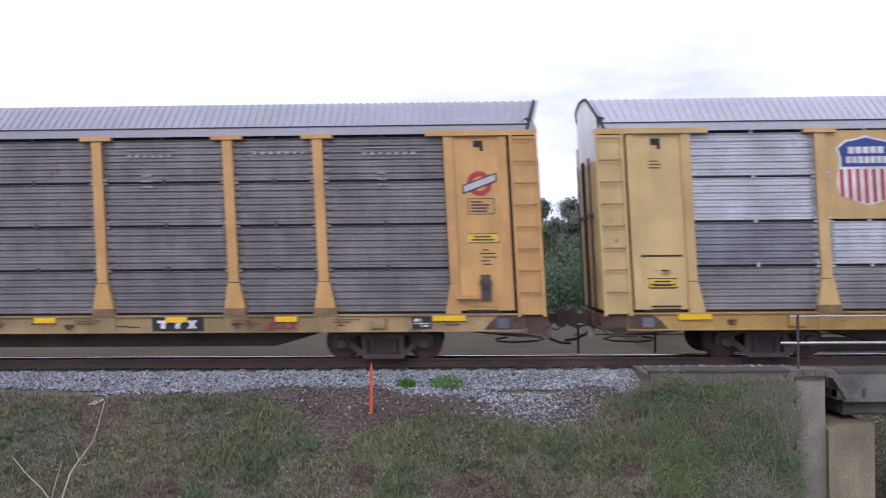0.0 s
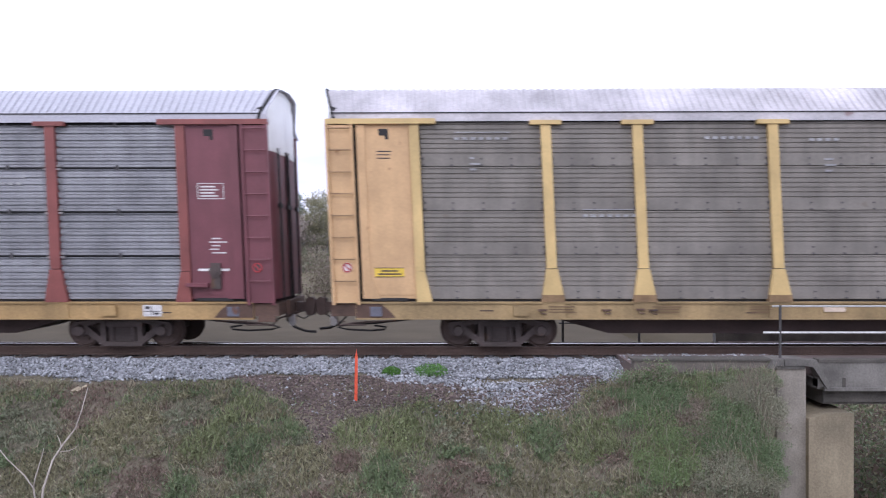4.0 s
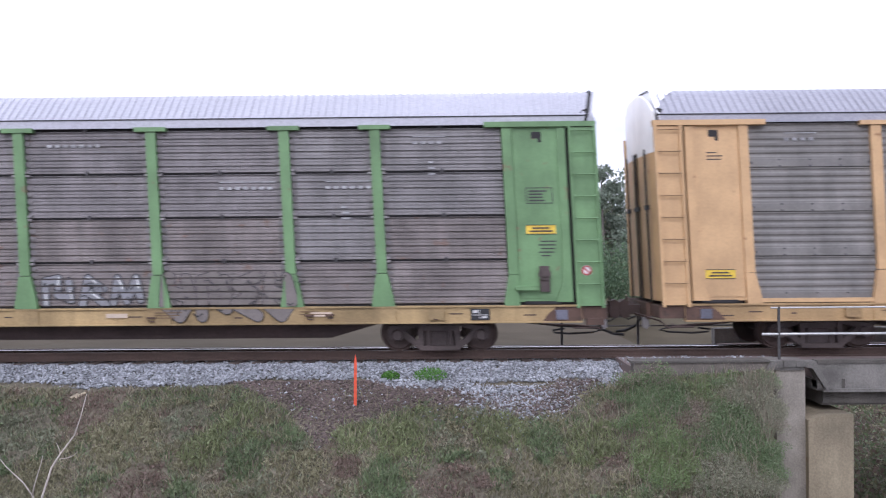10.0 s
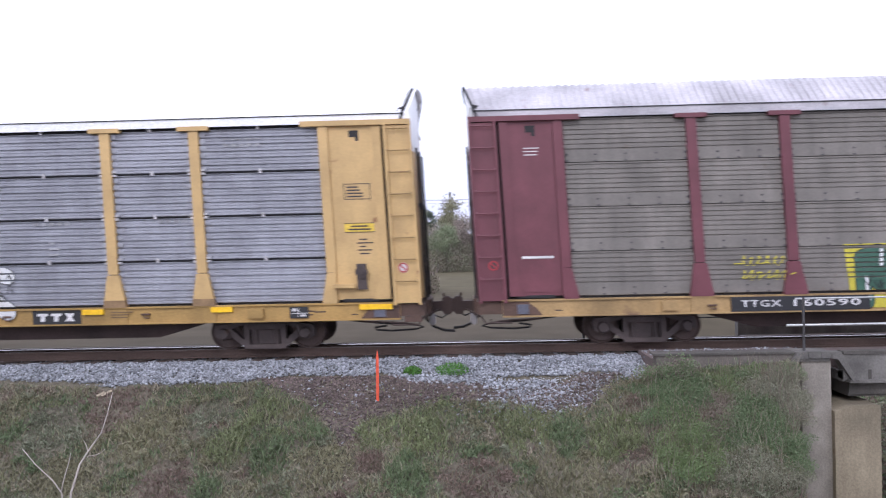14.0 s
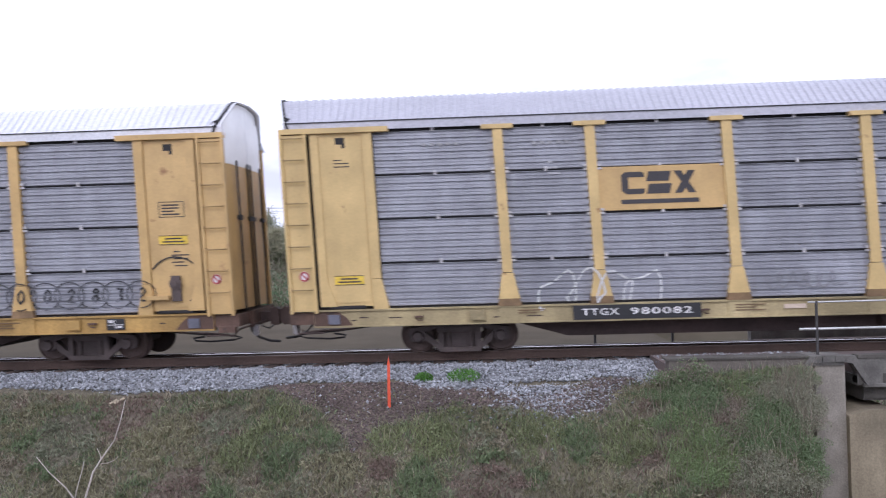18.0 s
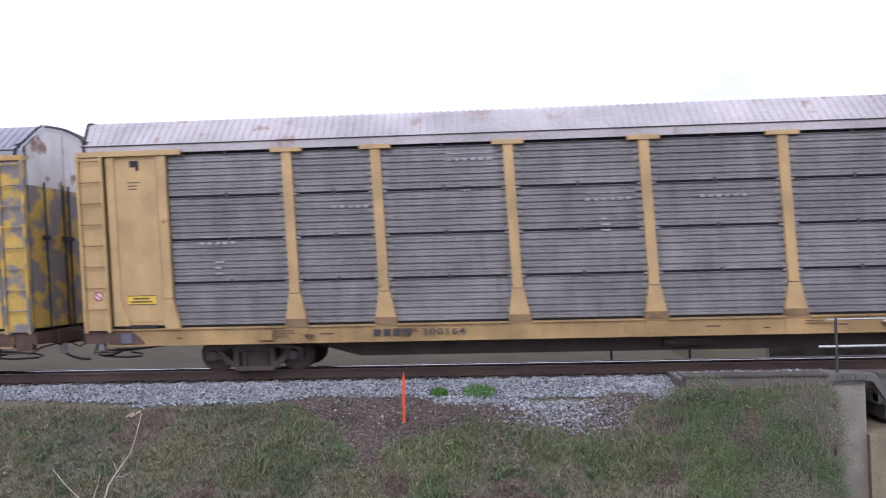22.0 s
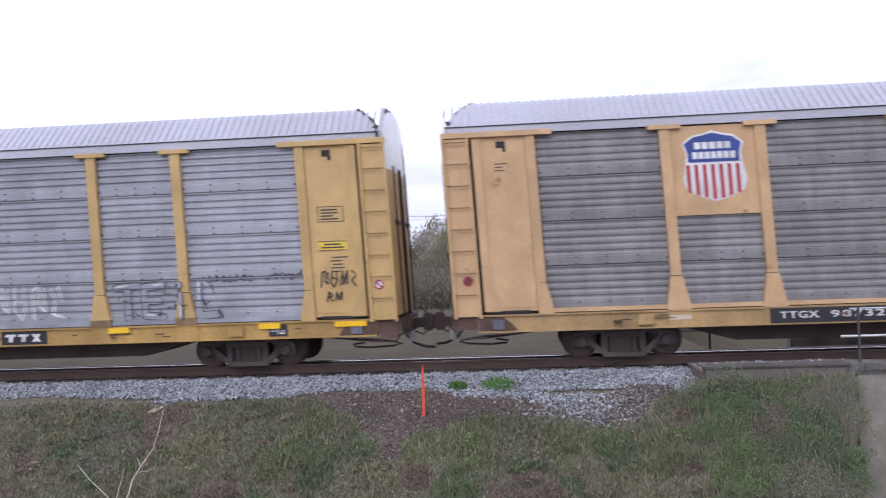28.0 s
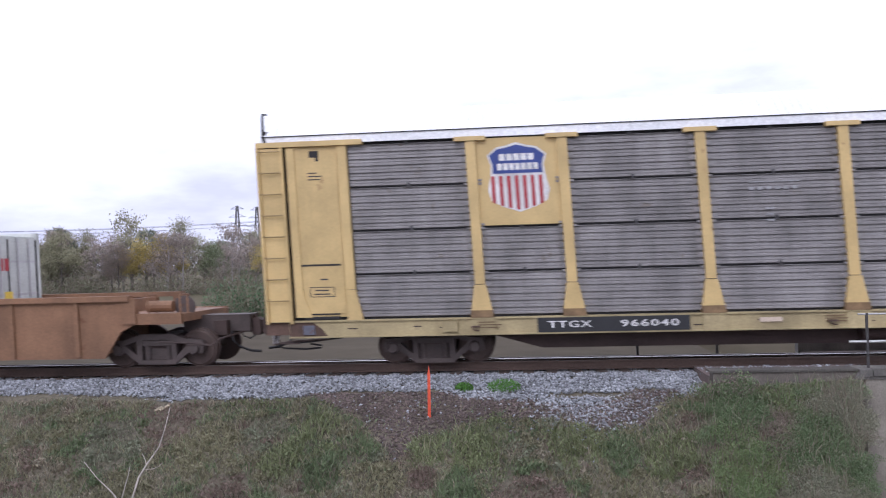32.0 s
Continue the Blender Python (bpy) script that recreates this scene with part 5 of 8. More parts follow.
def graffiti(car, x0, x1, z0, z1, n, fill, edge, glow=None, kind="block", seed=1, back=None, thick=0.2, label="", word=None, edge_w=0.05, square=False):
    """A sprayed piece: dark contour, fill colour, highlights, maybe a cloud behind."""
    r = random.Random(seed)
    cw, h = (x1 - x0) / n, z1 - z0
    strokes = []
    for i in range(n):
        for a, b, c, d in (letter(word[i]) if word else glyph(r, kind)):
            m, off = (0.98, 0.14) if word else (0.85, 0.12)
            strokes.append((i, (x0 + cw * (i + off + a * m), z0 + h * (0.1 + 0.8 * b)), (x0 + cw * (i + off + c * m), z0 + h * (0.1 + 0.8 * d)), thick * h * (r.uniform(0.92, 1.05) if word else r.uniform(0.75, 1.1))))
    g, rib = None, RIBS.get(car.name, "A")
    if back and square:
        g = part("graffiti", sprayed([[(x0 - 0.1, z0), (x1 - 0.05, z0), (x1 + 0.12, z1 + 0.08), (x0 - 0.2, z1 + 0.05)]], 0.001, rib).mesh("graffiti", back), car, label=label)
    elif back:
        blobs = [capsule((x0 + (x1 - x0) * k / 12, z0 + h * 0.3), (x0 + (x1 - x0) * (k + r.uniform(.3, 1)) / 12, z0 + h * r.uniform(0.5, 0.85)), h * r.uniform(0.28, 0.42)) for k in range(12)]
        g = part("graffiti", sprayed(blobs, 0.001, rib).mesh("graffiti", back), car, label=label)
    holder = g or car
    if edge:
        e = part("graffiti_contour" if g else "graffiti", sprayed([(0.003 + 0.0028 * i + 0.00012 * k, capsule(p, q, w + edge_w)) for k, (i, p, q, w) in enumerate(strokes)], 0.003, rib).mesh("graffiti", edge), holder, label="" if g else label)
        g = g or e
        tagged(e, kind="stuff")
    if fill:
        f = part("graffiti_fill" if g else "graffiti", sprayed([(0.0044 + 0.0028 * i + 0.00012 * k, capsule(p, q, w)) for k, (i, p, q, w) in enumerate(strokes)], 0.010, rib).mesh("graffiti", fill), g or car, label="sprayed fill colour of the graffiti" if g else label)
        g = g or f
        tagged(f, kind="stuff")
    if glow:
        hl = part("graffiti_highlight", sprayed([capsule((p[0] + w * .3, p[1] + w * .3), ((p[0] + q[0]) / 2 + w * .3, (p[1] + q[1]) / 2 + w * .3), w * 0.22, 3) for i, p, q, w in strokes[::2]], 0.042, rib).mesh("graffiti", glow), g, label="lighter sprayed highlights of the graffiti")
        tagged(hl, kind="stuff")
    # thin inner lines and drips
    marks = []
    for i in range(n):
        for _ in range(4):
            a, b = x0 + cw * (i + r.random()), z0 + h * r.uniform(0.12, 0.85)
            w = r.uniform(0.1, 0.32) * cw
            pts = [(a, b), (a + w * 0.4, b + h * r.uniform(-0.1, 0.14)), (a + w, b + h * r.uniform(-0.16, 0.16))]
            marks += [capsule(p, q, 0.011, 3) for p, q in zip(pts, pts[1:])]
    lines_ = part("graffiti_line", sprayed(marks, 0.046, rib).mesh("graffiti", edge if edge and edge is not I_YELLOW and edge is not I_PGREEN else I_BLACK), g, label="thin sprayed inner lines")
    tagged(lines_, kind="stuff")
    return tagged(g, kind="stuff")


def scrawl(car, lines_, mat, r=0.018, label=""):
    """Thin sprayed lines through points of (x, z)."""
    polys = [capsule(a, b, r, 3) for pts in lines_ for a, b in zip(pts, pts[1:])]
    return tagged(part("graffiti", sprayed(polys, 0.018, RIBS.get(car.name, "A")).mesh("graffiti", mat), car, label=label), kind="stuff")


def tag(word, x0, x1, z0, z1, lean=0.12):
    """Thin handwriting: the strokes of a word's letters as point runs."""
    cw, h = (x1 - x0) / len(word), z1 - z0
    return [[(x0 + cw * (i + 0.1 + 0.85 * run[k]) + lean * h * run[k + 1], z0 + h * run[k + 1]) for k in range(0, len(run), 2)] for i, ch in enumerate(word) for run in WORD[ch]]


def squiggle(x0, x1, z0, z1, seed, n=26, loops=5):
    r = random.Random(seed)
    ph = [r.uniform(0, 6.28) for _ in range(4)]
    pts = []
    for i in range(n * loops // 2):
        t = i / (n * loops // 2 - 1)
        a = t * loops * 6.28
        pts.append((x0 + (x1 - x0) * (0.06 + 0.88 * t) + (x1 - x0) / loops * 0.35 * math.cos(a + ph[0]), (z0 + z1) / 2 + (z1 - z0) * (0.36 * math.sin(a + ph[1]) + 0.12 * math.sin(2.3 * a + ph[2]))))
    return pts


def ink(name, c, rough=0.55):
    return material(name, c, rough, 0, 0.75, fine=30, grain=0.2, bump=0)


I_SKY, I_WHITE, I_PGREEN, I_DGREEN = ink("spray_sky_blue", (0.30, 0.50, 0.66)), ink("spray_white", (0.70, 0.70, 0.70)), ink("spray_pale_green", (0.34, 0.43, 0.37)), ink("spray_dark_green", (0.05, 0.13, 0.09))
I_LIME, I_YELLOW, I_BLUE, I_TEAL = ink("spray_lime", (0.36, 0.52, 0.18)), ink("spray_yellow", (0.58, 0.50, 0.05)), ink("spray_blue", (0.035, 0.17, 0.36)), ink("spray_teal", (0.06, 0.30, 0.32))
I_BLACK, I_RED, I_PINK, I_NAVY = ink("spray_black", (0.02, 0.02, 0.024)), ink("spray_red", (0.32, 0.05, 0.06)), ink("spray_pink", (0.36, 0.215, 0.21)), ink("spray_navy", (0.03, 0.035, 0.10))
I_DARKRED = ink("spray_dark_red", (0.17, 0.035, 0.035))
I_MINT = ink("spray_mint", (0.50, 0.60, 0.54))
I_BARE, I_TAUPE, I_MIST = ink("bare_silver_fill", (0.33, 0.33, 0.37)), ink("spray_taupe", (0.19, 0.165, 0.155)), ink("spray_mist_grey", (0.40, 0.385, 0.43))
I_GREY, I_PURPLE, I_GREEN, I_ORANGE = ink("spray_grey", (0.26, 0.26, 0.28)), ink("spray_purple", (0.125, 0.095, 0.125)), ink("spray_green", (0.125, 0.215, 0.085)), ink("spray_orange", (0.6, 0.25, 0.12))


def rivets(car, kind, bright):
    """Clips at the middle of each panel seam, or rows of rivets along the plain bands."""
    def build(s):
        for b in range(9):
            c, w = (POSTS[b] + POSTS[b + 1]) / 2, POSTS[b + 1] - POSTS[b] - 0.2
            for r in range(1 if kind == "A" else 0, ROWS + (kind == "A")):
                z = Z0 + r * ROW_H
                if kind == "A":
                    s.box(c - 0.03, c + 0.03, FACE - 0.02, FACE + 0.01, z - 0.05, z + 0.05)
                    continue
                for k in range(3):
                    cx = c - w / 2 + w * (k + 1) / 4
                    for dz in (0.02, 0.15):
                        s.box(cx - 0.022, cx + 0.022, FACE - 0.016, FACE, z + dz, z + dz + 0.03)
                for sx in (-1, 1):
                    for dz in ((0.08,) if kind == "B" else (0.02, 0.15)):
                        s.box(c + sx * w * 0.485 - 0.022, c + sx * w * 0.485 + 0.022, FACE - 0.02, FACE, z + dz, z + dz + 0.04)
    tagged(part("rivet", shared(("rivets", kind), HARD if kind == "A" and bright else CLIP_DARK, build), car), kind="stuff")


def hatch(car, side, ink):
    """The framed lower hatch of an end wall."""
    cx = side * 12.28
    mark(car, "hatch_edge", DARK, [rect(cx - 0.44, cx + 0.44, 2.06, 2.10), rect(cx - 0.44, cx - 0.42, 1.15, 2.06), rect(cx - 0.36, cx + 0.36, 1.02, 1.05)], WALL_Y)
    mark(car, "notice", ink, [rect(cx - 0.27, cx + 0.27, 1.40, 1.415), rect(cx - 0.27, cx + 0.27, 1.60, 1.615), rect(cx - 0.27, cx - 0.255, 1.415, 1.60), rect(cx + 0.255, cx + 0.27, 1.415, 1.60), rect(cx - 0.18, cx + 0.18, 1.45, 1.475), rect(cx - 0.15, cx + 0.15, 1.53, 1.555), rect(cx - 0.02, cx + 0.14, 1.76, 1.79)], WALL_Y)


# ---- the train, from the leading wagon back ----
I_DUSK = ink("spray_dusk_blue", (0.17, 0.17, 0.23))
SIGN_GREEN = material("sign_green", (0.115, 0.21, 0.075), 0.5, 0, 0.8, bump=0.03)
SIGN_SILVER = material("galvanised_sign_silver", (0.55, 0.55, 0.58), 0.45, 0.2, 0.85, bump=0.04)
B1, B2 = (POSTS[1] + POSTS[2]) / 2, (POSTS[2] + POSTS[3]) / 2
UP_SIGN = (1, 2, 2)

c = autorack(0, "yellow and silver auto-carrier wagon with a painted shield", "A", "silver", "yellow", end="pale", sill="gold", roof="light", swaps={(0, 3): "bright", (0, 2): "bright", (1, 1): "bright", (0, 1): "grey", (0, 0): "tan", (1, 0): "tan"}, signs=((*UP_SIGN, PAINT["yellow"]),), brake=False, reflect=(-11.66, -3.0, 3.0))
shield(c)
placards(c, BLACKINK, 10), hatch(c, -1, BLACKINK)
c = autorack(1, "orange-yellow auto-carrier wagon with weathered brown-grey panels", "A", "brown", "orange", sill="dirty", roof="grey", top="white_rusty", signs=((4, 2, 1, PAINT["gold"]),), reflect=(-11.55, -7.9, -5.6, -2.74, 0.02, 2.94, 5.75, 8.08, 11.5))
block_logo(c, BLACKINK, POSTS[4] + 0.25, POSTS[5] - 0.3, 2.98, 3.62, ("open", "bars", "zigzag"), SIGN_Y)
chevron_logo(c, -1), chevron_logo(c, 1)
number_board(c, -7.75, -5.13, "983716")
pool_mark(c, 5.22, 6.32)
scrawl(c, [squiggle(7.6, 8.4, 0.58, 0.84, 5, loops=3)], I_RED, 0.02, "small red sprayed tag on the sill")
placards(c, BLACKINK, 11), chalk(c, 1)
c = autorack(2, "faded yellow auto-carrier wagon with grey riveted panels and blue graffiti", "B", "grey", "peach", sill="faded", roof="grey")
stripe_logo(c, GREYINK)
number_board(c, -6.63, -4.13, "850108")
pool_mark(c, 5.13, 6.23)
graffiti(c, 4.85, 8.75, 0.98, 1.98, 5, I_SKY, I_NAVY, I_WHITE, "bubble", 21, thick=0.13, word="EINOZ", edge_w=0.035, label="pale blue bubble graffiti with navy outlines")
dome = [(9.35 + 0.78 * math.cos(radians(a)), 1.06 + 0.92 * math.sin(radians(a))) for a in range(0, 181, 15)]
scrawl(c, [[(x + 0.22, z) for x, z in dome[:7]]], I_NAVY, 0.10, "navy sprayed shadow")
tagged(part("graffiti", sprayed([dome], 0.006, "B").mesh("graffiti", I_PGREEN), c, label="dull green sprayed dome"), kind="stuff")
scrawl(c, [dome, [(8.75, 1.55), (9.2, 1.68), (9.7, 1.5), (10.05, 1.2)], [(9.0, 1.45), (9.6, 1.62), (9.9, 1.75)]], I_NAVY, 0.022, "thin navy outlines")
scrawl(c, [squiggle(10.3, 11.4, 1.4, 1.65, 63, loops=5), squiggle(10.35, 11.3, 1.1, 1.3, 64, loops=5)], I_DUSK, 0.010, "faint thin scribble")
scrawl(c, tag("fdbh", -0.95, 2.0, 1.0, 1.85, 0.0) + tag("fdbh", -0.85, 2.1, 1.06, 1.78, 0.0), I_DUSK, 0.014, "thin dark sprayed outline of a word")
placards(c, BLACKINK, 12)
c = autorack(3, "pale yellow auto-carrier wagon with dark dusty panels", "C", "umber", "pale", end="peach", sill="dirty", roof="stained", reflect=(11.33,))
graffiti(c, 10.4, 11.5, 0.9, 1.9, 1, I_WHITE, None, None, "bubble", 31, thick=0.2, label="white sprayed hand shape")
placards(c, BLACKINK, 13), chalk(c, 3, 0.5)
c = autorack(4, "oxide-red auto-carrier wagon with light grey panels and white graffiti", "A", "pewter", "red", end="maroon", sill="yellow", roof="light")
stripe_logo(c, GREYINK)
number_board(c, -7.49, -5.0, "974160")
pool_mark(c, 4.8, 5.91)
graffiti(c, -4.1, -0.7, 0.97, 1.8, 6, I_WHITE, I_DGREEN, None, "bubble", 41, back=I_PGREEN, thick=0.10, word="hedbdb", edge_w=0.03, label="white bubble graffiti with dark green shadows")
graffiti(c, 1.85, 3.9, 0.62, 1.68, 3, I_PGREEN, I_GREY, None, "block", 42, thick=0.08, word="dhf", edge_w=0.025, label="pale green block graffiti")
placards(c, WHITE, 14, False), chalk(c, 4)
c = autorack(5, "black-framed auto-carrier wagon with tan-grey panels and yellow reflector strips", "A", "tan", "black", sill="black", roof="light", signs=((1, 2, 1, PAINT["black"]),), brake=False)
block_logo(c, WHITE, POSTS[1] + 0.2, POSTS[2] - 0.2, 3.02, 3.52, ("open", "bars"), SIGN_Y)
lettering(c, "710822", WHITE, 5.45, 6.8, 0.62, 0.82, SILL_Y - 0.02)
lettering(c, "CNA", WHITE, 4.68, 5.36, 0.62, 0.82, SILL_Y - 0.02, "reporting_mark")
for x in (POSTS[1], POSTS[4], POSTS[6], POSTS[8]):
    part("reflector", shared("post_reflector", REFLECT, lambda s: s.box(-0.06, 0.06, FACE - 0.115, FACE - 0.09, 1.06, 1.52)), c, (x, 0, 0))
for x in (-12.93, 12.93):
    part("reflector", shared("ladder_reflector", REFLECT, lambda s: s.box(-0.06, 0.06, FACE - 0.16, FACE - 0.10, 0.95, 1.8)), c, (x, 0, 0))
placards(c, WHITE, 15), chalk(c, 5)
c = autorack(6, "golden yellow auto-carrier wagon with bright silver panels", "A", "silver", "gold", sill="gold", roof="white", top="white", signs=((2, 2, 1, SIGN_SILVER),), reflect=(-11.5, -7.88, -4.15, -1.31, 1.52, 7.18, 9.26, 11.8))
block_logo(c, YELLOWINK, B2 - 0.85, B2 + 0.75, 3.12, 3.58, ("open", "bars", "cross"), SKIN_Y, (2.94, 3.02), GREYINK)
number_board(c, -6.6, -4.38, "962096")
pool_mark(c, 5.25, 6.32)
placards(c, BLACKINK, 16), chalk(c, 6, 0.6)
c = autorack(7, "faded yellow auto-carrier wagon with tan-grey riveted panels", "B", "taupe", "peach", sill="faded", roof="grey", panel_reflect=(-4.58, -1.78, 0.29, 1.98, 4.77, 7.6, 10.9), brake=False)
stripe_logo(c, GREYINK)
number_board(c, -6.73, -4.31, "988304")
pool_mark(c, 4.96, 6.02)
placards(c, BLACKINK, 17), chalk(c, 7, 0.5)
c = autorack(8, "green-framed auto-carrier wagon with rust-streaked panels and graffiti", "A", "brown", "green", sill="dirty", roof="light", top="peach", signs=((2, 2, 1, SIGN_GREEN),), swaps={**{(b, r): "rusted" for b in range(9) for r in (0, 1)}, (0, 3): "tan", (0, 2): "tan", (1, 3): "tan", (1, 2): "tan", (8, 3): "tan", (8, 2): "tan", (7, 3): "tan", (7, 2): "tan", (7, 1): "tan"})
mark(c, "owner_logo", WHITE, [rect(B2 - 1.02, B2 - 0.35, 3.38, 3.55, 0.03), rect(B2 - 1.08, B2 - 0.42, 3.03, 3.18, 0.03), rect(B2 - 0.80, B2 - 0.62, 3.19, 3.37, -0.12), rect(B2 - 0.34, B2 - 0.18, 3.06, 3.50, 0.03)], SIGN_Y)
mark(c, "owner_logo", WHITE, [rect(B2 - 0.02 + 0.11 * i, B2 + 0.07 + 0.11 * i, 3.20, 3.31) for i in range(9)] + [rect(B2 - 0.02 + 0.11 * i, B2 + 0.07 + 0.11 * i, 3.03, 3.14) for i in range(8)], SIGN_Y)
number_board(c, -7.97, -4.92, "159006")
graffiti(c, -8.45, -4.4, 0.95, 1.78, 6, I_GREY, I_DUSK, None, "block", 81, back=I_PURPLE, thick=0.075, word="dbabhc", edge_w=0.02, label="faded grey and purple graffiti")
graffiti(c, -3.15, -1.3, 0.62, 1.62, 4, I_PGREEN, I_DGREEN, None, "bubble", 82, thick=0.07, word="TETO", edge_w=0.018, label="pale green bubble graffiti")
graffiti(c, 1.65, 3.85, 0.9, 1.6, 3, I_GREY, I_BLACK, I_WHITE, "block", 83, thick=0.11, word="dfh", edge_w=0.022, label="grey and white block graffiti")
graffiti(c, 4.25, 7.1, 0.62, 1.65, 4, I_TAUPE, I_BLACK, None, "bubble", 84, thick=0.12, word="bdgb", edge_w=0.016, label="dim purple bubble graffiti")
placards(c, BLACKINK, 18), chalk(c, 8)
c = autorack(9, "maroon auto-carrier wagon with tan riveted panels and many tags", "B", "taupe", "maroon", sill="yellow", roof="light", top="white", brake=False)
stripe_logo(c, GREYINK)
number_board(c, -8.0, -5.01, "993248")
pool_mark(c, 4.95, 6.37)
graffiti(c, -11.0, -9.8, 0.97, 1.6, 3, I_RED, None, None, "spike", 91, thick=0.08, label="red sprayed scribble")
graffiti(c, -8.7, -5.6, 0.72, 1.66, 4, I_NAVY, I_WHITE, None, "bubble", 92, thick=0.13, word="fgab", edge_w=0.024, label="dark blue graffiti with pale outline")
scrawl(c, [[(-8.3, 0.62), (-8.75, 0.95), (-8.8, 1.3), (-8.45, 1.6), (-7.9, 1.62)]], I_WHITE, 0.035, "white sprayed outline")
graffiti(c, -5.05, -4.3, 0.95, 1.6, 2, I_RED, None, None, "spike", 93, thick=0.06, label="red sprayed scribble")
graffiti(c, -3.95, -1.3, 0.72, 2.0, 4, I_WHITE, I_TAUPE, None, "block", 94, thick=0.085, word="(f/(", edge_w=0.012, label="white brushed strokes")
graffiti(c, -0.85, 0.6, 0.75, 1.6, 2, I_DUSK, I_SKY, None, "bubble", 95, thick=0.15, word="bg", edge_w=0.02, label="faded blue bubble tag")
graffiti(c, 1.75, 4.5, 0.97, 1.7, 4, I_TAUPE, I_WHITE, None, "block", 96, thick=0.11, word="CAVE", edge_w=0.022, label="brown letters with a thin white outline")
placards(c, WHITE, 19, False)
c = autorack(10, "maroon auto-carrier wagon with brown perforated panels and large green graffiti", "C", "umber", "maroon", sill="yellow", roof="stained", top="white", signs=((3, 2, 1, PAINT["maroon"]), (8, 2, 1, PAINT["maroon"])), brake=False)
x0 = POSTS[3] + 0.2
mark(c, "owner_logo", WHITE, [rect(x0 + 0.1 + 0.16 * i, x0 + 0.22 + 0.16 * i, 3.36, 3.54) for i in range(7)] + [rect(x0, x0 + 2.0, 3.18, 3.25), rect(x0, x0 + 2.0, 3.03, 3.10)] + ring(x0 + 2.05, 3.33, 0.22, 0.30, 0, 190, 12) + ring(x0 + 2.05, 3.33, 0.08, 0.15, 0, 270, 12), SIGN_Y, step=0.0003)
x0 = POSTS[8] + 0.45
mark(c, "owner_logo", WHITE, [rect(x0, x0 + 1.2, 3.30, 3.34), rect(x0, x0 + 1.2, 3.20, 3.24), rect(x0 + 1.55, x0 + 1.9, 3.02, 3.10)] + ring(x0 + 1.5, 3.32, 0.13, 0.32, 0, 360, 20), SIGN_Y, step=0.0003)
number_board(c, -8.34, -5.53, "160590")
pool_mark(c, 4.93, 6.56)
graffiti(c, -5.75, -1.5, 0.6, 1.86, 5, I_DGREEN, I_BLACK, I_WHITE, "block", 101, back=I_YELLOW, thick=0.12, word="dbhaf", edge_w=0.02, square=True, label="dark green letters on a yellow block")
scrawl(c, [squiggle(-8.2, -7.1, 1.5, 1.72, 61, loops=6), squiggle(-8.15, -7.0, 1.2, 1.42, 62, loops=6)], I_YELLOW, 0.012, "thin yellow handwriting")
graffiti(c, -1.1, 3.3, 0.62, 1.92, 5, I_LIME, I_DGREEN, I_PGREEN, "block", 102, thick=0.10, edge_w=0.045, label="lime green graffiti word", word="BLINK")
ball = [(4.38 + (0.56 + 0.07 * math.sin(5 * a)) * math.cos(a), 1.32 + (0.58 + 0.06 * math.cos(4 * a)) * math.sin(a)) for a in (0.35 * q for q in range(18))]
scrawl(c, [[(4.38 + 0.45 * math.cos(a), 1.32 + 0.45 * math.sin(a)), (4.38 + 0.88 * math.cos(a + 0.1), 1.36 + 0.74 * math.sin(a + 0.1))] for a in (0.3, 0.8, 1.3, 1.9, 2.4, 2.9, 3.4)], I_ORANGE, 0.06, "orange sprayed rays")
tagged(part("graffiti", sprayed([ball], 0.030, "C").mesh("graffiti", I_BLUE), c, label="blue sprayed flower"), kind="stuff")
scrawl(c, [[(x + dx, z + dz) for x, z in squiggle(3.98, 4.8, 0.9, 1.75, 103 + q, loops=3)] for q, dx, dz in ((0, 0, 0.1), (1, 0.02, -0.05))], I_NAVY, 0.03, "navy lines inside the flower")
scrawl(c, [squiggle(10.2, 11.2, 0.95, 1.5, 109, loops=3)], I_WHITE, 0.02, "small white tag")
placards(c, WHITE, 20, False)
c = autorack(11, "yellow auto-carrier wagon with silver panels and white bubble graffiti", "A", "silver", "yellow", sill="gold", roof="white", top="white", signs=((2, 2, 1, SIGN_SILVER),), reflect=(0.16, 6.52, 9.28, 12.55))
block_logo(c, YELLOWINK, B2 - 0.85, B2 + 0.75, 3.12, 3.58, ("open", "bars", "cross"), SKIN_Y, (2.94, 3.02), GREYINK)
pool_mark(c, 5.19, 6.24)
graffiti(c, -7.5, -3.1, 0.6, 1.92, 5, I_WHITE, I_BLACK, I_GREY, "bubble", 111, thick=0.15, word="fbhbg", edge_w=0.022, label="white bubble graffiti with black outlines")
graffiti(c, -3.0, -0.4, 0.6, 1.7, 2, I_WHITE, I_BLACK, None, "bubble", 112, thick=0.19, word="fg", edge_w=0.022, label="white bubble graffiti with black outlines")
graffiti(c, 1.85, 4.8, 0.6, 1.95, 4, I_WHITE, I_BLACK, None, "block", 113, thick=0.125, word="hdha", edge_w=0.018, label="white bubble graffiti with thin black outlines")
placards(c, BLACKINK, 21), chalk(c, 11, 0.6)
c = autorack(12, "orange-yellow auto-carrier wagon with dirty brown panels and a shield", "A", "dark", "orange", sill="yellow", roof="rust", top="peach", signs=((*UP_SIGN, PAINT["orange"]),), swaps={(0, 1): "brown", (0, 2): "brown"}, brake=False)
shield(c)
number_board(c, -7.78, -5.87, "516959", board=False, ink=BLACKINK)
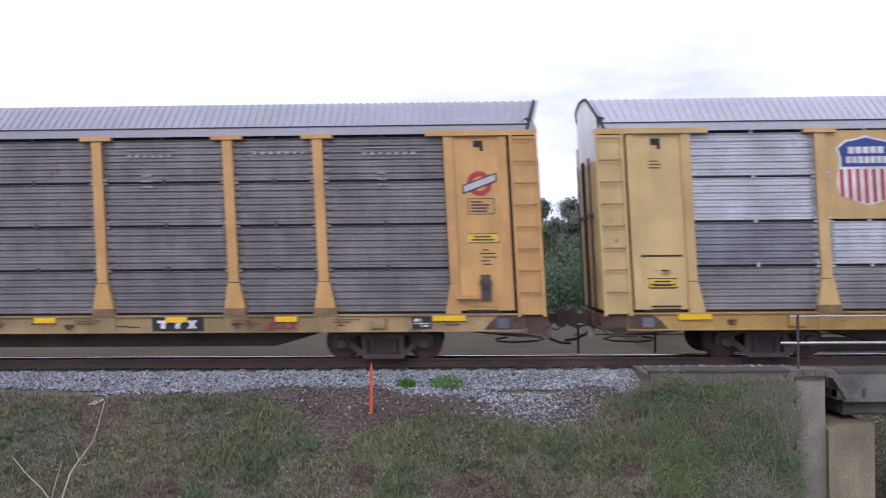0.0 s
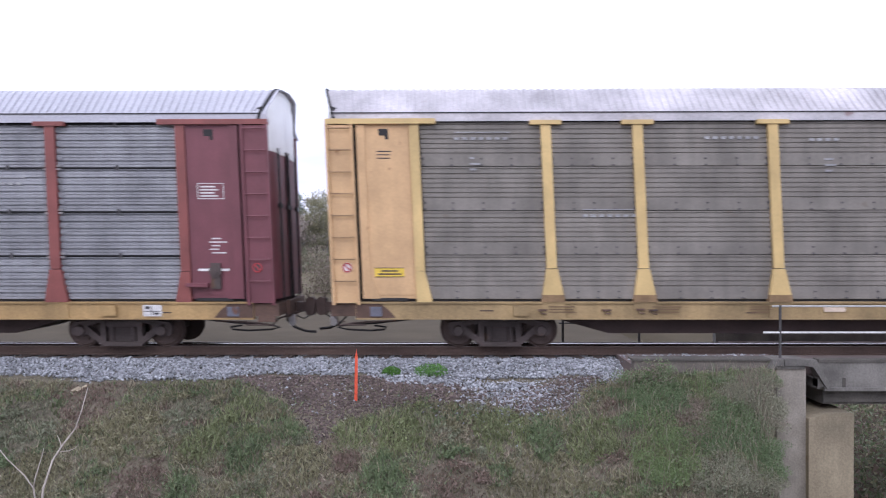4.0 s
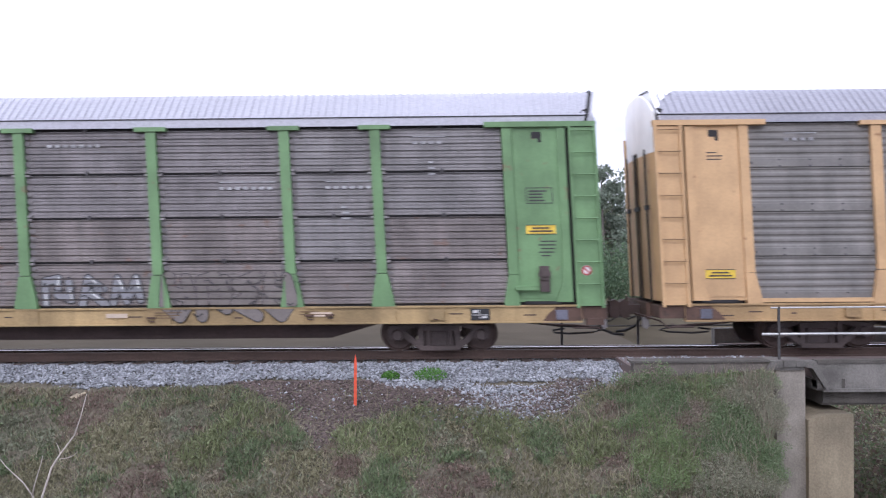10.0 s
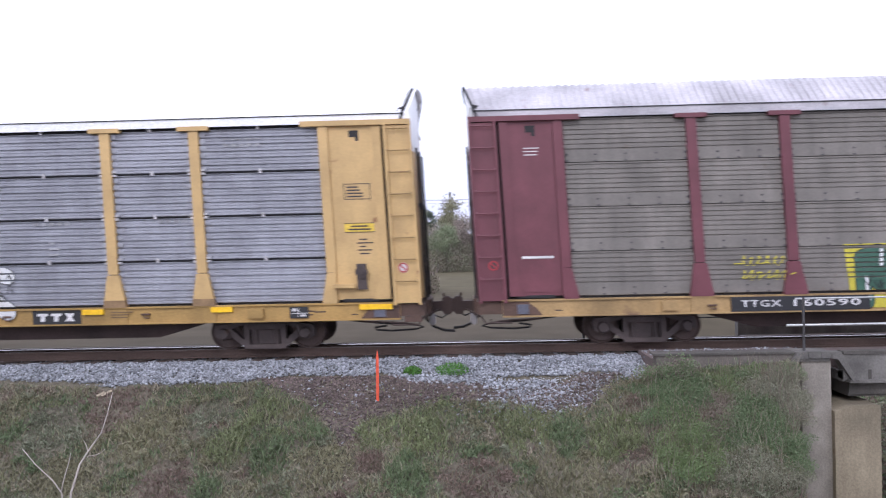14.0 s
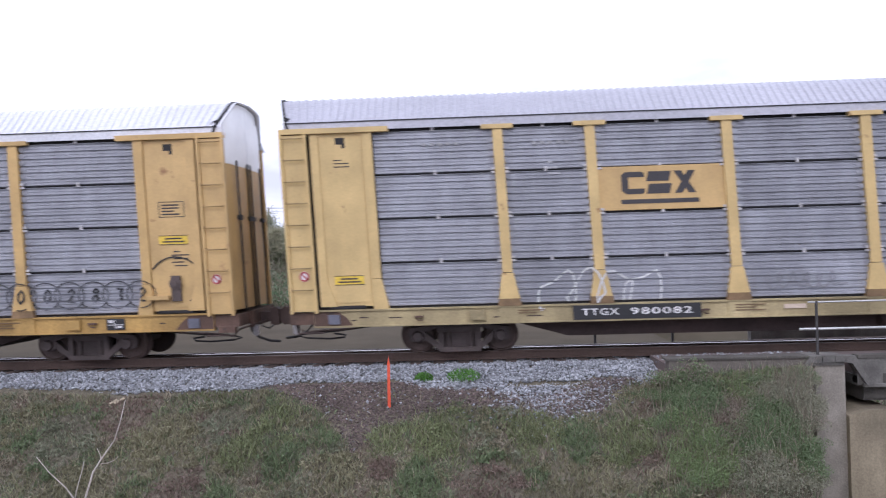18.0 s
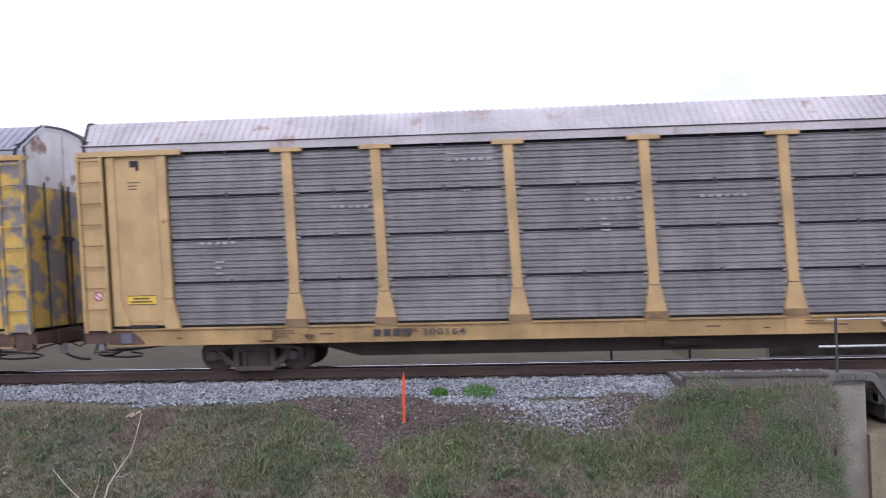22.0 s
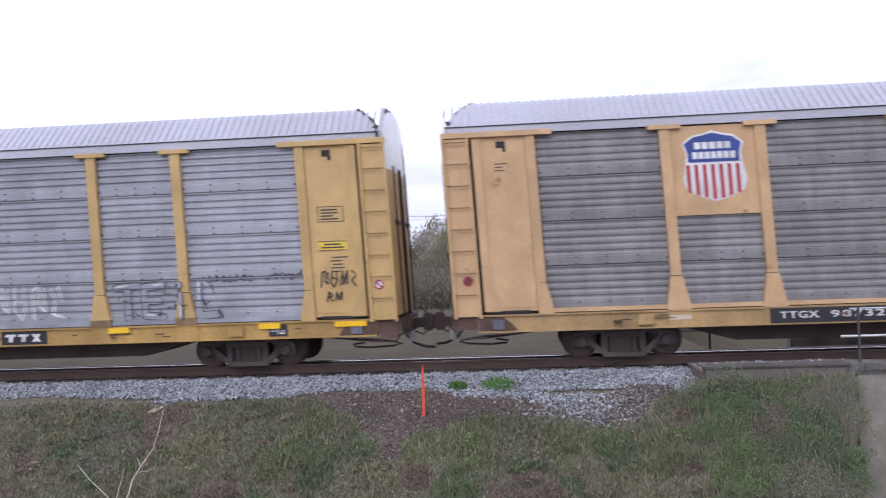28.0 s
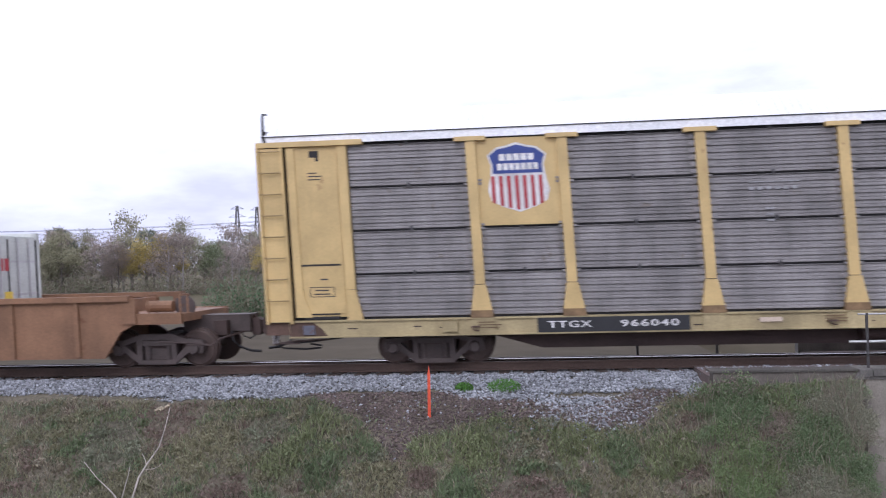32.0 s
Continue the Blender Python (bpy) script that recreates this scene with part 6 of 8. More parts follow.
scrawl(c, [squiggle(-11.1, -9.1, 1.1, 1.45, 12, loops=8)], I_BLACK, 0.02, "small black tag")
placards(c, BLACKINK, 22), chalk(c, 12, 0.5)
c = autorack(13, "pale yellow auto-carrier wagon with silver panels and a yellow sign", "A", "silver", "pale", sill="pale", roof="light", signs=((2, 2, 1, PAINT["yellow"]),))
block_logo(c, BLACKINK, B2 - 0.85, B2 + 0.75, 3.14, 3.60, ("open", "bars", "cross"), SIGN_Y, (2.94, 3.03))
number_board(c, -7.62, -5.0, "980082")
pool_mark(c, 5.16, 6.48)
scrawl(c, [squiggle(-8.36, -5.7, 0.75, 1.68, 13, loops=4)], I_WHITE, 0.02, "thin white tag")
scrawl(c, [squiggle(-3.8, -2.0, 1.1, 1.45, 23, loops=6)], I_GREY, 0.02, "faint grey tag")
placards(c, BLACKINK, 23), chalk(c, 13, 0.7)
CIRCLE_X, CIRCLE_Z = 8.34, 1.35
c = autorack(14, "golden yellow auto-carrier wagon with clean silver panels", "A", "silver", "gold", end="yellow", sill="gold", roof="pale", top="white", signs=((2, 2, 1, SIGN_SILVER),))
stripe_logo(c, BLACKINK)
number_board(c, -7.64, -5.15, "980329", split=0.55)
pool_mark(c, 5.0, 5.7, board=False, ink=REDINK)
rings = [[(CIRCLE_X + 0.53 * k + 0.33 * math.cos(a * 0.4), CIRCLE_Z + 0.29 * math.sin(a * 0.4)) for a in range(17)] for k in range(7)]
digits = [run for k, ch in enumerate("002832") for run in tag(ch, CIRCLE_X + 0.53 * (k + 1) - 0.09, CIRCLE_X + 0.53 * (k + 1) + 0.21, CIRCLE_Z - 0.14, CIRCLE_Z + 0.14)]
scrawl(c, rings, I_BLACK, 0.012, "row of thin black sprayed circles")
scrawl(c, digits, I_BLACK, 0.020, "black sprayed digits inside the circles")
scrawl(c, [[(12.3 + 0.56 * math.cos(radians(a)), 1.62 + 0.50 * math.sin(radians(a))) for a in range(-60, 165, 15)], [(7.2, 1.6), (7.1, 1.45), (7.35, 1.34), (7.85, 1.34), (8.05, 1.2)]], I_BLACK, 0.016, "thin black sprayed arcs")
placards(c, BLACKINK, 24), chalk(c, 14, 0.4)
c = autorack(15, "oxide-red auto-carrier wagon with dusty brown-grey panels", "A", "brown", "red", end="maroon", sill="dirty", roof="grey", top="maroon", reflect=(-11.6, -8.61, -1.52, 1.6, 4.74, 8.44, 10.3, 12.3), panel_reflect=(-10.95, -7.4, -4.6, -1.77, 0.15, 2.01, 4.79, 7.58, 11.1), brake=False)
stripe_logo(c, GREYINK)
number_board(c, -8.1, -5.19, "983513")
pool_mark(c, 5.19, 6.29)
scrawl(c, [squiggle(-1.0, 3.6, 0.60, 0.84, 15, loops=12)], I_BLACK, 0.012, "thin black tag along the sill")
placards(c, WHITE, 25, False), chalk(c, 15)
c = autorack(16, "faded yellow auto-carrier wagon with brown-grey panels and a round emblem", "A", "tan", "ochre", sill="yellow", roof="rust", top="white", signs=((7, 2, 2, BOARD),))
cx = (POSTS[7] + POSTS[8]) / 2
e = mark(c, "round_emblem", WHITE, ring(cx, 3.80, 0.52, 0.76, n=32), SIGN_Y)
mark(e, "emblem_cross", WHITE, [rect(cx - 0.11, cx + 0.11, 3.30, 3.68), rect(cx - 0.11, cx + 0.11, 3.92, 4.30), rect(cx - 0.50, cx + 0.50, 3.70, 3.90)], SIGN_Y)
mark(e, "emblem_print", BLACKINK, [q for k in range(22) for q in ring(cx, 3.80, 0.58, 0.70, 16.36 * k, 16.36 * k + 8, 1)] + [rect(cx - 0.4 + 0.1 * i, cx - 0.33 + 0.1 * i, 3.74, 3.86) for i in range(8)], SIGN_Y - 0.006)
number_board(c, -7.39, -5.2, "300164", board=False, ink=BLACKINK, split=0.52)
placards(c, BLACKINK, 26), chalk(c, 16)
c = autorack(17, "badly rusted yellow auto-carrier wagon with peeling ends and teal graffiti", "A", "clay", "rusty", end="peeling", sill="dirty", roof="grey", top="white_rusty", signs=((*UP_SIGN, PAINT["peeling"]),), reflect=(-11.6, -9.22, -6.37, -3.6, -1.11, 1.56, 3.92, 6.64, 9.27), brake=False)
shield(c)
number_board(c, -7.52, -4.85, "991704", split=0.55)
pool_mark(c, 5.18, 6.22)
graffiti(c, -4.0, -0.3, 0.62, 2.0, 6, I_TEAL, I_BLACK, I_WHITE, "spike", 171, thick=0.095, edge_w=0.03, label="teal and black wildstyle graffiti")
scrawl(c, [squiggle(-0.4, 1.4, 0.95, 1.85, 17, loops=5)], I_BLACK, 0.03, "black tag")
graffiti(c, -9.0, -4.3, 0.95, 1.95, 6, None, I_GREY, None, "spike", 172, thick=0.03, edge_w=0.02, label="grey outlined graffiti")
scrawl(c, [squiggle(9.4, 10.6, 0.95, 1.4, 27, loops=3)], I_WHITE, 0.015, "small white tag")
placards(c, BLACKINK, 27), chalk(c, 17)
c = autorack(18, "faded yellow auto-carrier wagon with grey riveted panels and pale graffiti", "B", "sand", "ochre", sill="yellow", roof="grey", top="white", brake=False)
stripe_logo(c, GREYINK)
number_board(c, -7.27, -4.67, "979383")
pool_mark(c, 5.09, 6.51)
graffiti(c, -11.5, -7.9, 0.62, 1.7, 5, I_MINT, I_BLACK, I_WHITE, "block", 181, thick=0.11, word="gfahf", edge_w=0.024, label="pale mint block graffiti with pink foot")
graffiti(c, -8.2, -7.5, 0.95, 1.5, 1, I_SKY, I_NAVY, None, "spike", 184, thick=0.09, label="small blue sprayed shape")
graffiti(c, -7.2, -2.8, 0.68, 1.9, 3, I_PINK, I_WHITE, None, "bubble", 182, thick=0.10, word="bea", edge_w=0.03, label="dull pink graffiti with white outline")
scrawl(c, tag("bea", -7.3, -2.7, 0.8, 1.85, 0.2), I_RED, 0.028, "red spray lines")
scrawl(c, [squiggle(0.7, 3.4, 0.95, 1.65, 28, loops=5)], I_BLACK, 0.022, "black tag")
placards(c, BLACKINK, 28, False)
c = autorack(19, "orange-yellow auto-carrier wagon with rust-stained posts and grey riveted panels", "B", "sand", "amber", end="amber", sill="yellow", roof="grey", top="white_rusty", reflect=(-2.8, 0.19, 3.21, 6.88, 9.63, 11.9), brake=False)
pool_mark(c, 4.97, 6.65)
graffiti(c, -4.5, 0.5, 0.6, 1.75, 6, I_SKY, I_NAVY, I_WHITE, "spike", 191, thick=0.11, edge_w=0.035, label="light blue wildstyle graffiti")
placards(c, BLACKINK, 29, False)
c = autorack(20, "orange-yellow auto-carrier wagon with grey riveted panels and a shield", "B", "sand", "peach", sill="yellow", roof="light", top="white", signs=((*UP_SIGN, PAINT["peach"]),), brake=False)
shield(c)
number_board(c, -7.13, -4.52, "987326")
placards(c, BLACKINK, 30, False)
c = autorack(21, "golden yellow auto-carrier wagon with bright silver riveted panels", "B", "gleam", "gold", end="gold", sill="gold", roof="light", top="white", signs=((*UP_SIGN, PAINT["gold"]),), reflect=(-11.8, -10.43, -3.42, 0.2, 3.83, 7.39, 10.74, 12.5), brake=False)
shield(c)
lettering(c, "BUILDING", BLACKINK, -6.2, -4.45, 3.93, 4.16, SKIN_Y, "slogan")
lettering(c, "AMERICA", BLACKINK, -3.95, -2.25, 3.92, 4.15, SKIN_Y, "slogan")
number_board(c, -6.9, -4.17, "820252", split=0.5)
pool_mark(c, 4.67, 5.73)
graffiti(c, -8.8, -5.5, 0.6, 1.8, 5, I_BLACK, I_WHITE, I_PINK, "spike", 211, thick=0.10, edge_w=0.03, label="black, white and pink graffiti")
graffiti(c, 7.3, 9.7, 1.0, 1.85, 4, I_BARE, I_BLACK, I_WHITE, "block", 212, thick=0.085, word="TEIL", edge_w=0.016, label="black outlined letters")
scrawl(c, [squiggle(9.3, 10.5, 1.78, 1.95, 65, loops=7), squiggle(10.7, 11.5, 1.78, 1.95, 66, loops=4)], I_BLACK, 0.011, "thin black handwriting")
scrawl(c, tag("dbde", 4.5, 6.2, 1.15, 1.8, 0.0) + tag("dbde", 4.56, 6.26, 1.1, 1.86, 0.0), I_WHITE, 0.014, "thin white outlined word")
scrawl(c, tag("dbhc", 11.9, 12.75, 1.6, 1.95) + tag("fh", 12.0, 12.4, 1.3, 1.5), I_BLACK, 0.014, "black tags on the end wall")
placards(c, BLACKINK, 31)
c = autorack(22, "orange-yellow auto-carrier wagon with dark panels covered in graffiti", "A", "clay", "orange", sill="dirty", roof="grey", top="white_rusty", signs=((4, 2, 1, PAINT["orange"]),), reflect=(-11.6, -7.9, -4.62, -1.72, 1.09, 3.86, 6.57, 9.57, 11.9), brake=False)
block_logo(c, BLACKINK, POSTS[4] + 0.2, POSTS[5] - 0.2, 2.98, 3.62, ("open", "bars", "zigzag"), SIGN_Y)
chevron_logo(c, -1), chevron_logo(c, 1)
number_board(c, -7.2, -4.9, "974521", board=False, split=0.45)
tagged(part("graffiti", sprayed([rect(-6.0, 10.4, 0.57, 0.862)], 0.0, "A").mesh("graffiti", I_BLACK), c, label="black sprayed band along the sill"), kind="stuff")
graffiti(c, 3.2, 10.3, 0.58, 1.95, 13, I_BLACK, I_MIST, None, "spike", 221, thick=0.10, edge_w=0.026, back=I_BLACK, label="black and grey wildstyle graffiti")
graffiti(c, -3.7, 3.3, 0.58, 1.7, 8, I_BLACK, I_MIST, None, "spike", 222, thick=0.05, edge_w=0.015, back=I_GREEN, label="green and black wildstyle graffiti")
graffiti(c, -6.85, -4.4, 0.92, 1.7, 3, I_NAVY, I_GREY, I_WHITE, "bubble", 223, thick=0.20, edge_w=0.03, label="navy bubble graffiti")
graffiti(c, -9.95, -7.6, 0.6, 1.7, 3, I_DARKRED, I_BLACK, None, "bubble", 224, thick=0.14, edge_w=0.04, label="dark red graffiti")
placards(c, BLACKINK, 32), chalk(c, 22, 0.6)
c = autorack(23, "pale yellow auto-carrier wagon with weathered brown-grey panels and a shield", "A", "clay", "pale", end="pale", sill="pale", roof="white", top="white", signs=((*UP_SIGN, PAINT["pale"]),))
shield(c)
number_board(c, -7.78, -4.7, "966040", split=0.55)
pool_mark(c, 5.16, 6.92)
placards(c, BLACKINK, 33, False), hatch(c, -1, BLACKINK), hatch(c, 1, BLACKINK), chalk(c, 23, 0.5)


# ---- the well wagon behind, with one container ----
well = thing("well_wagon", None, "rusty brown double-stack well wagon with bare end platform", "rail wagon")
CARS.append((24, well))
part("side_wall", made("well_side", WELL, lambda s: (s.box(-10.0, 10.85, -1.45, -1.38, 0.15, 1.42), s.prism([(10.85, 0.15), (10.95, 0.15), (11.35, 0.72), (11.7, 0.90), (11.7, 1.42), (10.85, 1.42)], -1.45, -1.38))), well)
part("side_wall", made("well_side", WELL, lambda s: s.box(-10.0, 10.9, 1.38, 1.45, 0.15, 1.42)), well)
for side in (-1, 1):
    part("top_chord", made("top_chord", WELL, lambda s: s.box(-12.4, 11.6, side * 1.42 - 0.12, side * 1.42 + 0.12, 1.40, 1.52)), well)
    for k in range(14):
        part("side_rib", shared("side_rib", WELL, lambda s: s.box(-0.05, 0.05, -0.03, 0.03, 0.2, 1.40)), well, (-9.4 + k * 1.52, side * 1.47, 0))
part("well_floor", made("well_floor", WELL, lambda s: s.box(-10.0, 10.6, -1.38, 1.38, 0.15, 0.25)), well)
for sx in (-1, 1):
    part("end_platform", made("end_platform", WELL, lambda s: (s.box(sx * 11.75 - 1.0, sx * 11.75 + 1.0, -1.30, 1.30, 0.92, 1.10), s.box(sx * 10.9 - 0.1, sx * 10.9 + 0.1, -1.3, 1.3, 0.25, 1.40))), well)
    for y in (-1.40, 1.40):
        part("platform_side", made("platform_side", WELL, lambda s: (s.box(sx * 12.2 - 0.6, sx * 12.2 + 0.55, y - 0.05, y + 0.05, 0.88, 1.12), s.box(sx * 11.55 - 0.18, sx * 11.55 + 0.18, y - 0.09, y + 0.09, 0.90, 1.46))), well)
    part("coupler", coupler_mesh(), well, (sx * 14.11, 0, 0)).rotation_euler = (0, 0, 0 if sx > 0 else math.pi)
    part("draft_sill", made("draft_sill", TRUCK, lambda s: s.box(sx * 13.1 - 0.8, sx * 13.1 + 0.8, -0.3, 0.3, 0.62, 1.0)), well)
    part("brake_stand", made("brake_stand", TRUCK, lambda s: (s.disc(sx * 12.55, 1.24, -0.75, -0.70, 0.24, 16), s.box(sx * 12.42 - 0.1, sx * 12.42 + 0.1, -0.7, -0.4, 1.1, 1.42))), well)
    for x in (11.95, 12.68):
        part("grab_post", made("grab_post", WELL, lambda s: s.rod([(sx * x, -1.3, 1.1), (sx * x, -1.3, 1.52), (sx * x, -0.9, 1.52), (sx * x, -0.9, 1.1)], 0.022, 6)), well)
    part("brake_cylinder", made("brake_cylinder", WELL, lambda s: s.rod([(sx * 11.75, -0.9, 1.25), (sx * 12.35, -0.9, 1.25)], 0.13, 12)), well)
    truck(well, sx * 11.97, 0.42)
    part("air_hose", hose_mesh(), well, (sx * 14.11, 0, 0)).rotation_euler = (0, 0, 0 if sx > 0 else math.pi)
    part("cut_lever", lever_mesh(), well, (sx * 14.11, 0, 0)).scale = (sx, 1, 1)

box = thing("shipping_container", None, "white corrugated shipping container with red lettering bars", "container")
CARS.append((24, box))
part("container_wall", made("container_wall", CONTAINER, lambda s: [s.prism([(x, 0.42), (x + 0.18, 0.42), (x + 0.18, 2.97), (x, 2.97)], -1.22, -1.19) for x in np.arange(-4.15, 7.8, 0.28)] + [s.box(-4.2, 7.8, -1.19, -1.15, 0.42, 2.97)]), box)
part("container_wall", made("container_wall", CONTAINER, lambda s: s.box(-4.2, 7.8, 1.15, 1.22, 0.42, 2.97)), box)
part("container_roof", made("container_roof", CONTAINER, lambda s: s.box(-4.2, 7.8, -1.2, 1.2, 2.92, 3.0)), box)
part("container_floor", made("container_floor", UNDER, lambda s: s.box(-4.2, 7.8, -1.2, 1.2, 0.27, 0.42)), box)
for y in (-1.22, 1.22):
    for z in (0.30, 2.96):
        part("rail_beam", made("rail_beam", CONTAINER, lambda s: s.box(-4.22, 7.82, y - 0.03, y + 0.03, z, z + 0.14)), box)
    for x in (-4.2, 7.8):
        part("corner_post", made("corner_post", CONTAINER, lambda s: s.box(x - 0.08, x + 0.08, y - 0.05, y + 0.05, 0.27, 3.10)), box)
for x in (-4.24, 7.84):
    part("container_door", made("container_door", CONTAINER, lambda s: (s.box(x - 0.02, x + 0.02, -1.15, -0.01, 0.42, 2.96), s.box(x - 0.02, x + 0.02, 0.01, 1.15, 0.42, 2.96))), box)
    for y in (-0.8, -0.35, 0.35, 0.8):
        part("lock_bar", made("lock_bar", HARD, lambda s: s.rod([(x + 0.05 * (1 if x > 0 else -1), y, 0.4), (x + 0.05 * (1 if x > 0 else -1), y, 2.97)], 0.02, 6)), box)
for z in (0.75, 1.55, 2.35):
    for y in (-0.58, 0.58):
        part("door_band", made("door_band", HARD, lambda s: s.box(7.855, 7.87, y - 0.52, y + 0.52, z, z + 0.05)), box)
part("door_gasket", made("door_gasket", DARK, lambda s: (s.box(7.85, 7.865, -1.16, -1.10, 0.42, 2.92), s.box(7.85, 7.865, -0.03, 0.03, 0.42, 2.92), s.box(7.85, 7.865, 1.10, 1.16, 0.42, 2.92))), box)
part("lettering_bar", made("lettering_bar", REDINK, lambda s: [s.box(7.865, 7.872, -0.95 + 0.2 * i, -0.80 + 0.2 * i, 2.15, 2.45) for i in range(5)]), box)
part("notice", made("notice", YELLOWINK, lambda s: s.box(7.865, 7.872, -0.2, 0.1, 1.35, 1.65)), box)


# ---- ballast, weeds, trees, wires ----
def many(name, verts, faces, mats, label, category, index=None, smooth=False):
    """One object of countless small pieces, from arrays."""
    me = bpy.data.meshes.new(name)
    verts, faces = np.asarray(verts, dtype=np.float32), np.asarray(faces, dtype=np.int32)
    k = faces.shape[1]
    me.vertices.add(len(verts))
    me.vertices.foreach_set("co", verts.ravel())
    me.loops.add(faces.size)
    me.loops.foreach_set("vertex_index", faces.ravel())
    me.polygons.add(len(faces))
    me.polygons.foreach_set("loop_start", np.arange(0, faces.size, k, dtype=np.int32))
    for m in mats:
        me.materials.append(m)
    if index is not None:
        me.polygons.foreach_set("material_index", np.asarray(index, dtype=np.int32))
    me.update(calc_edges=True)
    return thing(name, me, label, category, kind="stuff")


def bilinear(xs, ys):
    return np.array([ground_height(a, b) for a, b in zip(xs, ys)])


rng = np.random.default_rng(7)
OCTA = np.array([(1, 0, 0), (0, 1, 0), (-1, 0, 0), (0, -1, 0), (0, 0, 1), (0, 0, -1), (.6, .6, .55), (-.6, .6, -.5)])
OCTA_F = np.array([(0, 1, 4), (1, 2, 4), (2, 3, 4), (3, 0, 4), (1, 0, 5), (2, 1, 5), (3, 2, 5), (0, 3, 5)])


def stones(name, xs, ys, zs, size, mats, label, index_of=None, flat_z=0.55):
    n = len(xs)
    base = OCTA[:6]
    s = size[:, None] * rng.uniform(0.7, 1.3, (n, 3))
    s[:, 2] *= flat_z
    w = rng.uniform(0, 6.28, n)
    tilt = rng.uniform(-0.5, 0.5, (n, 2))
    v = base[None] * s[:, None, :] + rng.normal(0, 0.16, (n, 6, 3)) * size[:, None, None]
    c, d = np.cos(w)[:, None], np.sin(w)[:, None]
    x, y, z = v[..., 0] * c - v[..., 1] * d, v[..., 0] * d + v[..., 1] * c, v[..., 2]
    z = z + tilt[:, :1] * x + tilt[:, 1:] * y
    v = np.stack([x + xs[:, None], y + ys[:, None], z + zs[:, None]], -1).reshape(-1, 3)
    f = (OCTA_F[None] + (np.arange(n) * 6)[:, None, None]).reshape(-1, 3)
    idx = None if index_of is None else np.repeat(index_of, 8)
    return many(name, v, f, mats, label, "gravel", idx)


TOE = (16.35, 16.05, 15.92, 16.03, 16.28, 16.38, 16.3, 15.92, 15.92, 15.75, 15.9, 16.3, 16.2, 15.6)


def toe(x):
    """Where the grey ballast ends, towards the near side."""
    line = np.interp(x, (-9.0, -7.6, -6.2, -5.2, -4.1, -2.6, -1.9, -1.0, -0.3, 0.5, 1.4, 2.1, 2.8, 3.3), TOE)
    return float(line) + 0.05 * math.sin(x * 2.9) + 0.09 * noise.noise((x * 1.9, 3.0, 0.0))


# grey ballast on the shoulder and between the rails
bx_, by_ = rng.uniform(-13, 6.2, 44000), rng.uniform(15.3, 17.35, 44000)
keep = np.array([b > toe(a) + abs(rng.normal(0, 0.07)) and not (a > 3.42 and b < 15.82) for a, b in zip(bx_, by_)])
bx_, by_ = bx_[keep], by_[keep]
bz_ = bilinear(bx_, by_) + rng.uniform(0.0, 0.045, len(bx_))
stones("ballast", bx_, by_, bz_, rng.uniform(0.020, 0.046, len(bx_)), [STONE], "loose grey crushed-stone ballast on the track shoulder")
cx_, cy_ = rng.uniform(-13, 21, 9000), rng.uniform(17.3, 20.6, 9000)
stones("ballast", cx_, cy_, np.full(9000, -0.40) - 0.06 * (cy_ - TRACK_Y) + rng.uniform(-0.03, 0.01, 9000), rng.uniform(0.025, 0.05, 9000), [STONE], "grey crushed-stone ballast between the sleepers")
tx_, ty_ = rng.uniform(-13, 6.6, 9000), rng.uniform(17.28, 17.8, 9000)
keep = abs((tx_ / 0.52 + 0.5) % 1.0 - 0.5) > 0.25
tx_, ty_ = tx_[keep], ty_[keep]
stones("ballast", tx_, ty_, np.full(len(tx_), -0.335) - 0.06 * (ty_ - 17.3) + rng.uniform(-0.03, 0.012, len(tx_)), rng.uniform(0.022, 0.045, len(tx_)), [STONE], "grey crushed-stone ballast heaped between the sleeper ends")
ex_, ey_ = rng.uniform(3.45, 6.7, 2200), rng.uniform(15.85, 17.3, 2200)
stones("ballast", ex_, ey_, np.full(2200, -0.245) + rng.uniform(-0.03, 0.02, 2200), rng.uniform(0.025, 0.05, 2200), [STONE], "grey crushed-stone ballast on the bridge deck")
bed = made("ballast_bed", STONE_BROWN, lambda s: (s.box(3.42, 6.6, 15.76, 17.3, -0.6, -0.22), s.box(6.9, 20.6, 15.72, 17.3, -0.45, -0.24), s.box(6.9, 20.6, 17.3, 21.5, -0.458, -0.43)))
thing("ballast_bed", bed, "packed grimy ballast on the bridge deck", "ballast", kind="structure")
# scattered pale stones below the toe and the brown gravel patch round the stake
sx_ = np.where(rng.uniform(0, 1, 520) < 0.88, rng.normal(1.0, 0.45, 520), rng.uniform(-3.5, 2.7, 520))
sy_ = 15.95 - abs(rng.normal(0, 0.45, 520))
stones("scattered_stones", sx_, sy_, bilinear(sx_, sy_) + 0.01, rng.uniform(0.02, 0.05, 520), [STONE], "pale stones spilled down the slope")
px_, py_ = rng.uniform(-4.6, 2.9, 26000), rng.uniform(14.1, 16.3, 26000)


def brown_patch(x, y):
    """How far inside the bare gravel patch a spot lies."""
    reach = float(np.interp(x, (-4.4, -3.7, -3.1, -2.65, -2.4, -2.1, -1.6, -1.0, 0.5, 1.1, 2.1, 2.7), (16.2, 15.75, 15.25, 14.75, 14.3, 14.85, 15.2, 15.4, 15.5, 15.2, 15.15, 15.9))) + 0.16 * noise.noise((x * 2.3, y * 2.3, 8.0))
    return y - reach


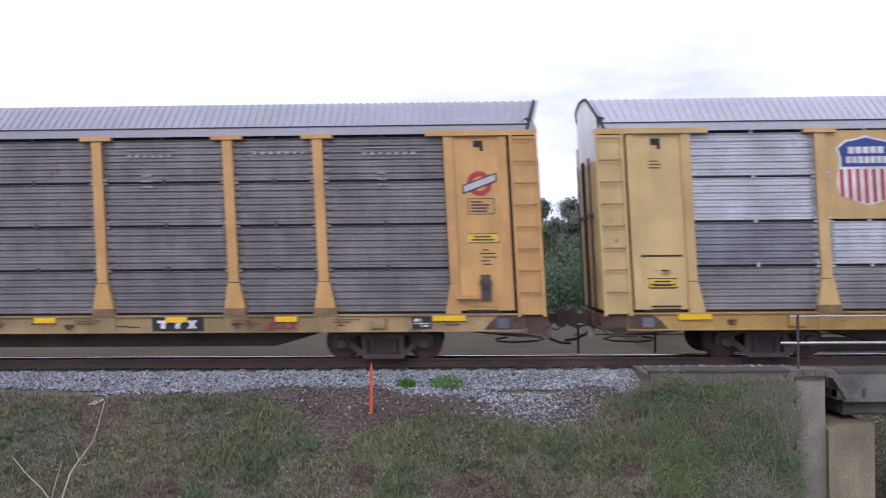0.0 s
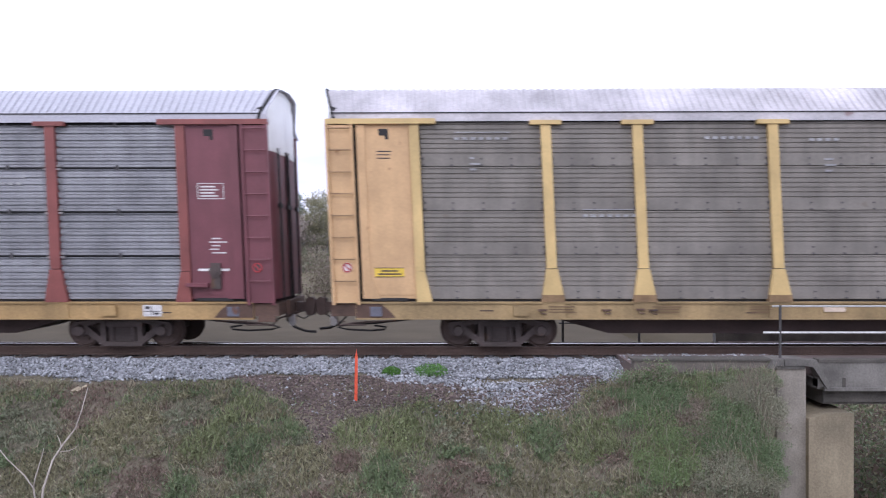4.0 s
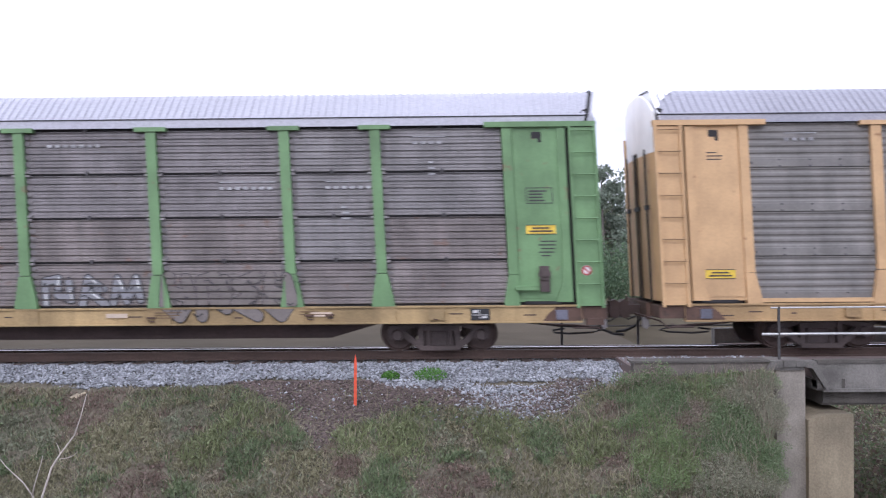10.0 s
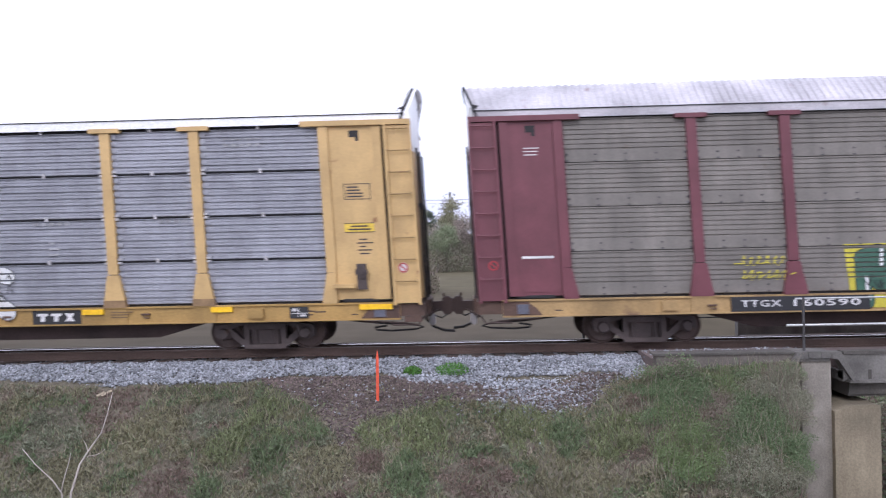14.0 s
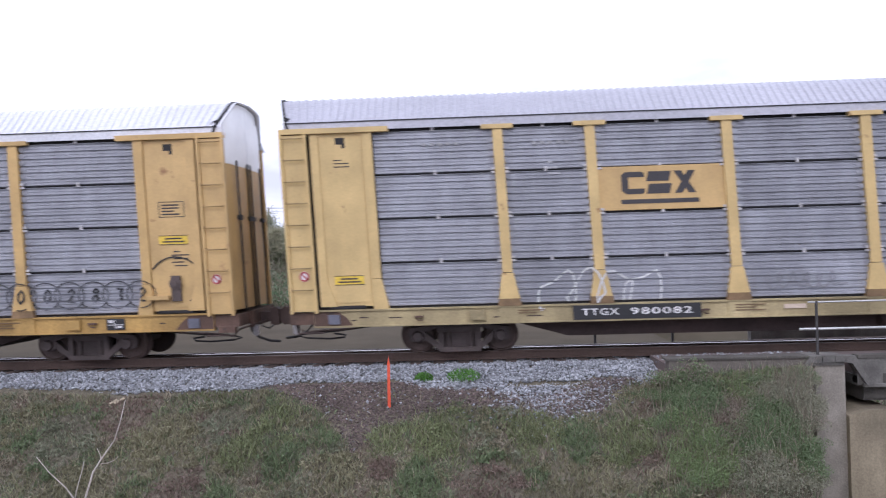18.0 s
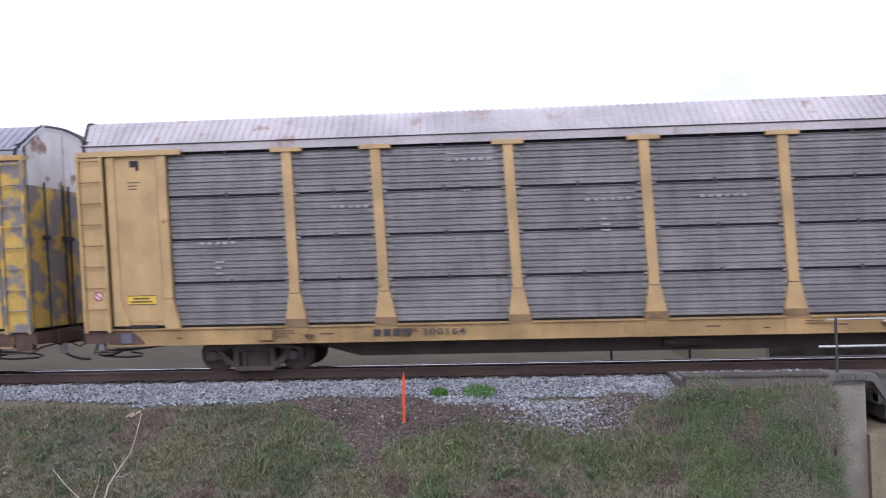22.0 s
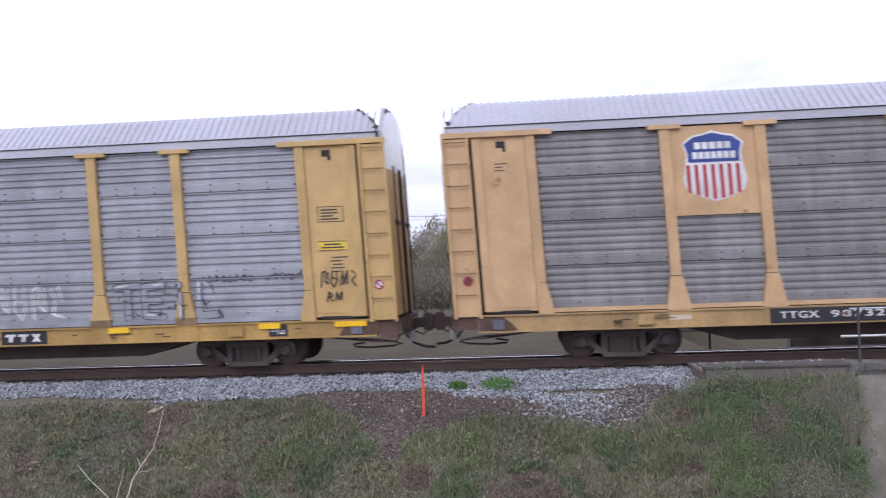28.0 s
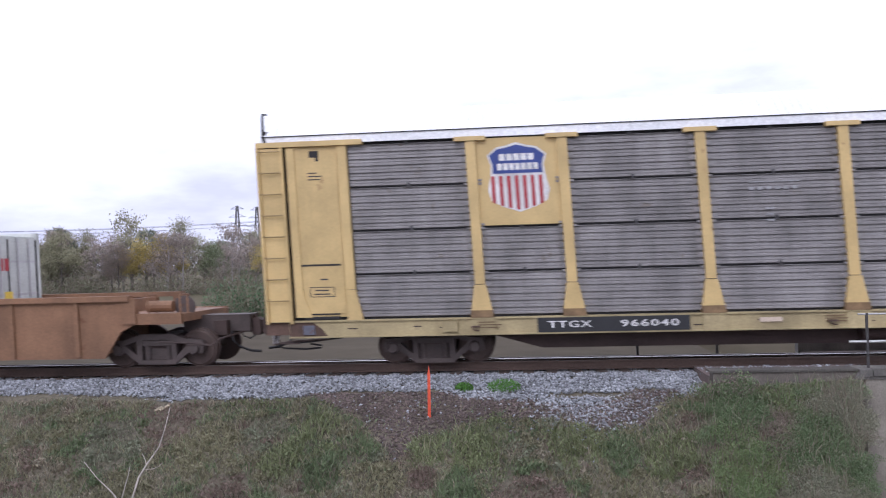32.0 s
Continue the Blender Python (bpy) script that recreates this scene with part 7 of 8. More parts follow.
keep = np.array([brown_patch(a, b) > rng.normal(0, 0.08) and b < toe(a) + 0.12 for a, b in zip(px_, py_)])
px_, py_ = px_[keep], py_[keep]
stones("brown_gravel", px_, py_, bilinear(px_, py_) + rng.uniform(-0.005, 0.02, len(px_)), rng.uniform(0.014, 0.034, len(px_)), [STONE_BROWN, STONE], "brown-grey gravel washed down the bank", (rng.uniform(0, 1, len(px_)) < np.where(px_ > 0.2, 0.28, 0.03)).astype(int))


def leaf_material(name, color, island=0.24):
    m = material(name, color, 0.7, 0, 0.75, island=island, bump=0, coarse=0.5)
    b = m.node_tree.nodes["Principled BSDF"]
    n, l = m.node_tree.nodes, m.node_tree.links
    thin, both = n.new("ShaderNodeBsdfTranslucent"), n.new("ShaderNodeMixShader")
    both.inputs[0].default_value = 0.3
    l.new(b.inputs["Base Color"].links[0].from_socket, thin.inputs["Color"])
    l.new(b.outputs[0], both.inputs[1]), l.new(thin.outputs[0], both.inputs[2])
    l.new(both.outputs[0], n["Material Output"].inputs["Surface"])
    return m


BOARD_WOOD = material("broken_board_wood", (0.42, 0.35, 0.25), 0.85, 0, 0.6, bump=0.2)
G_DRY = leaf_material("dry_grass", (0.325, 0.281, 0.207))
G_OLIVE = leaf_material("olive_grass", (0.267, 0.249, 0.155))
G_GREEN = leaf_material("green_weeds", (0.168, 0.216, 0.112))
G_BRIGHT = leaf_material("bright_weeds", (0.232, 0.26, 0.132))
G_BROWN = leaf_material("brown_weeds", (0.232, 0.17, 0.14))
G_GREY = leaf_material("grey_green_weeds", (0.22, 0.234, 0.157))
S_GREEN = leaf_material("scrub_green", (0.186, 0.25, 0.127), 0.14)
S_GREY = leaf_material("scrub_grey_green", (0.3, 0.294, 0.213), 0.14)
S_BROWN = leaf_material("scrub_brown", (0.306, 0.246, 0.201), 0.14)
S_OLIVE = leaf_material("scrub_olive", (0.282, 0.27, 0.172), 0.14)
S_BRIGHT = leaf_material("scrub_bright", (0.222, 0.294, 0.132), 0.14)
VIVID = leaf_material("fresh_green_tuft", (0.115, 0.27, 0.05))


def blades(name, xs, ys, zs, height, width, lean, index, mats, label):
    """Bent blades: two quads each, folded outwards."""
    n = len(xs)
    w = rng.uniform(0, 6.28, n)
    a = rng.uniform(0, 6.28, n)
    dx, dy = np.cos(w) * lean * height, np.sin(w) * lean * height
    ux, uy = np.cos(a) * width / 2, np.sin(a) * width / 2
    rows = []
    for t, k in ((0, 1.0), (0.55, 0.8), (1.0, 0.12)):
        cx, cy, cz = xs + dx * t * t, ys + dy * t * t, zs + height * t * (1 - 0.25 * lean * t)
        rows += [np.stack([cx - ux * k, cy - uy * k, cz], -1), np.stack([cx + ux * k, cy + uy * k, cz], -1)]
    v = np.stack(rows, 1).reshape(-1, 3)
    q = np.array([(0, 1, 3, 2), (2, 3, 5, 4)])
    f = (q[None] + (np.arange(n) * 6)[:, None, None]).reshape(-1, 4)
    return many(name, v, f, mats, label, "grass", np.repeat(index, 2))


# patches where one kind of weed thrives: x, y, radius, kind (0 dry, 1 olive, 2 green, 3 bright, 4 brown, 5 grey)
CLUMPS = (
    (-3.9, 15.25, 0.35, 3), (-4.4, 14.35, 0.42, 3), (-3.6, 14.1, 0.3, 2), (-2.65, 13.75, 0.5, 1), (-1.83, 14.65, 0.34, 3), (-0.95, 14.6, 0.5, 3), (0.8, 14.7, 0.5, 3),
    (1.6, 14.5, 0.35, 2), (2.4, 14.4, 0.5, 3), (3.45, 13.6, 0.5, 3), (4.8, 14.2, 0.5, 2), (3.6, 15.05, 0.6, 2), (2.9, 14.0, 0.42, 4), (0.0, 13.45, 0.6, 4), (4.5, 13.0, 0.55, 5),
    (4.1, 14.45, 0.4, 4), (-6.9, 15.55, 0.6, 4), (-7.8, 14.7, 0.6, 5), (-5.3, 13.5, 0.5, 4), (1.5, 13.5, 0.7, 1), (-1.2, 13.6, 0.4, 2), (-6.0, 14.8, 0.6, 1), (-3.0, 14.6, 0.28, 2),
    (-5.0, 15.2, 0.4, 5), (5.2, 13.6, 0.45, 2), (4.3, 15.0, 0.35, 3), (5.4, 14.9, 0.45, 5), (-2.4, 13.2, 0.4, 4), (-4.6, 13.4, 0.4, 2), (-7.0, 13.6, 0.5, 1),
)


def weed_kind(x, y, seed):
    """Which weed grows at a spot, and how tall."""
    for cx, cy, rad, k in CLUMPS:
        d = math.hypot((x - cx), (y - cy) * 0.9) / rad * (1 + 0.45 * noise.noise((x * 2.7, y * 2.7, cx)))
        if d < 1:
            return k, (1.5 if k in (2, 3) else 1.15 if k == 1 else 0.9) - 0.5 * d
    p = 1.1 * noise.noise((x * 0.7, y * 1.1, seed)) + 1.2 * noise.noise((x * 1.9, y * 2.3, seed + 4)) + 0.10
    p += max(0.0, min(1.0, (x + 0.8) / 3.0)) * 0.10
    k = 3 if p > 0.75 else 2 if p > 0.28 else 1 if p > -0.08 else 5 if p > -0.22 else 0 if p > -0.5 else 4
    return k, 0.75 + 0.7 * max(0, noise.noise((x * 1.4, y * 1.6, seed + 9)))


def weed_field(n, x0, x1, y0, y1, hmin, hmax, wide, name, label, seed):
    """Weeds that grow in patches of one kind."""
    xs, ys = rng.uniform(x0, x1, n), rng.uniform(y0, y1, n)
    kind = np.zeros(n, int)
    keep = np.ones(n, bool)
    tall = np.ones(n)
    for i, (a, b) in enumerate(zip(xs, ys)):
        if b > toe(a) - 0.03 or (brown_patch(a, b) > 0.02 and -4.4 < a < 2.7 and rng.uniform() > 0.03) or a > 6.0 - 0.39 * max(0.0, 15.4 - b):
            keep[i] = False
            continue
        kind[i], tall[i] = weed_kind(a, b, seed)
        if rng.uniform() < 0.20:
            kind[i] = rng.choice((0, 1, 1, 2, 5))
    xs, ys, kind, tall = xs[keep], ys[keep], kind[keep], tall[keep]
    h = rng.uniform(hmin, hmax, len(xs)) * tall
    return blades(name, xs, ys, bilinear(xs, ys) - 0.015, h, wide * rng.uniform(0.6, 1.5, len(xs)), rng.uniform(0.2, 1.3, len(xs)), kind, [G_DRY, G_OLIVE, G_GREEN, G_BRIGHT, G_BROWN, G_GREY], label)


weed_field(70000, -11.5, 6.3, 12.6, 16.1, 0.05, 0.17, 0.022, "grass", "rough green and brown grass and weeds on the bank", 2.0)
weed_field(9000, -11.5, 6.3, 12.2, 15.9, 0.14, 0.34, 0.014, "dry_stalks", "dry grass stalks among the weeds", 6.0)
weed_field(16000, -40, 6.3, 3.5, 13.0, 0.08, 0.25, 0.05, "grass", "rough grass down in the ditch", 3.0)


def leafy(name, spots, n, spread, size, mats, label, lift=0.0, pick=None):
    """Broad-leaved weeds: little tilted leaves in clumps round the spots (x, y, z, radius, height)."""
    v, f, idx = [], [], []
    for j, (x, y, z, rad, hgt) in enumerate(spots):
        for _ in range(n):
            a, d, u = rng.uniform(0, 6.28), rad * math.sqrt(rng.uniform()), rng.uniform()
            c = np.array((x + d * math.cos(a), y + d * math.sin(a), z + lift + hgt * u * (1 - 0.6 * (d / rad) ** 2)))
            s = size * rng.uniform(0.6, 1.5)
            p = rng.normal(0, 1, 3)
            q = rng.normal(0, 1, 3)
            p /= np.linalg.norm(p)
            q -= p * (p @ q)
            q /= np.linalg.norm(q)
            k = len(v)
            v += [c - p * s, c - q * s * 0.45, c + p * s, c + q * s * 0.45]
            f.append((k, k + 1, k + 2, k + 3))
            idx.append(pick[j] if pick is not None else rng.integers(0, len(mats)))
    return many(name, v, f, mats, label, "plants", idx)


spots, pick = [], []
for _ in range(420):
    x, y = rng.uniform(-11, 6.0), rng.uniform(12.8, 15.8)
    if (brown_patch(x, y) > -0.1 and -4.4 < x < 2.7) or y > toe(x) - 0.1 or x > 5.9 - 0.39 * (15.4 - y):
        continue
    k, tall = weed_kind(x, y, 2.0)
    spots.append((x, y, ground_height(x, y), rng.uniform(0.10, 0.28), rng.uniform(0.10, 0.22) * tall))
    pick.append(k)
leafy("weeds", spots, 80, 0.3, 0.028, [G_DRY, G_OLIVE, G_GREEN, G_BRIGHT, G_BROWN, G_GREY], "low leafy weeds in patches", pick=pick)
# scrub growing against the bridge curb and wing wall
spots, pick = [], []
for _ in range(230):
    x, y = rng.uniform(2.9, 6.0), rng.uniform(13.0, 15.40)
    x = min(x, 5.95 - 0.39 * (15.4 - y))
    spots.append((x, y, ground_height(x, y), rng.uniform(0.14, 0.34), rng.uniform(0.14, 0.36) * (0.55 if y > 15.0 else 1.0)))
    pick.append(weed_kind(x, y, 5.0)[0])
leafy("scrub", spots, 440, 0.3, 0.0145, [G_DRY, S_OLIVE, S_GREEN, S_BRIGHT, S_BROWN, S_GREY], "dull green and brown scrub against the bridge curb", pick=pick)
qx = rng.uniform(2.8, 6.0, 1500)
qy = rng.uniform(12.8, 15.3, 1500)
ok = qx < 6.1 - 0.39 * (15.4 - qy)
qx, qy = qx[ok], qy[ok]
blades("scrub_stalks", qx, qy, bilinear(qx, qy), rng.uniform(0.18, 0.5, len(qx)), np.full(len(qx), 0.011), rng.uniform(0.1, 0.8, len(qx)), rng.choice([0, 2, 3, 4, 4, 0], len(qx)), [G_DRY, S_OLIVE, S_GREY, S_GREEN, S_BROWN], "dry brown stalks among the scrub")
for bx0, by0, rad, hh in ((-0.47, 16.42, 0.34, 0.24), (-1.27, 16.42, 0.19, 0.16)):
    t = leafy("green_tuft", [(bx0, by0, ground_height(bx0, by0), rad, hh)] * 1, 1100, rad, 0.02, [VIVID], "fresh bright green tuft growing in the ballast")
wx = rng.uniform(5.2, 6.2, 1500)
wy = rng.uniform(13.4, 15.2, 1500)
ok = wx < 6.12 - 0.39 * (15.4 - wy)
wx, wy = wx[ok], wy[ok]
blades("dry_weeds", wx, wy, bilinear(wx, wy), rng.uniform(0.2, 0.5, len(wx)), np.full(len(wx), 0.011), rng.uniform(0.1, 0.7, len(wx)), rng.choice([0, 1, 2, 2], len(wx)), [G_DRY, S_BROWN, S_GREY], "tall dry weeds against the wing wall")
leafy("curb_bush", [(rng.uniform(3.1, 4.0), rng.uniform(15.1, 15.36), -0.46, rng.uniform(0.12, 0.22), rng.uniform(0.25, 0.5)) for _ in range(14)], 220, 0.2, 0.02, [S_GREEN, S_BROWN, S_GREEN], "dark bush at the end of the bridge curb")
leafy("bank_scrub", [(rng.uniform(7.2, 21), y, ground_height(12, y), rng.uniform(0.5, 1.1), rng.uniform(0.4, 1.5)) for y in rng.uniform(15, 42, 330)], 130, 0.8, 0.075, [G_OLIVE, G_GREY, G_GREEN, G_BROWN], "green and brown scrub in the hollow under the bridge")

# survey stake
sz = ground_height(-1.88, 15.5)
stake = thing("marker_stake", made("marker_stake", STAKE, lambda s: (s.prism([(-0.030, -0.25), (0.030, -0.25), (0.026, 0.82), (0.0, 0.98), (-0.026, 0.82)], -0.012, 0.012),)), "thin orange-red wooden marker stake in the gravel", "stake", at=(-1.88, 15.5, sz + 0.01))
stake.rotation_euler = (0.02, 0.012, 0.1)

# bare branch
br = thing("dead_sapling", None, "bare pale dead sapling with a forked stem", "sapling", at=(-5.75, 11.2, ground_height(-5.75, 11.2)))
part("stem", made("stem", TWIG, lambda s: s.rod([(0.0, 0, -0.05), (0.0, 0, 0.7), (0.045, 0.02, 1.345), (0.19, 0.0, 1.755), (0.30, 0.02, 1.93), (0.51, 0.0, 2.2), (0.59, 0.02, 2.455), (0.68, 0.0, 2.755)], 0.02, 7, 0.005), True), br)
part("branch", made("branch", TWIG, lambda s: s.rod([(0.0, 0, 0.8), (-0.09, 0.02, 1.36), (-0.22, 0.02, 1.54), (-0.44, 0, 1.76), (-0.64, 0.03, 1.98)], 0.014, 6, 0.004), True), br)
part("branch", made("branch", TWIG, lambda s: s.rod([(-0.09, 0.02, 1.36), (-0.06, 0, 1.48), (0.0, -0.02, 1.655), (0.04, 0, 1.8), (0.065, 0, 1.915)], 0.011, 6, 0.004), True), br)
part("twig", made("twig", TWIG, lambda s: s.rod([(0.30, 0.02, 1.93), (0.285, 0.02, 2.0), (0.255, 0, 2.095)], 0.009, 5, 0.003), True), br)
part("twig", made("twig", TWIG, lambda s: s.rod([(0.28, 0.02, 1.865), (0.40, 0.03, 1.875), (0.48, 0.04, 1.91), (0.54, 0.04, 1.96)], 0.006, 5, 0.003), True), br)
# broken boards at the ballast's foot
for k, (dx, rot, ln) in enumerate(((0.0, 0.9, 0.17), (0.09, 0.95, 0.22))):
    pl = thing("broken_board", made("board", BOARD_WOOD, lambda s: s.box(-ln / 2, ln / 2, -0.025, 0.025, 0.0, 0.03)), "short broken grey board lying at the ballast's foot", "board", "broken boards", at=(-7.35 + dx, 15.72 + 0.05 * k, ground_height(-7.35 + dx, 15.72) + 0.05))
    pl.rotation_euler = (0.5, -0.35, rot)


# ---- the wood beyond the field ----
L_GREEN = leaf_material("leaves_green", (0.225, 0.26, 0.15), 0.22)
L_OLIVE = leaf_material("leaves_olive", (0.31, 0.295, 0.19), 0.22)
L_YELLOW = leaf_material("leaves_yellow", (0.452, 0.358, 0.128), 0.22)
L_RUST = leaf_material("leaves_rust", (0.36, 0.30, 0.265), 0.22)
L_PINE = leaf_material("needles_dark", (0.165, 0.20, 0.15), 0.22)


def tree_parts(kind, seed):
    """Meshes of a trunk with limbs, and of a crown of many small leaf clumps."""
    r = random.Random(seed)
    trunk, tips = Shape(), []
    hgt = r.uniform(7.5, 10)
    lean = (r.uniform(-.4, .4), r.uniform(-.4, .4))
    spine = [(lean[0] * t * t, lean[1] * t * t, hgt * t) for t in (0, .25, .5, .75, 1)]
    trunk.rod(spine, 0.17, 7, 0.02)
    for k in range(16 if kind != "pine" else 22):
        t = r.uniform(0.22 if kind != "pine" else 0.12, 0.96)
        a = r.uniform(0, 6.28)
        ln = (1 - t) * hgt * (0.40 if kind != "pine" else 0.22) + 0.7
        b = Vector((lean[0] * t * t, lean[1] * t * t, hgt * t))
        up = r.uniform(0.35, 0.9) if kind != "pine" else -0.1
        e = b + Vector((math.cos(a) * ln, math.sin(a) * ln, ln * up))
        m = (b + e) / 2 + Vector((r.uniform(-.15, .15), r.uniform(-.15, .15), 0.1))
        trunk.rod([b, m, e], 0.06 * (1.2 - t), 5, 0.012)
        tips += [m, e, (m + e) / 2]
        for _ in range(5 if kind == "bare" else 2):
            d = Vector((r.uniform(-1, 1), r.uniform(-1, 1), r.uniform(0.1, 1.2))) * r.uniform(0.5, 1.1)
            s = m + (e - m) * r.random()
            trunk.rod([s, s + d * 0.5 + Vector((0.05, 0, 0)), s + d], 0.018, 4, 0.005)
            tips.append(s + d)
            if kind == "bare":
                for _ in range(2):
                    d2 = d * 0.5 + Vector((r.uniform(-.5, .5), r.uniform(-.5, .5), r.uniform(0, .5)))
                    trunk.rod([s + d * 0.6, s + d * 0.6 + d2], 0.011, 3, 0.004)
    v, f = [], []
    n = {"bare": 12, "thin": 40, "full": 85, "pine": 60}[kind]
    for p in tips:
        for _ in range(n):
            g = {"full": 1.25, "thin": 1.1, "bare": 0.9, "pine": 0.55}[kind]
            c = p + Vector((r.gauss(0, .42) * g, r.gauss(0, .42) * g, r.gauss(0, .36) * g))
            s = r.uniform(0.07, 0.17)
            u = Vector((r.gauss(0, 1), r.gauss(0, 1), r.gauss(0, 1))).normalized()
            w = u.orthogonal().normalized()
            k = len(v)
            v += [tuple(c - u * s), tuple(c - w * s * .6), tuple(c + u * s), tuple(c + w * s * .6)]
            f.append((k, k + 1, k + 2, k + 3))
    return trunk, v, f


def tree_kind(kind, seed, leaf, bark):
    trunk, v, f = tree_parts(kind, seed)
    tm = trunk.mesh("trunk", bark)
    cm = bpy.data.meshes.new("crown")
    cm.from_pydata(v, [], f)
    cm.materials.append(leaf)
    return tm, cm


KINDS = [("full", 1, L_GREEN, BARK, "green leafy tree at the field's edge"), ("full", 2, L_OLIVE, BARK, "olive-brown autumn tree at the field's edge"), ("thin", 3, L_YELLOW, BARK, "half-bare tree with yellow autumn leaves"),
         ("bare", 4, L_RUST, BARE, "grey nearly bare tree at the field's edge"), ("full", 5, L_RUST, BARK, "reddish-brown autumn tree at the field's edge"), ("pine", 6, L_PINE, BARK, "dark pine among bare trees"), ("bare", 7, L_OLIVE, BARE, "tall grey leafless tree behind the field"), ("thin", 8, L_GREEN, BARE, "thin tree with sparse green leaves")]
BUILT = [tree_kind(*k[:4]) for k in KINDS]


def tree(x, y, which, size):
    tm, cm = BUILT[which]
    t = thing("tree", None, KINDS[which][4], "tree", "trees of the wood", at=(x, y, ground_height(x, y) - 0.1))
    part("trunk", tm, t), part("crown", cm, t)
    t.scale = (size * random.uniform(0.95, 1.25), size * random.uniform(0.95, 1.25), size)
    t.rotation_euler = (0, 0, random.uniform(0, 6.28))


random.seed(11)
x = -80.0
while x < 80:
    row = random.choice((0, 1, 2, 3, 3, 4, 4, 5, 6, 6, 7))
    if -51 < x < -45:
        row = 2
    elif -45 <= x < -32:
        row = random.choice((3, 6, 6, 3, 7))
    elif -64 < x <= -51:
        row = random.choice((4, 1, 3))
    tree(x, random.uniform(95, 104), row, random.uniform(0.58, 0.88))
    if random.random() < 0.8:
        tree(x + random.uniform(-1, 1), random.uniform(106, 118), random.choice((0, 1, 5, 6, 3, 6)), random.uniform(0.76, 1.05))
    x += random.uniform(1.3, 2.1)
tree(-54.5, 109, 6, 1.25)
# darker trees standing nearer, behind the green thicket
for tx, ty, kind, size in ((11.4, 62, 5, 0.98), (10.3, 64, 0, 0.82), (7.2, 60, 5, 0.78), (5.2, 62, 0, 0.70), (6.1, 66, 5, 0.82), (9.0, 60, 0, 0.62), (12.8, 66, 5, 0.9)):
    tree(tx, ty, kind, size)
# undergrowth along the wood's edge, and a green thicket nearer by
U_GREEN = leaf_material("undergrowth_green", (0.17, 0.20, 0.115), 0.12)
U_OLIVE = leaf_material("undergrowth_olive", (0.21, 0.19, 0.13), 0.12)
U_RUST = leaf_material("undergrowth_rust", (0.23, 0.18, 0.15), 0.12)
T_GREEN = leaf_material("thicket_green", (0.125, 0.19, 0.10), 0.14)
T_DEEP = leaf_material("thicket_deep_green", (0.10, 0.155, 0.09), 0.14)
leafy("thicket", [(random.uniform(3.0, 11.5), random.uniform(47, 53), -1.0, random.uniform(0.6, 1.3), random.uniform(2.2, 4.6)) for _ in range(70)], 420, 1.0, 0.085, [T_GREEN, T_DEEP], "dense green bushes beyond the track")
leafy("thicket", [(random.uniform(-20, -13), random.uniform(47, 53), -1.0, random.uniform(0.6, 1.3), random.uniform(1.4, 3.2)) for _ in range(36)], 380, 1.0, 0.085, [T_GREEN, U_OLIVE], "green and brown bushes beyond the track")
leafy("thicket", [(random.uniform(-9, -3), random.uniform(52, 58), -1.0, random.uniform(0.6, 1.2), random.uniform(1.6, 3.6)) for _ in range(36)], 380, 1.0, 0.085, [U_OLIVE, U_RUST], "dull yellow-brown bushes beyond the track")
leafy("undergrowth", [(random.uniform(-85, 85), random.uniform(92, 100), -1.0, random.uniform(1.4, 2.8), random.uniform(2.0, 4.9)) for _ in range(330)], 420, 2.0, 0.10, [U_GREEN, U_OLIVE, U_OLIVE, U_RUST], "brown and green undergrowth along the wood's edge")
far = leafy("far_wood", [(random.uniform(-900, 900), random.uniform(300, 520), 0.0, random.uniform(10, 22), random.uniform(7, 13)) for _ in range(240)], 120, 14.0, 1.6, [L_GREEN, L_OLIVE, L_RUST], "distant woods beyond the trees")


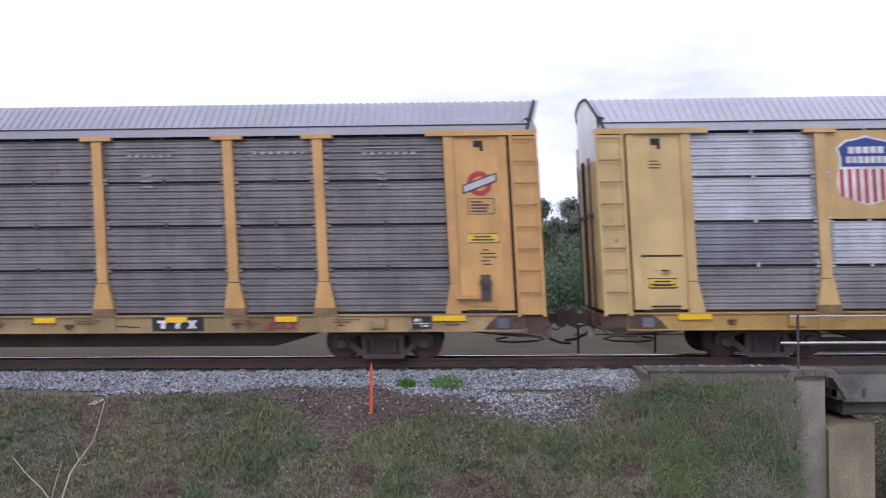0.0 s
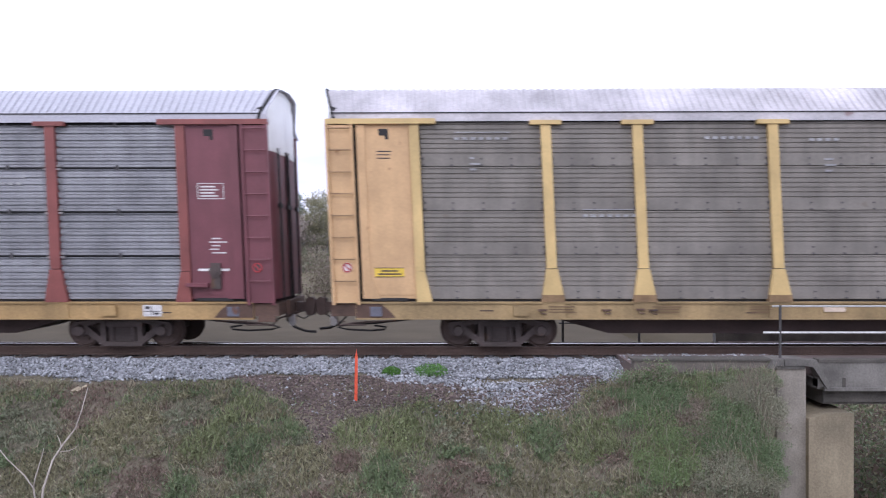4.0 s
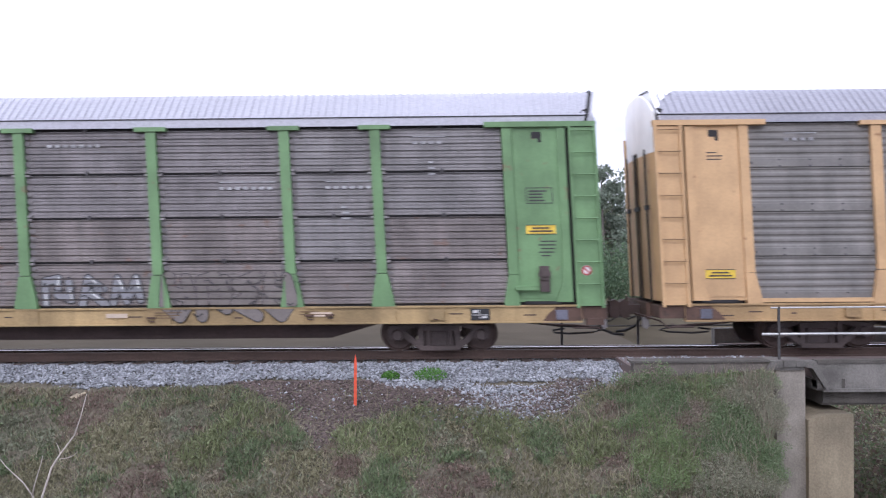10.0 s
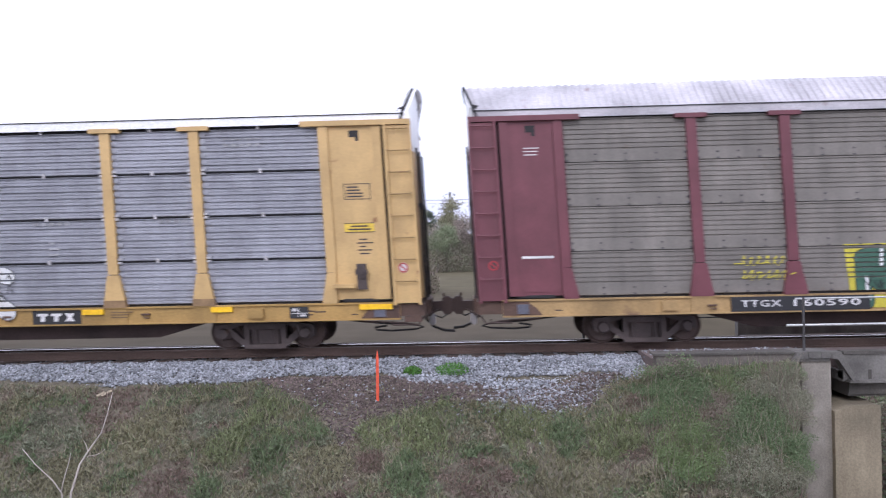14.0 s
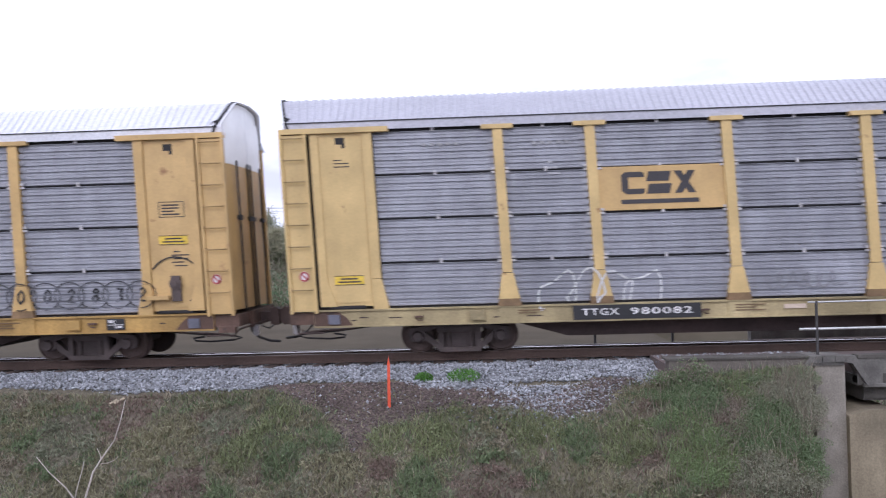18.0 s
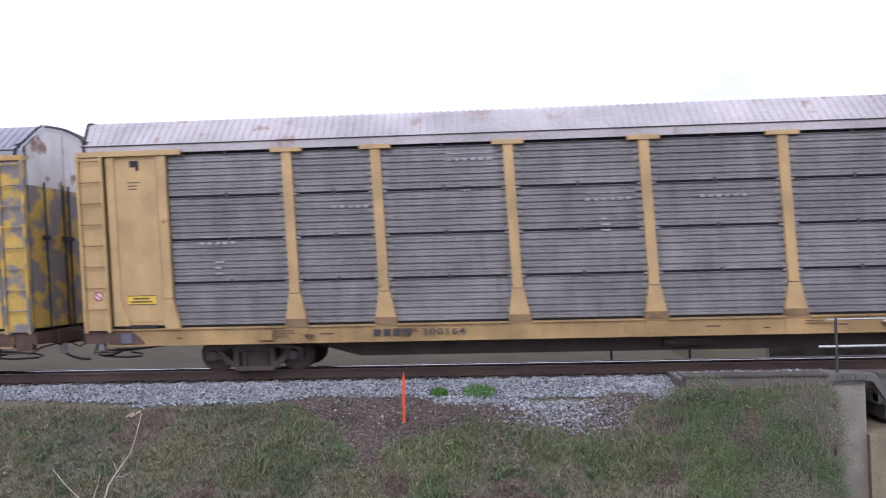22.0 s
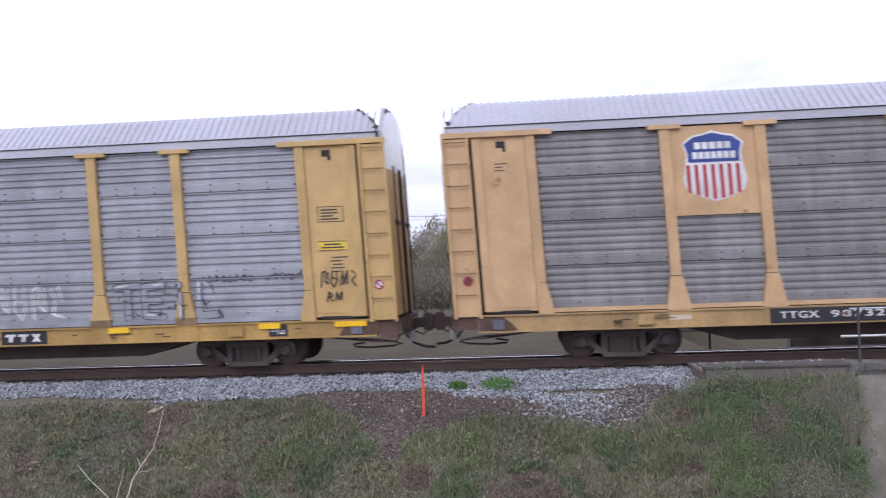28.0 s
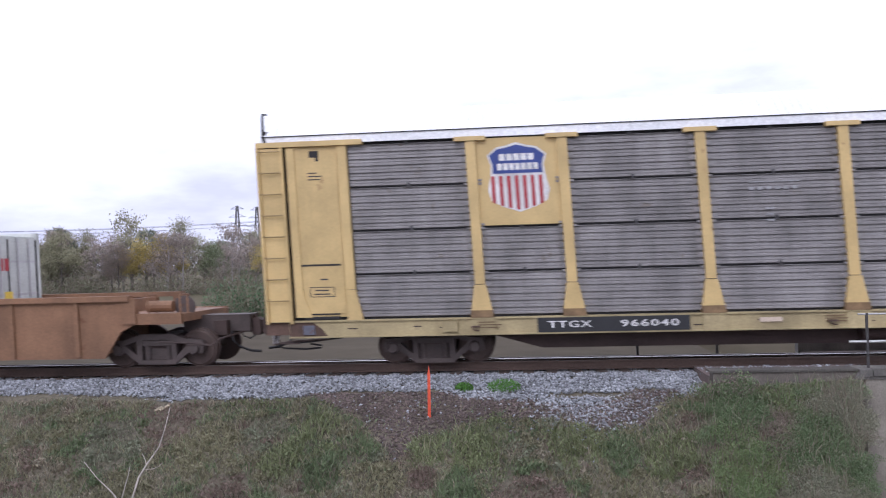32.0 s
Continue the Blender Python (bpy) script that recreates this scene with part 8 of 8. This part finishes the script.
# ---- power lines and pylons far behind ----
def pylon(x, y, h):
    z = ground_height(x, y)
    p = thing("pylon", None, "distant steel lattice power pylon", "pylon", "power pylons", at=(x, y, z))
    for sx in (-1, 1):
        for sy in (-1, 1):
            part("leg", made("leg", STEEL_RAILING, lambda s: s.rod([(sx * h * 0.09, sy * h * 0.09, 0), (sx * h * 0.03, sy * h * 0.03, h * 0.6), (sx * h * 0.012, sy * h * 0.012, h)], h * 0.006, 4)), p)
    for k in range(7):
        a, b = k / 7 * h, (k + 1) / 7 * h
        wa, wb = h * (0.09 - 0.078 * k / 7), h * (0.09 - 0.078 * (k + 1) / 7)
        part("brace", made("brace", STEEL_RAILING, lambda s: [s.rod([(sx * wa, sy * wa, a), (-sx * wb if sy < 0 else sx * wb, sy * wb if sy < 0 else -sy * wb, b)], h * 0.003, 3) for sx in (-1, 1) for sy in (-1, 1)]), p)
    for zc, w in ((0.70, 0.16), (0.83, 0.13), (0.95, 0.10)):
        part("cross_arm", made("cross_arm", STEEL_RAILING, lambda s: (s.rod([(-w * h, 0, zc * h), (w * h, 0, zc * h)], h * 0.005, 4), s.rod([(-w * h, 0, zc * h), (0, 0, (zc + 0.05) * h), (w * h, 0, zc * h)], h * 0.003, 3))), p)


for px, py, ph in ((-201, 560, 47), (-205, 615, 50), (6, 560, 40), (-16, 600, 42), (250, 560, 46), (-420, 560, 46)):
    pylon(px, py, ph)


def pole(x, y, h):
    z = ground_height(x, y)
    p = thing("utility_pole", None, "wooden utility pole beyond the field", "pole", "utility poles", at=(x, y, z))
    part("mast", made("mast", BARK, lambda s: s.rod([(0, 0, 0), (0, 0, h)], 0.16, 8, 0.11)), p)
    part("cross_arm", made("cross_arm", BARK, lambda s: s.box(-0.06, 0.06, -1.2, 1.2, h - 0.7, h - 0.55)), p)


for k in range(-5, 7):
    pole(30 + 66 * k, 156 + 19.8 * k, 12.4 + 1.2 * k)
for yy, zz in ((131.0, 12.5), (133.0, 12.5), (132.0, 11.9), (132.0, 8.9)):
    w = thing("power_line", made("power_line", DARK, lambda s: [s.rod([(30 + 66 * k + 66 * t / 6, yy + 24 + 19.8 * (k + t / 6), zz + 1.2 * (k + t / 6) - 1.0 - 0.7 * 4 * (t / 6) * (1 - t / 6)) for t in range(7)], 0.030, 3) for k in range(-5, 6)]), "thin dark overhead wire strung between poles", "wire", "overhead wires")


def motions():
    at = {}
    for index, car in CARS:
        walk(car, [(t, pose(s - index * PITCH, TRACK_Y, 0)) for t, s in RUN])
        at[car] = index
    times_, runs = [r[0] for r in RUN], [r[1] for r in RUN]
    for car, wheelset, r in WHEELS:
        # a wheel turns while it rolls past the eye: once round for every 2.3 to 2.6 m
        base = np.array(wheelset.location)
        mid = float(np.interp(at[car] * PITCH - base[0], runs, times_))
        first, last = max(0.0, mid - 0.85), min(32.0, mid + 0.85)
        steps = [0.0] * (first > 0) + [k / FPS for k in range(math.ceil(first * FPS), math.floor(last * FPS) + 1)] + [32.0] * (last < 32.0)
        walk(wheelset, [(t, pose(*base, 0, math.degrees(float(np.interp(min(max(t, first), last), times_, runs)) / r), 0)) for t in steps])


motions()
